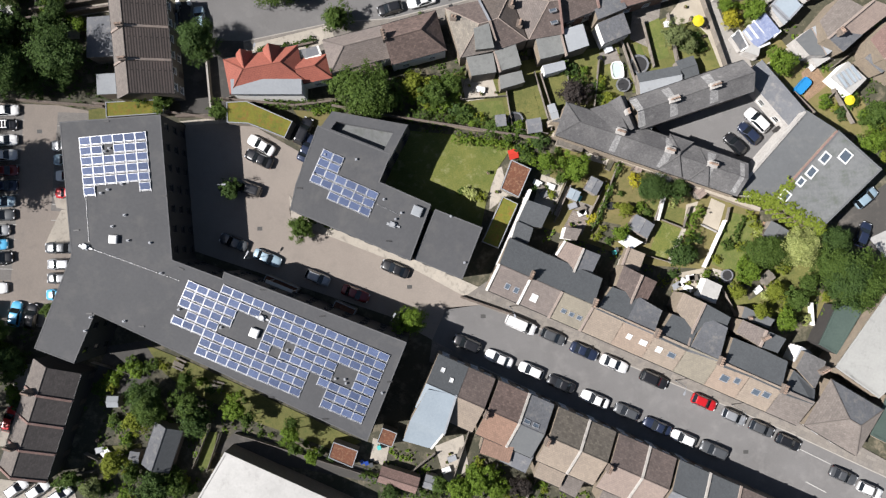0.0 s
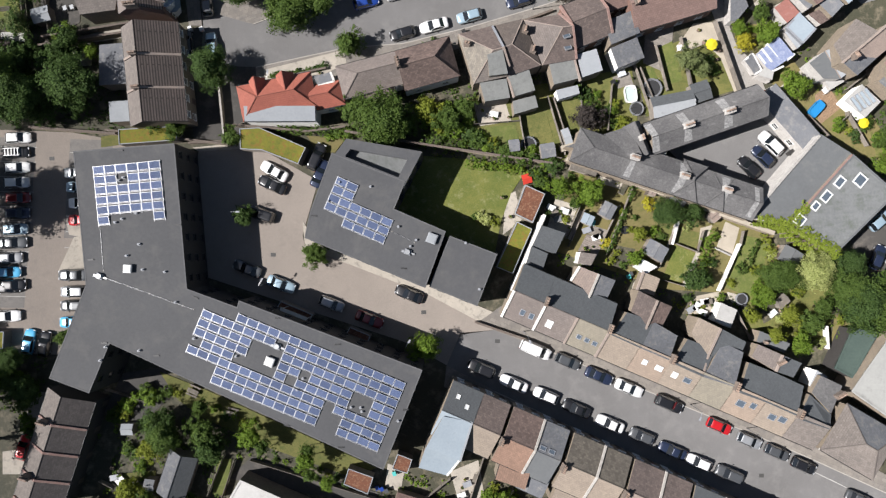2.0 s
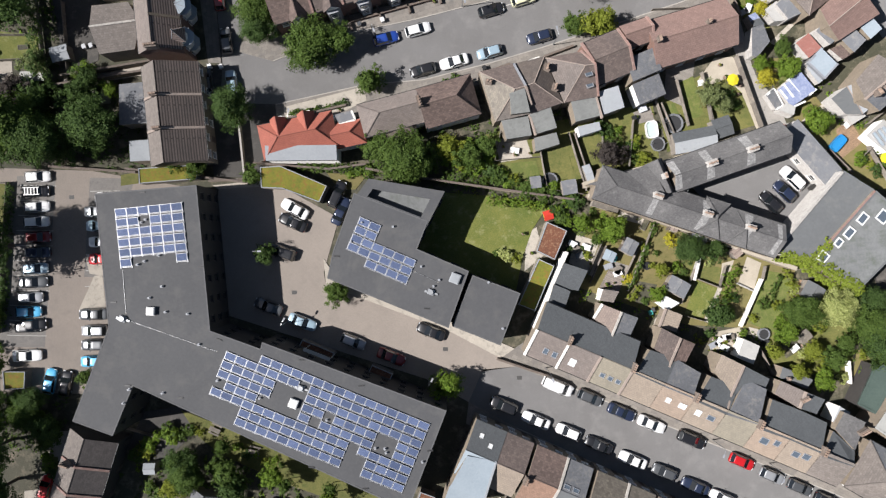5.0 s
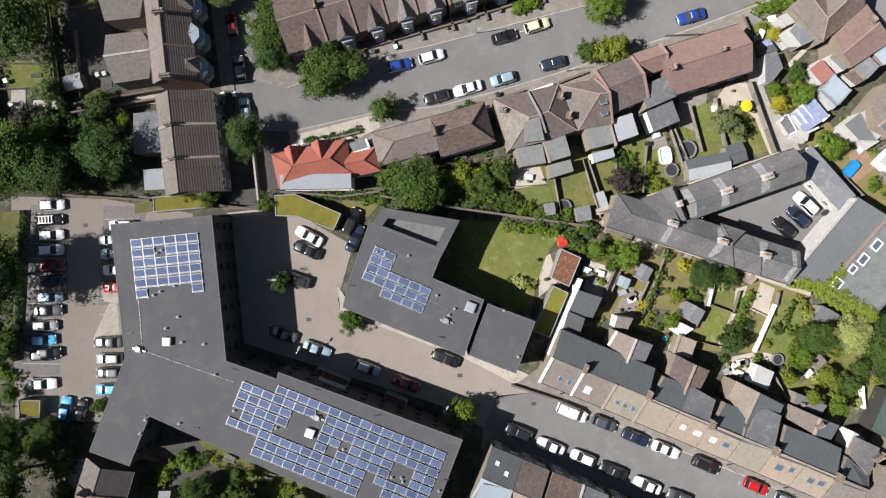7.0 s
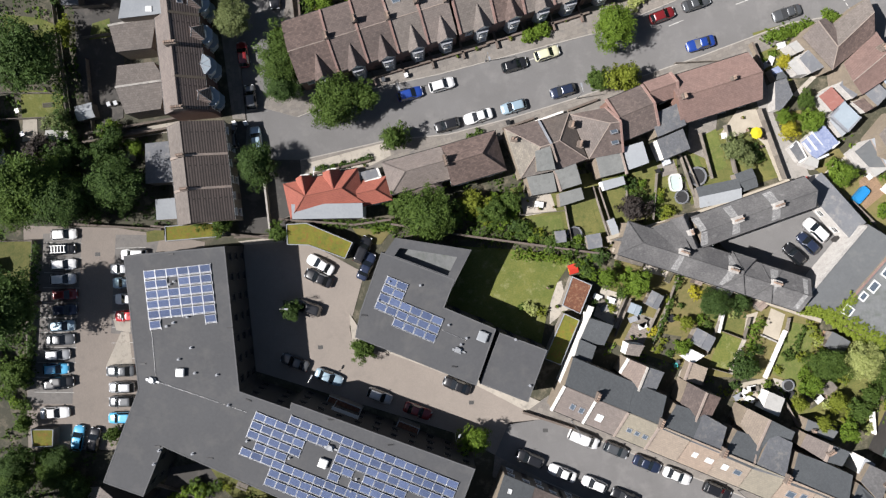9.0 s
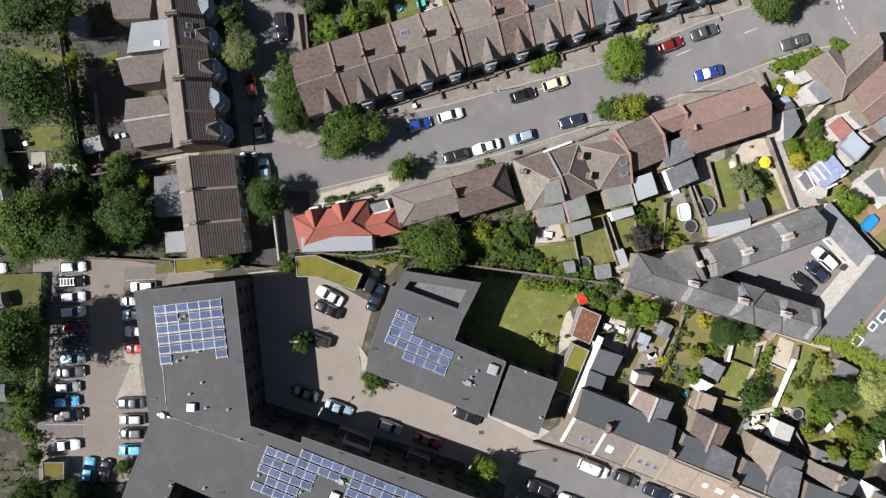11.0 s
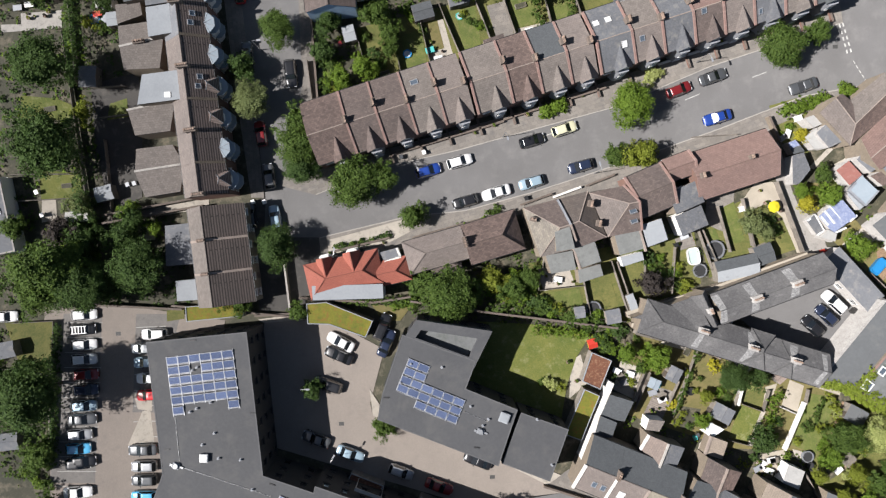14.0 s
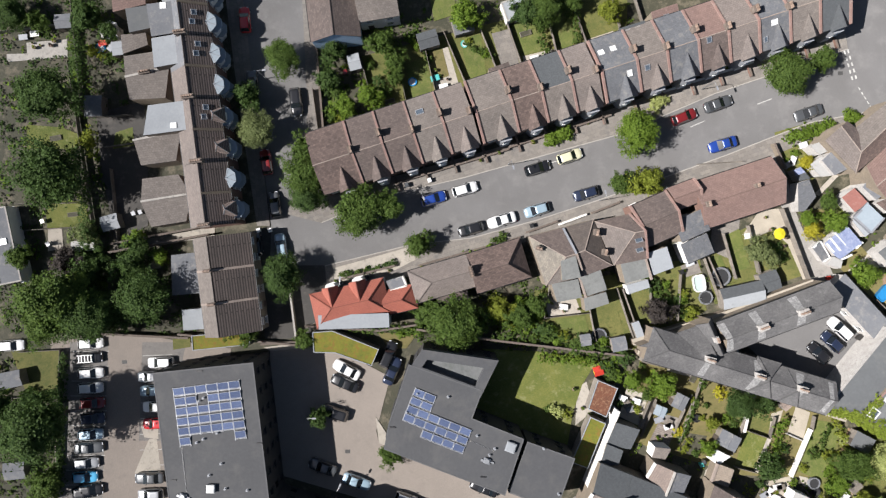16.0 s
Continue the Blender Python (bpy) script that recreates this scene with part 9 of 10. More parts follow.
# front garden divisions along the long terrace
for p in fronts_long[1:]:
    q = Vector(p) + Vector((0.75, -2.6))
    garden_wall(p, q, 0.8, brick=RED_BRICK, label="low brick wall between front gardens")


# ---- roof fittings ----
def roof_hatch(at, z, size, turn, label, glass=MILKY):
    """A square roof light: upstand, and a domed or flat cover."""
    o = thing("roof_hatch", *at, z, turn, label, "roof light", "roof lights")
    bm = bmesh.new()
    s = size / 2
    box(bm, -s, -s, 0, s, s, 0.55)
    part("upstand", bm, GREY_FELT, o)
    bm = bmesh.new()
    rings(bm, [[(x * k, y * k, h) for x, y in ((-s, -s), (s, -s), (s, s), (-s, s))] for k, h in ((1.06, 0.552), (1.06, 0.62), (0.85, 0.74), (0.4, 0.78))])
    part("cover", bm, glass, o)


roof_hatch((-48.06, 1.40), 10.5, 1.15, -3, "white roof hatch on the grey flat roof", WHITE_PAINT)
roof_hatch((-27.52, -12.24), 10.5, 1.25, -22, "white roof hatch among the solar panels", WHITE_PAINT)
roof_hatch((-3.84, 5.59), 8.8, 1.4, -22, "pale roof hatch on the lower block", PALE_FELT)

PIPE = shared_mesh("pipe", LEAD, lambda bm: (tube(bm, (0, 0, 0), (0, 0, 0.4), 0.09, 0.08, 8), tube(bm, (0, 0, 0.4), (0, 0, 0.5), 0.16, 0.16, 8)))
COLLAR = shared_mesh("collar", LEAD, lambda bm: tube(bm, (0, 0, 0), (0, 0, 0.06), 0.22, 0.18, 10))
for p, z in (((-46.54, 4.95), 10.5), ((-48.35, 3.30), 10.5), ((-46.04, 1.24), 10.5), ((-42.83, 0.91), 10.5), ((-41.26, -3.55), 10.5), ((-46.95, 9.49), 10.5), ((-49.01, 8.66), 10.5), ((-50.00, 8.17), 10.5), ((-51.49, -9.98), 10.5), ((-46.62, -10.56), 10.5), ((-52.31, -11.96), 10.5),
             ((-22.77, -14.77), 10.5), ((-23.60, -16.42), 10.5), ((-14.36, -19.06), 10.5), ((-15.76, -18.98), 10.5), ((-14.19, -19.64), 10.5), ((-8.91, -21.04), 10.5), ((-38.62, -8.83), 10.5), ((-32.51, -11.47), 10.5), ((-17.51, 13.99), 8.8), ((-12.90, 13.32), 8.8), ((-8.80, 7.37), 8.8), ((-6.20, 5.36), 8.8), ((-7.04, 4.44), 8.8), ((-19.18, 11.22), 8.8), ((1.18, 4.90), 7.9), ((3.21, -2.03), 7.9), ((-48.77, 14.69), 10.5), ((-49.43, 14.28), 10.5)):
    o = thing("vent_pipe", *p, z, 0, "short grey vent pipe with a pale collar on the flat roof", "vent pipe", "roof vents")
    piece("pipe", PIPE, o, pose(0, 0, 0))
    piece("collar", COLLAR, o, pose(0, 0, 0.002))
for p, z in (((-52.27, 0.33), 10.5), ((-26.46, -10.06), 10.5), ((-7.44, 3.60), 8.8)):
    o = thing("roof_fan", *p, z, -20, "pale metal ventilation unit on the flat roof", "ventilation unit", "roof fans")
    bm = bmesh.new()
    box(bm, -0.5, -0.4, 0.0, 0.5, 0.4, 0.35)
    part("housing", bm, LEAD, o)
    bm = bmesh.new()
    tube(bm, (0, 0, 0.35), (0, 0, 0.55), 0.32, 0.3, 14)
    tube(bm, (0, 0, 0.55), (0, 0, 0.62), 0.42, 0.36, 14)
    part("cowl", bm, STEEL, o)
    bm = bmesh.new()
    box(bm, 0.5, -0.12, 0.05, 1.1, 0.12, 0.25), box(bm, -0.9, -0.3, 0.03, -0.55, 0.05, 0.22)
    part("duct", bm, STEEL, o)
for p, z, turn in (((-53.60, 2.73), 10.5, 3), ((-38.32, -2.89), 10.5, -20), ((-44.10, -11.31), 10.5, 0), ((-26.35, -5.95), 10.5, -5), ((-17.26, -24.86), 10.5, 0), ((-7.76, -19.41), 10.5, 5), ((-8.05, 1.17), 8.8, -5), ((-21.30, 9.05), 8.8, -5), ((-25.11, -21.64), 10.5, -10), ((-17.67, -9.83), 10.5, 5), ((-49.22, 18.67), 10.5, 0), ((-51.70, -9.42), 10.5, 0), ((-40.80, 7.76), 10.5, 0)):
    o = thing("roof_outlet", *p, z, turn, "dark slotted drain outlet at the flat roof's edge", "roof drain", "roof outlets")
    bm = bmesh.new()
    box(bm, -0.42, -0.1, 0.0, 0.42, 0.1, 0.13)
    part("grating", bm, BLACK, o)


def conduit(a, b, z, label="pale cable conduit lying across the flat roof"):
    a, b = Vector(a), Vector(b)
    d = b - a
    o = thing("cable_conduit", *a, z, math.degrees(math.atan2(d.y, d.x)), label, "conduit", "roof conduits")
    bm = bmesh.new()
    box(bm, 0, -0.012, 0.06, d.length, 0.012, 0.1)
    part("tray", bm, STEEL, o)
    for i in range(max(2, int(d.length / 1.5))):
        bm = bmesh.new()
        x = d.length * i / max(1, int(d.length / 1.5) - 1)
        box(bm, x - 0.05, -0.09, 0.0, x + 0.05, 0.09, 0.06)
        part("foot", bm, KERB, o)


conduit((-52.20, 7.35), (-51.78, 1.07), 10.5)
conduit((-51.54, 0.08), (-38.65, -4.62), 10.5)
conduit((-9.73, 6.62), (-6.37, 5.03), 8.8)
# brise-soleil strips and entrance canopy on the long block's courtyard side
for a, b in (((-26.62, -4.99), (-22.65, -6.59)),):
    a, b = Vector(a), Vector(b)
    d = b - a
    o = thing("entrance_canopy", *a, 0, math.degrees(math.atan2(d.y, d.x)), "pale flat entrance canopy on posts", "canopy")
    bm = bmesh.new()
    box(bm, 0, 0.0, 7.9, d.length, 0.5, 8.05)
    part("deck", bm, WHITE_SHEET, o)
    for x in (0.1, d.length - 0.1):
        bm = bmesh.new()
        tube(bm, (x, 0.25, 0), (x, 0.25, 7.9), 0.06, 0.06, 8)
        part("post", bm, STEEL, o)


# ---- street and garden furniture ----
def street_lamp(at, tall, turn, label="grey steel lamp post with a flat lantern"):
    o = thing("street_lamp", *at, 0, turn, label, "street lamp", "street lamps")
    bm = bmesh.new()
    tube(bm, (0, 0, 0), (0, 0, 1.2), 0.09, 0.08, 8), tube(bm, (0, 0, 1.2), (0, 0, tall), 0.055, 0.04, 8)
    part("post", bm, STEEL, o)
    bm = bmesh.new()
    tube(bm, (0, 0, tall), (0.9, 0, tall + 0.12), 0.035, 0.03, 6)
    part("arm", bm, STEEL, o)
    bm = bmesh.new()
    box(bm, 0.75, -0.13, tall + 0.06, 1.35, 0.13, tall + 0.18)
    part("lantern", bm, LEAD, o)


for p, h, t in (((-34.69, 9.89), 5, 0), ((-30.52, -1.47), 5, 60), ((-7.98, -11.01), 5, 60), ((10.58, -9.20), 6, -70), ((37.06, -20.98), 6, -110), ((46.08, -24.85), 6, -110), ((-40.28, 63.35), 6, 0), ((-2.11, 48.40), 6, -75), ((12.33, 42.17), 6, 105), ((-29.09, 30.28), 5, 80), ((29.18, 59.40), 6, -70), ((-16.01, 44.12), 6, -70)):
    street_lamp(p, h, t)


def trampoline(at, r, label="round black trampoline on a steel rim"):
    o = thing("trampoline", *at, 0, 0, label, "trampoline", "trampolines")
    bm = bmesh.new()
    tube(bm, (0, 0, 0.7), (0, 0, 0.72), r * 0.78, r * 0.78, 28)
    part("mat", bm, NET_BLACK, o)
    bm = bmesh.new()
    n = 28
    ring = lambda k, z: [(k * math.cos(6.2832 * i / n), k * math.sin(6.2832 * i / n), z) for i in range(n)]
    rings(bm, [ring(r * 0.8, 0.7), ring(r * 0.8, 0.76), ring(r, 0.76), ring(r, 0.7), ring(r * 0.8, 0.7)], False)
    part("rim", bm, GREY_FELT, o)
    for i in range(6):
        bm = bmesh.new()
        a = i * 1.0472
        tube(bm, (r * 0.95 * math.cos(a), r * 0.95 * math.sin(a), -0.02), (r * 0.95 * math.cos(a), r * 0.95 * math.sin(a), 2.2), 0.03, 0.03, 6)
        part("pole", bm, STEEL, o)


trampoline((31.19, 29.39), 1.55)
trampoline((11.50, 20.58), 1.25)
trampoline((28.67, 26.15), 1.15)


def parasol(at, r, cloth, label):
    o = thing("parasol", *at, 0, 0, label, "parasol", "parasols")
    bm = bmesh.new()
    tube(bm, (0, 0, 0.06), (0, 0, 2.3), 0.025, 0.025, 8)
    part("pole", bm, TIMBER, o)
    bm = bmesh.new()
    tube(bm, (0, 0, 0.03), (0, 0, 0.1), 0.28, 0.26, 12)
    part("base", bm, KERB, o)
    bm = bmesh.new()
    n = 8
    top = (0, 0, 2.45)
    rim = [(r * math.cos(6.2832 * i / n), r * math.sin(6.2832 * i / n), 1.95) for i in range(n)]
    for i in range(n):
        face(bm, [rim[i], rim[(i + 1) % n], top])
        face(bm, [rim[(i + 1) % n], rim[i], (rim[i][0], rim[i][1], 1.85), (rim[(i + 1) % n][0], rim[(i + 1) % n][1], 1.85)])
    part("canopy", bm, cloth, o)


parasol((40.22, 35.95), 0.95, YELLOW_CLOTH, "open bright yellow garden parasol")
parasol((64.08, 23.45), 0.85, YELLOW_CLOTH, "open yellow garden parasol")
parasol((-64.10, 71.39), 1.5, WHITE_PAINT, "open white and yellow garden parasol")


def tub(at, rx, ry, high, turn, shell, water, label, name="paddling_pool", category="pool"):
    """A round or oval pool: wall ring and a water surface."""
    o = thing(name, *at, 0, turn, label, category)
    n = 24
    bend = lambda v: math.copysign(abs(v) ** ({"garden_pool": 0.4, "hot_tub": 0.55}.get(name, 1.0)), v)
    ring = lambda k, z: [((rx + k) * bend(math.cos(6.2832 * i / n)), (ry + k) * bend(math.sin(6.2832 * i / n)), z) for i in range(n)]
    bm = bmesh.new()
    rings(bm, [ring(0, 0), ring(0.05, high), ring(-0.12, high), ring(-0.14, 0.05)], False)
    part("rim", bm, shell, o)
    bm = bmesh.new()
    f = bm.faces.new([bm.verts.new(p) for p in ring(-0.12, high * 0.75)])
    part("water", bm, water, o)


tub((57.21, 25.95), 1.4, 0.75, 0.9, 48, WATER_BLUE, WATER_BLUE, "oblong blue garden pool on a timber deck", "garden_pool")
tub((27.75, 28.47), 0.95, 1.35, 0.8, 8, WHITE_PAINT, AQUA, "white oval hot tub in a back garden", "hot_tub", "hot tub")
tub((-16.93, 62.06), 0.65, 0.65, 0.3, 0, WATER_BLUE, LAMP_GLASS, "round blue paddling pool on a lawn")
tub((-8.46, 67.80), 0.55, 0.55, 0.3, 0, TURQUOISE, LAMP_GLASS, "round pale paddling pool on a lawn")
tub((-66.45, 69.03), 0.8, 0.8, 0.3, 0, WATER_BLUE, LAMP_GLASS, "round blue paddling pool on a patio")


def picnic_bench(at, turn):
    o = thing("picnic_bench", *at, 0, turn, "weathered timber picnic bench on the grass", "bench", "picnic benches")
    for i in range(4):
        bm = bmesh.new()
        box(bm, -0.9, -0.36 + i * 0.18, 0.72, 0.9, -0.2 + i * 0.18, 0.76)
        part("board", bm, TIMBER, o)
    for y in (-0.75, 0.75):
        bm = bmesh.new()
        box(bm, -0.9, y - 0.13, 0.43, 0.9, y + 0.13, 0.47)
        part("seat", bm, TIMBER, o)
    for x in (-0.6, 0.6):
        for s in (-1, 1):
            bm = bmesh.new()
            tube(bm, (x, s * 0.7, 0), (x, s * 0.2, 0.72), 0.05, 0.05, 6)
            part("leg", bm, TIMBER, o)
        bm = bmesh.new()
        box(bm, x - 0.04, -0.78, 0.37, x + 0.04, 0.78, 0.43)
        part("bearer", bm, TIMBER, o)


picnic_bench((-42.04, -18.37), -25)
picnic_bench((-35.92, -21.97), -15)


def playhouse(at, turn):
    o = thing("playhouse", *at, 0, turn, "small red plastic playhouse on the lawn's edge", "playhouse")
    bm = bmesh.new()
    box(bm, -0.6, -0.6, 0, 0.6, 0.6, 1.1)
    part("wall", bm, YELLOW_CLOTH, o)
    for s in (-1, 1):
        bm = bmesh.new()
        slab(bm, [(-0.75, s * 0.75, 1.0), (0.75, s * 0.75, 1.0), (0.75, 0, 1.5), (-0.75, 0, 1.5)][::s] if s < 0 else [(0.75, 0.75, 1.0), (-0.75, 0.75, 1.0), (-0.75, 0, 1.5), (0.75, 0, 1.5)], 0.05)
        part("roof", finish(bm), RED_CLOTH, o)


playhouse((11.12, 15.06), 15)


def garden_table(at, turn, tone=WHITE_PAINT, label="white garden table with chairs drawn up"):
    o = thing("garden_table", *at, 0, turn, label, "table", "garden tables")
    bm = bmesh.new()
    box(bm, -0.7, -0.45, 0.7, 0.7, 0.45, 0.74)
    part("tabletop", bm, tone, o)
    for x in (-0.6, 0.6):
        for y in (-0.38, 0.38):
            bm = bmesh.new()
            tube(bm, (x, y, 0), (x, y, 0.7), 0.03, 0.03, 6)
            part("leg", bm, tone, o)


for p, t, m in (((5.97, 25.40), -10, WHITE_PAINT), ((15.01, 10.49), -25, WHITE_PAINT), ((16.09, 8.68), 20, GREY_FELT), ((35.80, 35.80), 10, WHITE_PAINT), ((44.90, 49.93), 15, WHITE_PAINT), ((-13.32, 62.45), 15, TURQUOISE), ((-12.01, 61.06), 10, WHITE_PAINT), ((2.57, 65.09), 10, WHITE_PAINT), ((-76.58, 71.50), 5, WHITE_PAINT), ((-78.40, 71.02), 5, LEAD), ((38.96, -6.24), -25, WHITE_PAINT), ((37.15, -5.79), 30, LEAD),
                ((21.33, 8.23), -25, TURQUOISE), ((38.06, -5.33), 60, WHITE_PAINT), ((39.86, -4.61), 10, TIMBER), ((41.22, -6.69), 80, LEAD), ((22.24, 6.24), 62, TIMBER), ((20.61, 6.87), 20, LEAD), ((15.46, 9.58), 50, TIMBER), ((58.85, 29.02), 40, WHITE_PAINT), ((60.20, 30.82), 10, TIMBER), ((53.61, 29.56), 30, WHITE_PAINT), ((42.47, 46.94), 30, LEAD), ((43.21, 47.55), 70, WHITE_PAINT), ((26.30, 31.73), 20, LAMP_GLASS), ((-53.69, -32.45), 40, WHITE_PAINT), ((-54.60, -32.00), 10, LEAD), ((1.45, -33.36), 20, LEAD), ((2.80, -32.45), 70, TIMBER), ((0.54, -35.16), 20, WHITE_PAINT), ((-65.84, 69.72), 15, RED_CLOTH), ((-64.51, 69.04), 50, LEAD)):
    garden_table(p, t, m, "small garden table standing on the paving")


def bin_(at, turn, tone, label):
    o = thing("wheeled_bin", *at, 0, turn, label, "bin", "wheeled bins")
    bm = bmesh.new()
    rings(bm, [[(x * k, y * k, z) for x, y in ((-0.28, -0.3), (0.28, -0.3), (0.28, 0.3), (-0.28, 0.3))] for k, z in ((0.8, 0.04), (1, 1.0))])
    part("body", bm, tone, o)
    bm = bmesh.new()
    slab(bm, [(-0.3, -0.34, 1.03), (0.3, -0.34, 1.03), (0.3, 0.33, 1.09), (-0.3, 0.33, 1.09)], 0.05)
    part("lid", finish(bm), tone, o)
    for s in (-0.22, 0.22):
        bm = bmesh.new()
        tube(bm, (s - 0.03, 0.28, 0.1), (s + 0.03, 0.28, 0.1), 0.1, 0.1, 10)
        part("wheel", bm, RUBBER, o)


for p, m in (((-12.84, -33.81), PAINTS["blue"]), ((-12.11, -33.99), PAINTS["blue"]), ((-11.39, -34.26), PAINTS["grey"]), ((-10.12, -31.55), TURQUOISE), ((-61.89, 42.54), PAINTS["silver"]), ((-60.80, 42.69), PAINTS["silver"]), ((-27.54, 63.81), PAINTS["dark_red"]), ((-14.75, 46.26), WHITE_PAINT), ((-18.39, 45.65), PAINTS["grey"]), ((-42.12, 39.19), WHITE_PAINT), ((-40.32, 39.13), WHITE_PAINT), ((-31.58, 30.06), BLACK), ((-27.48, 30.84), BLACK), ((-25.20, 31.22), BLACK), ((1.29, 38.51), BLACK), ((24.95, 30.37), BLACK), ((27.57, -0.09), PAINTS["grey"]), ((27.21, -0.54), TURQUOISE), ((48.32, 28.64), RED_CLOTH), ((48.86, 28.53), RED_CLOTH), ((14.10, 12.75), BLACK), ((-75.62, 38.11), PAINTS["silver"]), ((-76.38, 41.75), WHITE_PAINT)):
    bin_(p, 20, m, "wheeled bin standing by the wall")


def sail(at, r, turn, label):
    o = thing("shade_sail", *at, 0, turn, label, "awning")
    pts = [(-r, -r * 0.6, 2.2), (r, -r * 0.8, 2.4), (r * 0.5, r, 2.3)]
    bm = bmesh.new()
    slab(bm, pts, 0.02)
    part("cloth", finish(bm), WHITE_PAINT, o)
    for p in pts:
        bm = bmesh.new()
        tube(bm, (p[0], p[1], -0.02), p, 0.03, 0.03, 6)
        part("pole", bm, STEEL, o)


# stepping stones
for p in row_of((-30.82, 60.31), (-29.99, 55.33), 7):
    bm = bmesh.new()
    box(bm, p.x - 0.28, p.y - 0.17, 0.0, p.x + 0.28, p.y + 0.17, 0.07)
    tagged(new("stepping_stone", mesh_of("stepping_stone", bm, COPING)), "pale square stepping stone in the grass", "stepping stone", "stepping stones")


# ---- low undergrowth in the gardens ----
def inside(p, poly):
    hit = False
    for a, b in zip(poly, poly[1:] + poly[:1]):
        if (a.y > p.y) != (b.y > p.y) and p.x < (b.x - a.x) * (p.y - a.y) / (b.y - a.y) + a.x:
            hit = not hit
    return hit


def undergrowth(poly, seed, per_m2, leaf, label, high=0.35, bare=0.0):
    """Low weeds, ivy and border plants scattered over a plan polygon, clear of lawns and paving: one joined mesh."""
    pick = random.Random(seed)
    poly = [Vector(p) for p in poly]
    xs, ys = [p.x for p in poly], [p.y for p in poly]
    n = int((max(xs) - min(xs)) * (max(ys) - min(ys)) * per_m2)
    near = [q for q in paved if not (max(p.x for p in q) < min(xs) or min(p.x for p in q) > max(xs) or max(p.y for p in q) < min(ys) or min(p.y for p in q) > max(ys))]
    base = [leaf_cloud(seed + k, 5, 5, 0.12, (0.42, 0.42, high), 0.4, 0.0) for k in range(5)]
    clouds = []
    for i in range(n):
        p = Vector((pick.uniform(min(xs), max(xs)), pick.uniform(min(ys), max(ys))))
        if noise.noise((p.x * 0.22, p.y * 0.22, seed)) < bare or not inside(p, poly) or any(inside(p, q) for q in near):
            continue
        k = pick.uniform(0.6, 1.6)
        clouds.append(base[i % 5] * k + np.array((p.x, p.y, 0.05)))
    if not clouds:
        return None
    ob = new("undergrowth", cloud_mesh("undergrowth", np.concatenate(clouds)))
    ob.data.materials[0] = leaf
    return tagged(ob, label, "undergrowth", "", "stuff")


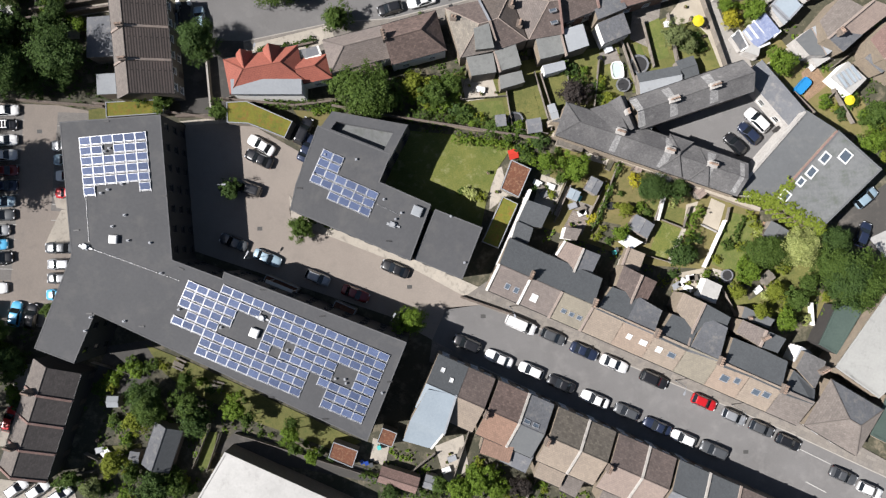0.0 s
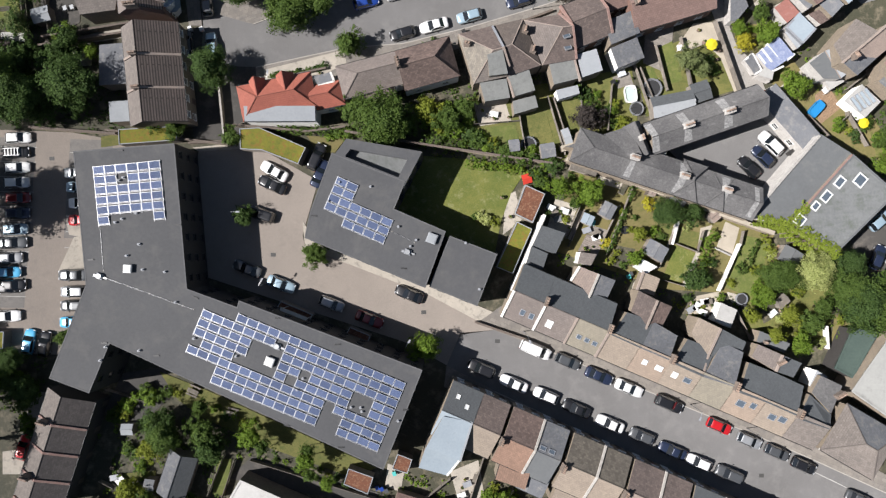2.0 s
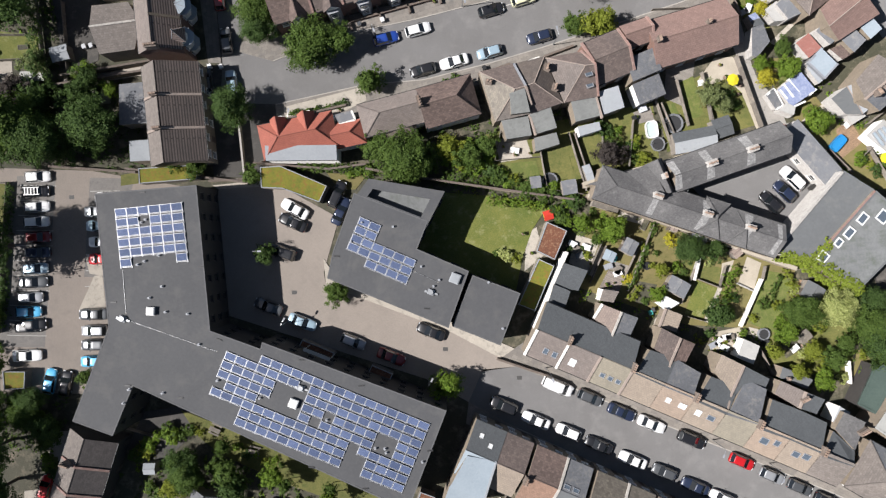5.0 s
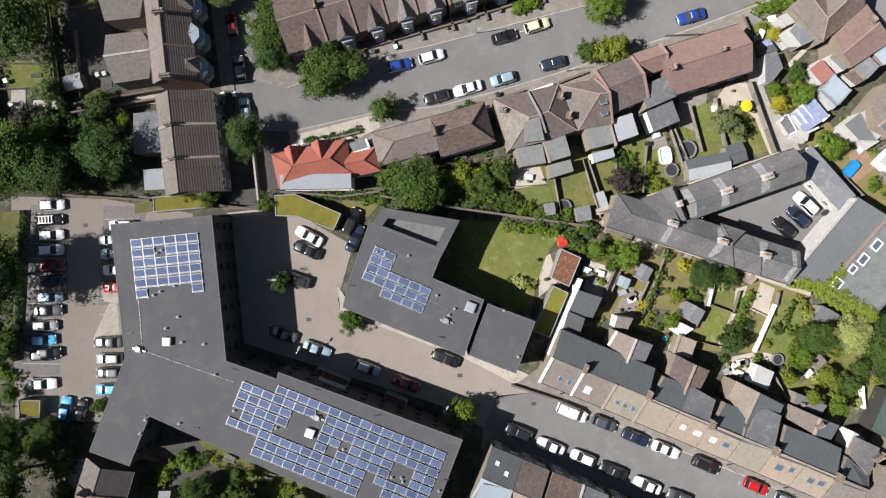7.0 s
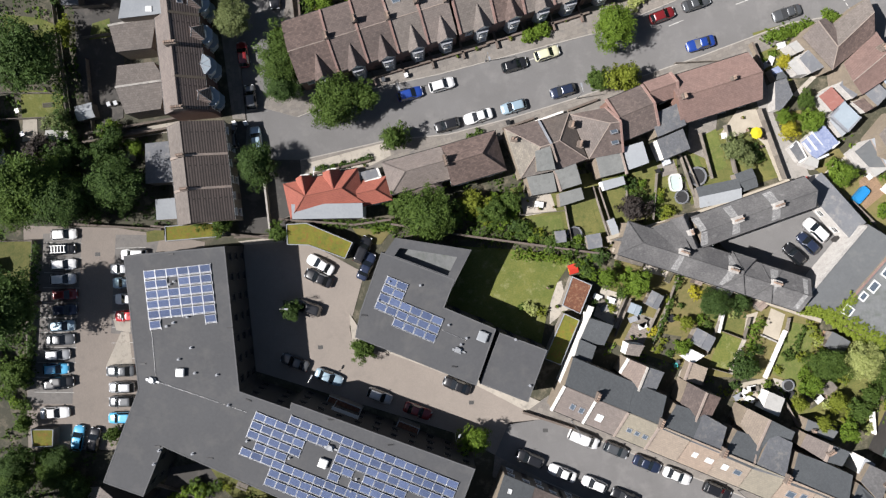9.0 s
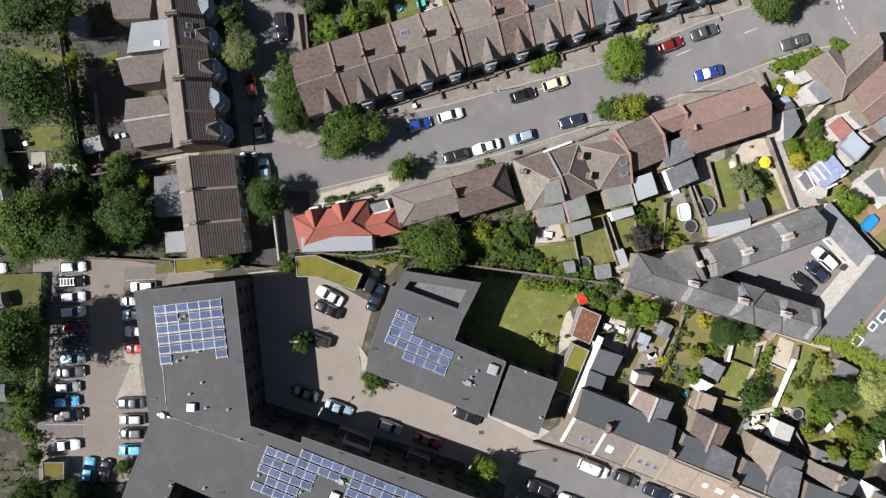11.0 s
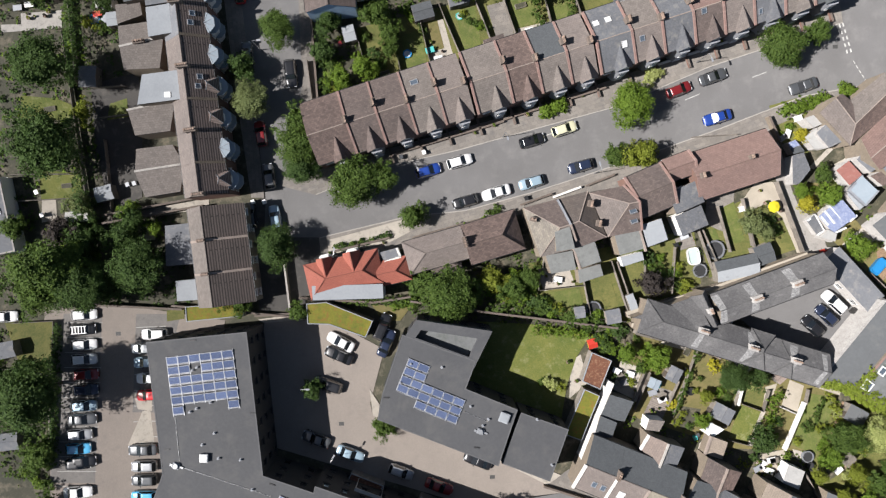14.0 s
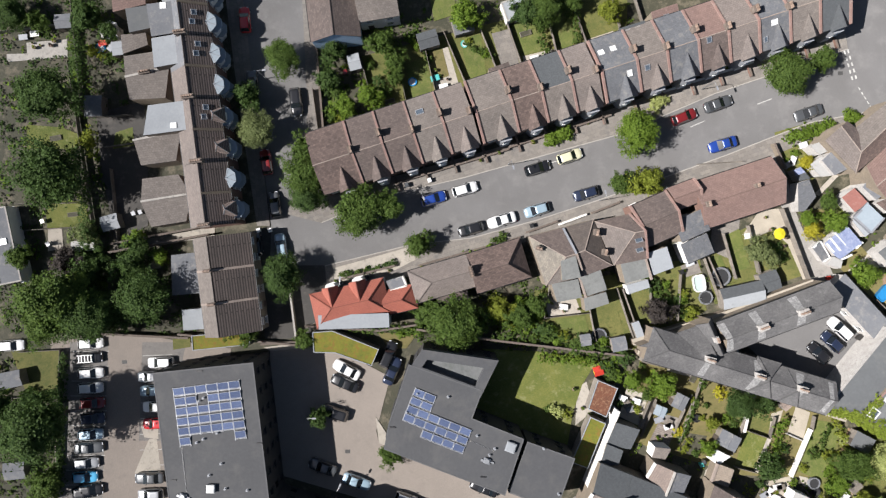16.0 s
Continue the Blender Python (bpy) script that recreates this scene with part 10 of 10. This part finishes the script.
weeds = "low weeds and border plants covering the garden soil"
for k, (poly, n, leaf, high, bare) in enumerate((
        ([(18.17, 17.27), (50.71, 6.24), (46.64, -10.76), (15.91, 1.90)], 1.0, LEAF_BRIGHT, 0.35, 0.0), ([(18.17, 17.27), (50.71, 6.24), (46.64, -10.76), (15.91, 1.90)], 0.7, LEAF_LIGHT, 0.3, 0.12),
        ([(45.74, 5.51), (62.01, 2.35), (68.34, -8.95), (46.64, -13.47)], 1.4, LEAF_BRIGHT, 0.45, -0.1), ([(45.74, 5.51), (62.01, 2.35), (68.34, -8.95), (46.64, -13.47)], 0.8, LEAF_LIGHT, 0.4, 0.1),
        ([(-17.54, 28.56), (28.56, 33.08), (29.47, 23.59), (15.91, 16.36), (-17.54, 20.43)], 1.3, LEAF, 0.4, -0.05), ([(-17.54, 28.56), (28.56, 33.08), (29.47, 23.59), (15.91, 16.36), (-17.54, 20.43)], 0.7, LEAF_LIGHT, 0.35, 0.12),
        ([(28.56, 34.44), (43.03, 39.86), (47.55, 29.92), (30.37, 24.50)], 1.2, LEAF_BRIGHT, 0.35, 0.0), ([(44.84, 43.48), (57.49, 36.25), (70.87, 18.17), (58.40, 21.79)], 1.1, LEAF_BRIGHT, 0.4, 0.0),
        ([(60.20, 29.02), (73.76, 26.30), (73.76, 10.03), (62.01, 19.98)], 1.3, LEAF, 0.4, -0.05),
        ([(-56.41, -17.99), (-31.10, -23.41), (-16.63, -32.45), (-36.52, -29.74), (-40.14, -39.86), (-58.21, -37.88)], 1.1, LEAF, 0.4, 0.0), ([(-56.41, -17.99), (-31.10, -23.41), (-16.63, -32.45), (-36.52, -29.74), (-40.14, -39.86), (-58.21, -37.88)], 0.7, LEAF_BRIGHT, 0.3, 0.12),
        ([(-8.50, -31.55), (15.91, -35.16), (14.10, -46.92), (-13.02, -46.92)], 1.2, LEAF_BRIGHT, 0.4, 0.0), ([(14.10, -37.88), (46.64, -41.49), (46.64, -50.53), (14.10, -50.53)], 1.0, LEAF_BRIGHT, 0.4, 0.0),
        ([(-82.00, 82.62), (-60.43, 81.93), (-60.30, 36.89), (-84.38, 22.27)], 1.3, LEAF_DARK, 0.45, -0.15), ([(-82.00, 82.62), (-60.43, 81.93), (-60.30, 36.89), (-84.38, 22.27)], 0.8, LEAF_BRIGHT, 0.35, 0.05),
        ([(-89.77, 23.35), (-73.98, 21.93), (-75.90, -4.39), (-90.86, -3.90)], 1.4, LEAF, 0.45, -0.15), ([(-82.24, 5.62), (-74.13, 5.46), (-65.51, -12.80), (-67.52, -21.82), (-82.86, -21.52)], 1.4, LEAF, 0.45, -0.1),
        ([(-32.01, 70.25), (17.90, 79.44), (18.48, 68.63), (-31.65, 54.48)], 1.3, LEAF, 0.4, -0.05), ([(-32.01, 70.25), (17.90, 79.44), (18.48, 68.63), (-31.65, 54.48)], 0.7, LEAF_BRIGHT, 0.3, 0.1),
        ([(-63.91, 37.00), (-51.23, 37.50), (-53.18, 21.25), (-67.16, 22.61)], 1.4, LEAF_DARK, 0.4, -0.2), ([(40.63, 52.60), (50.62, 54.08), (44.93, 44.33), (42.27, 46.22)], 1.5, LEAF_BRIGHT, 0.4, -0.1),
        ([(-20.53, 35.59), (0.39, 38.53), (0.33, 36.73), (-20.65, 31.97)], 0.5, LEAF_LIGHT, 0.25, 0.1))):
    undergrowth(poly, 60 + k, n, leaf, weeds, high, bare)


# ---- small garden things ----
POT = shared_mesh("pot", POT_CLAY, lambda bm: rings(bm, [[(r * math.cos(0.5236 * i), r * math.sin(0.5236 * i), z) for i in range(12)] for r, z in ((0.13, 0), (0.2, 0.34), (0.225, 0.34), (0.225, 0.4), (0.18, 0.4), (0.17, 0.33))]), True)
POT_PLANT = cloud_mesh("plant", leaf_cloud(90, 9, 16, 0.07, (0.3, 0.3, 0.28), 0.3, 0.0))


def plant_pot(at, leaf, k=1.0):
    o = thing("plant_pot", *at, 0.03, 0, "terracotta pot with a small leafy plant", "plant pot", "plant pots")
    piece("pot", POT, o, Matrix.Scale(k, 4))
    p = piece("plant", POT_PLANT, o, Matrix.LocRotScale((0, 0, 0.5 * k), None, (k, k, k)))
    p.material_slots[0].link = "OBJECT"
    p.material_slots[0].material = leaf


pick = random.Random(11)
for a, b, n in (((37.15, -5.33), (41.22, -7.14), 5), ((7.77, 11.84), (8.68, 8.23), 2), ((3.25, 26.30), (8.68, 24.32), 4), ((14.10, 10.94), (16.81, 8.68), 4), ((24.95, 30.82), (27.66, 31.28), 3), ((-78.00, 69.92), (-72.58, 70.20), 5), ((-13.68, 65.16), (-10.23, 60.10), 4), ((1.20, 64.69), (8.46, 65.81), 5), ((38.44, 38.66), (42.38, 33.55), 5), ((-29.73, 31.18), (-21.54, 32.46), 5),
                ((-17.02, 32.31), (-2.41, 35.91), 5), ((-18.36, 46.56), (12.66, 55.13), 9), ((24.54, 59.43), (37.31, 63.53), 4), ((-0.36, -32.45), (3.25, -36.07), 4), ((-55.50, -30.64), (-53.24, -32.45), 4), ):
    for i in range(n):
        p = Vector(a).lerp(Vector(b), (i + pick.random()) / n) + Vector((pick.uniform(-0.6, 0.6), pick.uniform(-0.6, 0.6)))
        plant_pot(p, pick.choice((LEAF, LEAF_BRIGHT, LEAF_LIGHT, LEAF_PURPLE)), pick.uniform(0.8, 1.5))


def raised_bed(at, turn, w, d):
    o = thing("raised_bed", *at, 0, turn, "timber raised bed filled with dark soil", "raised bed", "raised beds")
    for x0, y0, x1, y1 in ((-w / 2, -d / 2, w / 2, -d / 2 + 0.06), (-w / 2, d / 2 - 0.06, w / 2, d / 2), (-w / 2, -d / 2 + 0.06, -w / 2 + 0.06, d / 2 - 0.06), (w / 2 - 0.06, -d / 2 + 0.06, w / 2, d / 2 - 0.06)):
        bm = bmesh.new()
        box(bm, x0, y0, 0, x1, y1, 0.35)
        part("board", bm, TIMBER, o)
    bm = bmesh.new()
    box(bm, -w / 2 + 0.06, -d / 2 + 0.06, 0.0, w / 2 - 0.06, d / 2 - 0.06, 0.3)
    part("soil", bm, EARTH, o)


for p, t, w, d in (((1.34, 69.18), 15, 1.8, 0.8), ((-74.07, 54.94), 10, 1.8, 0.8), ((-71.83, 42.69), 5, 1.6, 0.7), ((-39.23, -32.45), 70, 2.0, 0.8), ((-20.65, 59.08), 15, 1.6, 0.7)):
    raised_bed(p, t, w, d)


# ---- the gardens below the slate ranges ----
for k, (name, poly, m, lab) in enumerate((
        ("patio", [(15.81, 11.95), (19.40, 10.73), (17.53, 5.89), (14.49, 7.46)], PALE_PATH, "pale paved yard with garden things"),
        ("patio", [(23.07, 16.53), (27.38, 15.21), (26.19, 13.42), (22.33, 14.56)], PALE_PATH, "dusty paved strip below the slate range"),
        ("patio", [(20.78, 6.29), (23.47, 5.26), (22.17, 2.21), (19.30, 3.52)], DECK_GREY, "weathered timber deck behind a house"),
        ("patio", [(21.70, 7.63), (24.04, 6.88), (23.30, 5.44), (20.87, 6.38)], PAVEMENT, "small slabbed terrace with a table"),
        ("path", [(19.75, 10.09), (20.29, 9.81), (18.42, 5.15), (17.71, 5.52)], PALE_PATH, "narrow pale concrete path beside a fence"),
        ("lawn", [(28.64, 14.47), (31.87, 13.16), (30.20, 9.04), (28.51, 4.11), (25.63, 4.78), (26.59, 9.09)], DRY_GRASS, "parched brown lawn with weeds"),
        ("bed", [(25.63, 4.42), (28.51, 3.84), (26.93, 0.34), (23.79, 1.47)], EARTH, "dug garden soil with young plants"),
        ("lawn", [(32.43, 7.21), (34.69, 8.08), (33.56, 3.58), (30.60, 5.25)], GRASS, "shaggy garden lawn under trees"),
        ("lawn", [(36.21, 6.88), (39.01, 6.39), (38.16, 3.88), (35.11, 4.91)], GRASS, "small mown lawn beside a hedge"),
        ("lawn", [(34.83, 4.47), (38.25, 3.06), (35.66, -1.68), (32.87, -0.83)], PATCHY_LAWN, "patchy green lawn behind a house"),
        ("path", [(38.25, 3.43), (38.88, 3.15), (36.56, -2.42), (35.84, -2.04)], PALE_PATH, "pale stone path with lichen"),
        ("patio", [(38.92, 7.11), (40.83, 7.63), (40.27, 6.01), (38.53, 4.41)], GRAVEL, "pale sandy path beside a lawn"),
        ("patio", [(42.91, 8.14), (45.15, 7.12), (43.93, 2.80), (41.42, 3.92)], GRAVEL, "pale sand-coloured paved square"),
        ("lawn", [(41.14, 3.47), (43.84, 2.53), (41.80, -2.31), (39.64, -1.20)], DRY_GRASS, "parched lawn beside a white wall"),
        ("lawn", [(45.68, 5.93), (50.01, 5.15), (48.87, 0.66), (46.74, -4.01), (42.88, -2.33), (44.55, 1.62)], LUSH, "bright green lawn curving between borders"),
        ("patio", [(43.05, -3.05), (45.21, -3.63), (45.55, -5.62), (43.76, -4.69)], PALE_PATH, "small pale terrace with covered furniture"),
        ("patio", [(37.44, -3.87), (41.79, -3.03), (42.30, -5.57), (41.02, -6.91), (36.87, -6.57)], GRAVEL, "cluttered pale patio behind a house"),
        ("path", [(51.26, 4.41), (51.80, 4.22), (49.94, -1.17), (49.22, -0.97)], DECK, "narrow timber-edged path between beds"),
        ("bed", [(48.08, -5.65), (52.17, -3.46), (53.05, -5.73), (48.96, -8.20)], EARTH, "bare garden soil among weeds"),
        ("bed", [(60.27, -6.74), (63.24, -8.41), (62.48, -12.19), (59.58, -12.60)], DRY_GRASS, "rough dry ground beside a warehouse"),
        ("lawn", [(53.05, -5.73), (57.14, -3.98), (58.91, -7.62), (56.16, -11.19), (52.10, -10.23)], GRASS, "overgrown garden grass"))):
    patch(name, poly, m, 0.05 + 0.004 * (k % 6), lab, {"bed": "planting bed"}.get(name, name))
shed((22.28, 9.41), (23.37, 11.43), (25.22, 10.69), 2.1, 0.35, GREY_FELT, label="grey-green felt-roofed garden shed")
shed((19.45, 8.20), (20.09, 9.61), (21.59, 8.88), 2.0, 0.20, PALE_BLUE_FELT, label="low glazed garden lean-to")
shed((29.18, 3.29), (30.36, 5.40), (33.35, 4.20), 2.2, 0.50, GREY_FELT, label="grey felt-roofed garden shed beside a sail")
shed((30.04, 12.66), (30.49, 13.54), (31.64, 13.17), 1.8, 0.20, ROSE_TILE, label="small pinkish garden store")
shed((39.34, 9.16), (40.41, 10.03), (41.56, 8.86), 2.0, 0.30, ROSE_TILE, label="narrow pinkish roofed garden store")
shed((50.40, 2.18), (51.67, 4.38), (54.50, 3.18), 2.1, 0.35, MID_FELT, label="dark grey felt-roofed garden shed")
shed((33.02, 11.30), (35.30, 10.11), (36.47, 11.69), 2.4, 0.40, SLATE, label="slate lean-to against the long range", roof="mono")
shed((49.89, -4.50), (51.24, -3.27), (52.21, -4.53), 1.9, 0.30, TIMBER, label="weathered timber shed among shrubs")
fence((19.67, 10.81), (17.35, 5.62), 1.2)
fence((28.28, 14.48), (23.63, 3.00), 1.2)
fence((25.89, 10.73), (22.93, 4.64), 1.2)
fence((35.15, 8.25), (32.08, 0.90), 1.2)
fence((39.19, 6.66), (38.25, 3.52), 1.2)
fence((34.83, 4.65), (38.43, 3.24), 1.2)
fence((32.60, -1.09), (35.84, -2.04), 1.2)
fence((45.51, 6.57), (45.03, 4.32), 1.2)
fence((48.22, 6.98), (50.74, 6.04), 1.2)
fence((48.10, -3.85), (46.71, -7.44), 1.2)
fence((20.29, 10.08), (17.69, 4.26), 1.2)
garden_wall((44.87, 4.57), (41.47, -2.90), 1.1, 0.25, WHITE_WALL, WHITE_WALL, "low white rendered garden wall")
garden_wall((35.07, 8.47), (34.04, 4.55), 1.3, 0.35, PALE_STACK, WHITE_WALL, "low white-capped garden wall")
garden_wall((41.10, 3.91), (43.60, 2.71), 0.5, 0.15, PALE_STACK, PALE_STACK, "low pale rendered garden wall")
garden_wall((58.44, -8.52), (58.67, -12.11), 1.2, 0.3, WHITE_WALL, WHITE_WALL, "short white garden wall")
for at, r, leaf, kind, tall, lab in (
        ((16.19, 13.57), 1.7, LEAF_BRIGHT, "small", 4.5, "bright green conical garden tree"),
        ((20.69, 12.80), 2.4, LEAF_BRIGHT, "small", 5.0, "feathery light green garden tree"),
        ((18.56, 11.22), 1.1, LEAF, "small", 3.0, "small rounded garden tree"),
        ((32.41, 9.58), 2.7, LEAF_DARK, "broad", 6.0, "grey-green spreading garden tree"),
        ((36.66, 9.23), 1.9, LEAF_DARK, "small", 5.0, "dark evergreen garden tree"),
        ((37.36, -0.84), 2.2, LEAF_DARK, "small", 4.5, "dark grey-green garden tree"),
        ((28.14, 2.50), 1.4, LEAF_BRIGHT, "small", 3.5, "bright bushy garden tree"),
        ((28.72, 6.28), 1.2, LEAF_LIGHT, "small", 3.0, "yellow-green bushy garden tree"),
        ((49.71, -0.24), 3.3, LEAF, "broad", 7.0, "rounded green garden tree"),
        ((54.79, -0.01), 3.4, LEAF_PALE, "broad", 7.5, "large pale lime-green garden tree"),
        ((60.20, 1.36), 2.7, LEAF_DARK, "broad", 7.0, "dark garden tree by the workshop yard"),
        ((47.61, -3.60), 1.8, LEAF_BRIGHT, "small", 5.0, "bright leafy garden tree"),
        ((45.78, -6.53), 1.4, LEAF_LIGHT, "small", 4.5, "narrow yellow-green garden tree"),
        ((49.31, -9.62), 1.3, LEAF_LIGHT, "small", 5.0, "slender yellow-green garden tree"),
        ((51.96, -6.62), 1.7, LEAF_LIGHT, "small", 4.5, "yellow-green rounded garden tree"),
        ((55.06, -7.76), 1.9, LEAF, "small", 5.0, "bushy green garden tree"),
        ((53.53, -11.00), 1.9, LEAF_BRIGHT, "small", 5.0, "bright leafy garden tree"),
        ((56.85, -5.32), 1.6, LEAF, "small", 5.0, "bushy garden tree over a fence"),
        ((63.65, -5.12), 5.2, LEAF, "broad", 8.5, "very large spreading garden tree"),
        ((59.92, -2.51), 3.4, LEAF, "broad", 8.0, "large green garden tree")):
    tree(at, r, leaf, kind, tall, lab, "trees")
hedge((40.72, 6.64), (37.84, -1.17), 2.3, 2.2, LEAF_BRIGHT)
hedge((26.88, 10.44), (23.99, 3.27), 1.0, 1.6, LEAF)
hedge((28.27, 14.30), (27.34, 11.79), 1.6, 1.8, LEAF)
hedge((47.75, 5.18), (46.35, 1.59), 1.2, 1.4, LEAF)
hedge((48.66, 6.07), (50.42, 1.54), 1.6, 1.6, LEAF_LIGHT)
hedge((46.77, -2.02), (47.63, -5.65), 1.6, 1.8, LEAF_BRIGHT)
shrub((30.42, 10.86), 1.15, LEAF_GOLD)
shrub((23.93, 4.94), 0.95, LEAF_GOLD)
shrub((26.02, 10.20), 0.70, LEAF_LIGHT)
shrub((17.27, 8.53), 0.80, LEAF_LIGHT)
shrub((14.62, 9.64), 0.60, LEAF_DARK)
shrub((39.38, 9.65), 1.10, LEAF_PURPLE)
shrub((3.77, 9.07), 0.90, LEAF_PALE)
shrub((4.82, 8.71), 1.10, LEAF_PALE)
shrub((5.82, 8.31), 0.90, LEAF_LIGHT)
shrub((3.09, 9.32), 0.70, LEAF)
shrub((9.72, 7.72), 0.60, LEAF_BRIGHT)
hedge((4.08, 17.77), (12.33, 16.11), 1.0, 0.9, LEAF_LIME, "yellow-green border plants beside the lawn")
shrub((43.55, -1.73), 0.80, LEAF_LIGHT)
shrub((45.23, 0.69), 1.00, LEAF)
shrub((24.55, 1.96), 0.80, LEAF_LIGHT)
shrub((26.35, 1.21), 0.70, LEAF)
shrub((27.47, 2.99), 0.60, LEAF_BRIGHT)
shrub((25.50, 3.28), 0.60, LEAF_LIGHT)
shrub((31.32, 6.81), 0.90, LEAF_BRIGHT)
shrub((32.50, 5.89), 0.80, LEAF)
shrub((40.48, 1.57), 1.00, LEAF_DARK)
shrub((39.58, -0.49), 0.90, LEAF_BRIGHT)
shrub((36.76, 7.17), 0.70, LEAF_PALE)
shrub((27.52, 6.85), 0.60, LEAF_LIGHT)
shrub((28.27, 8.90), 0.60, LEAF)
shrub((47.41, 0.29), 0.90, LEAF_LIGHT)
shrub((47.77, -1.94), 1.10, LEAF_BRIGHT)
shrub((50.13, 2.95), 0.90, LEAF_PALE)
shrub((49.24, 0.26), 0.80, LEAF_LIGHT)
shrub((54.04, -2.93), 1.10, LEAF_LIGHT)
shrub((54.70, -9.22), 1.10, LEAF_LIGHT)
shrub((51.37, -7.40), 0.90, LEAF_PALE)
shrub((49.50, -10.96), 1.00, LEAF)
shrub((61.19, -10.23), 1.00, LEAF_BRIGHT)
shrub((60.85, -7.55), 0.80, LEAF_LIGHT)
shrub((57.59, -11.08), 1.00, LEAF_PALE)
shrub((36.58, -4.04), 0.90, LEAF_DARK)
shrub((42.06, -3.88), 0.60, LEAF_BRIGHT)
shrub((47.32, -10.95), 0.80, LEAF)
shrub((52.29, -2.02), 1.00, LEAF_BRIGHT)
shrub((44.56, 3.01), 0.60, LEAF)
shrub((19.76, 14.14), 0.80, LEAF_LIGHT)
shrub((18.27, 15.51), 0.70, LEAF)
tub((26.69, 6.86), 0.6, 0.6, 0.7, 0, BLACK, BLACK, "black round water butt in a garden", "water_butt", "water butt")
tub((45.26, -4.19), 0.9, 0.9, 0.7, 20, GREY_FELT, NET_BLACK, "round covered table on a terrace", "garden_tub", "tub")
tub((45.69, -5.72), 0.6, 0.7, 0.7, 20, BLACK, NET_BLACK, "dark covered garden tub", "garden_tub", "tub")
sail((29.92, 1.34), 1.35, -75, "white shade sail stretched over a patio")
sail((28.50, 1.18), 0.9, -30, "small white shade sail over a patio")
garden_table((22.10, 5.76), 20)
garden_table((17.12, 9.96), -20)
garden_table((39.32, -4.55), 10)
garden_table((50.09, -6.51), 40)
for a, b, n in (((15.79, 11.05), (17.72, 6.52), 4), ((19.76, 3.78), (22.93, 4.82), 5), ((37.25, -4.59), (41.30, -6.01), 6), ((49.90, -4.33), (52.59, -6.62), 5)):
    for i in range(n):
        plant_pot(Vector(a).lerp(Vector(b), (i + pick.random()) / n) + Vector((pick.uniform(-0.6, 0.6), pick.uniform(-0.6, 0.6))), pick.choice((LEAF, LEAF_BRIGHT, LEAF_LIGHT)), pick.uniform(0.8, 1.5))
raised_bed((26.64, 13.60), 62, 2.2, 0.9)
raised_bed((51.79, 2.87), 70, 2.4, 0.8)
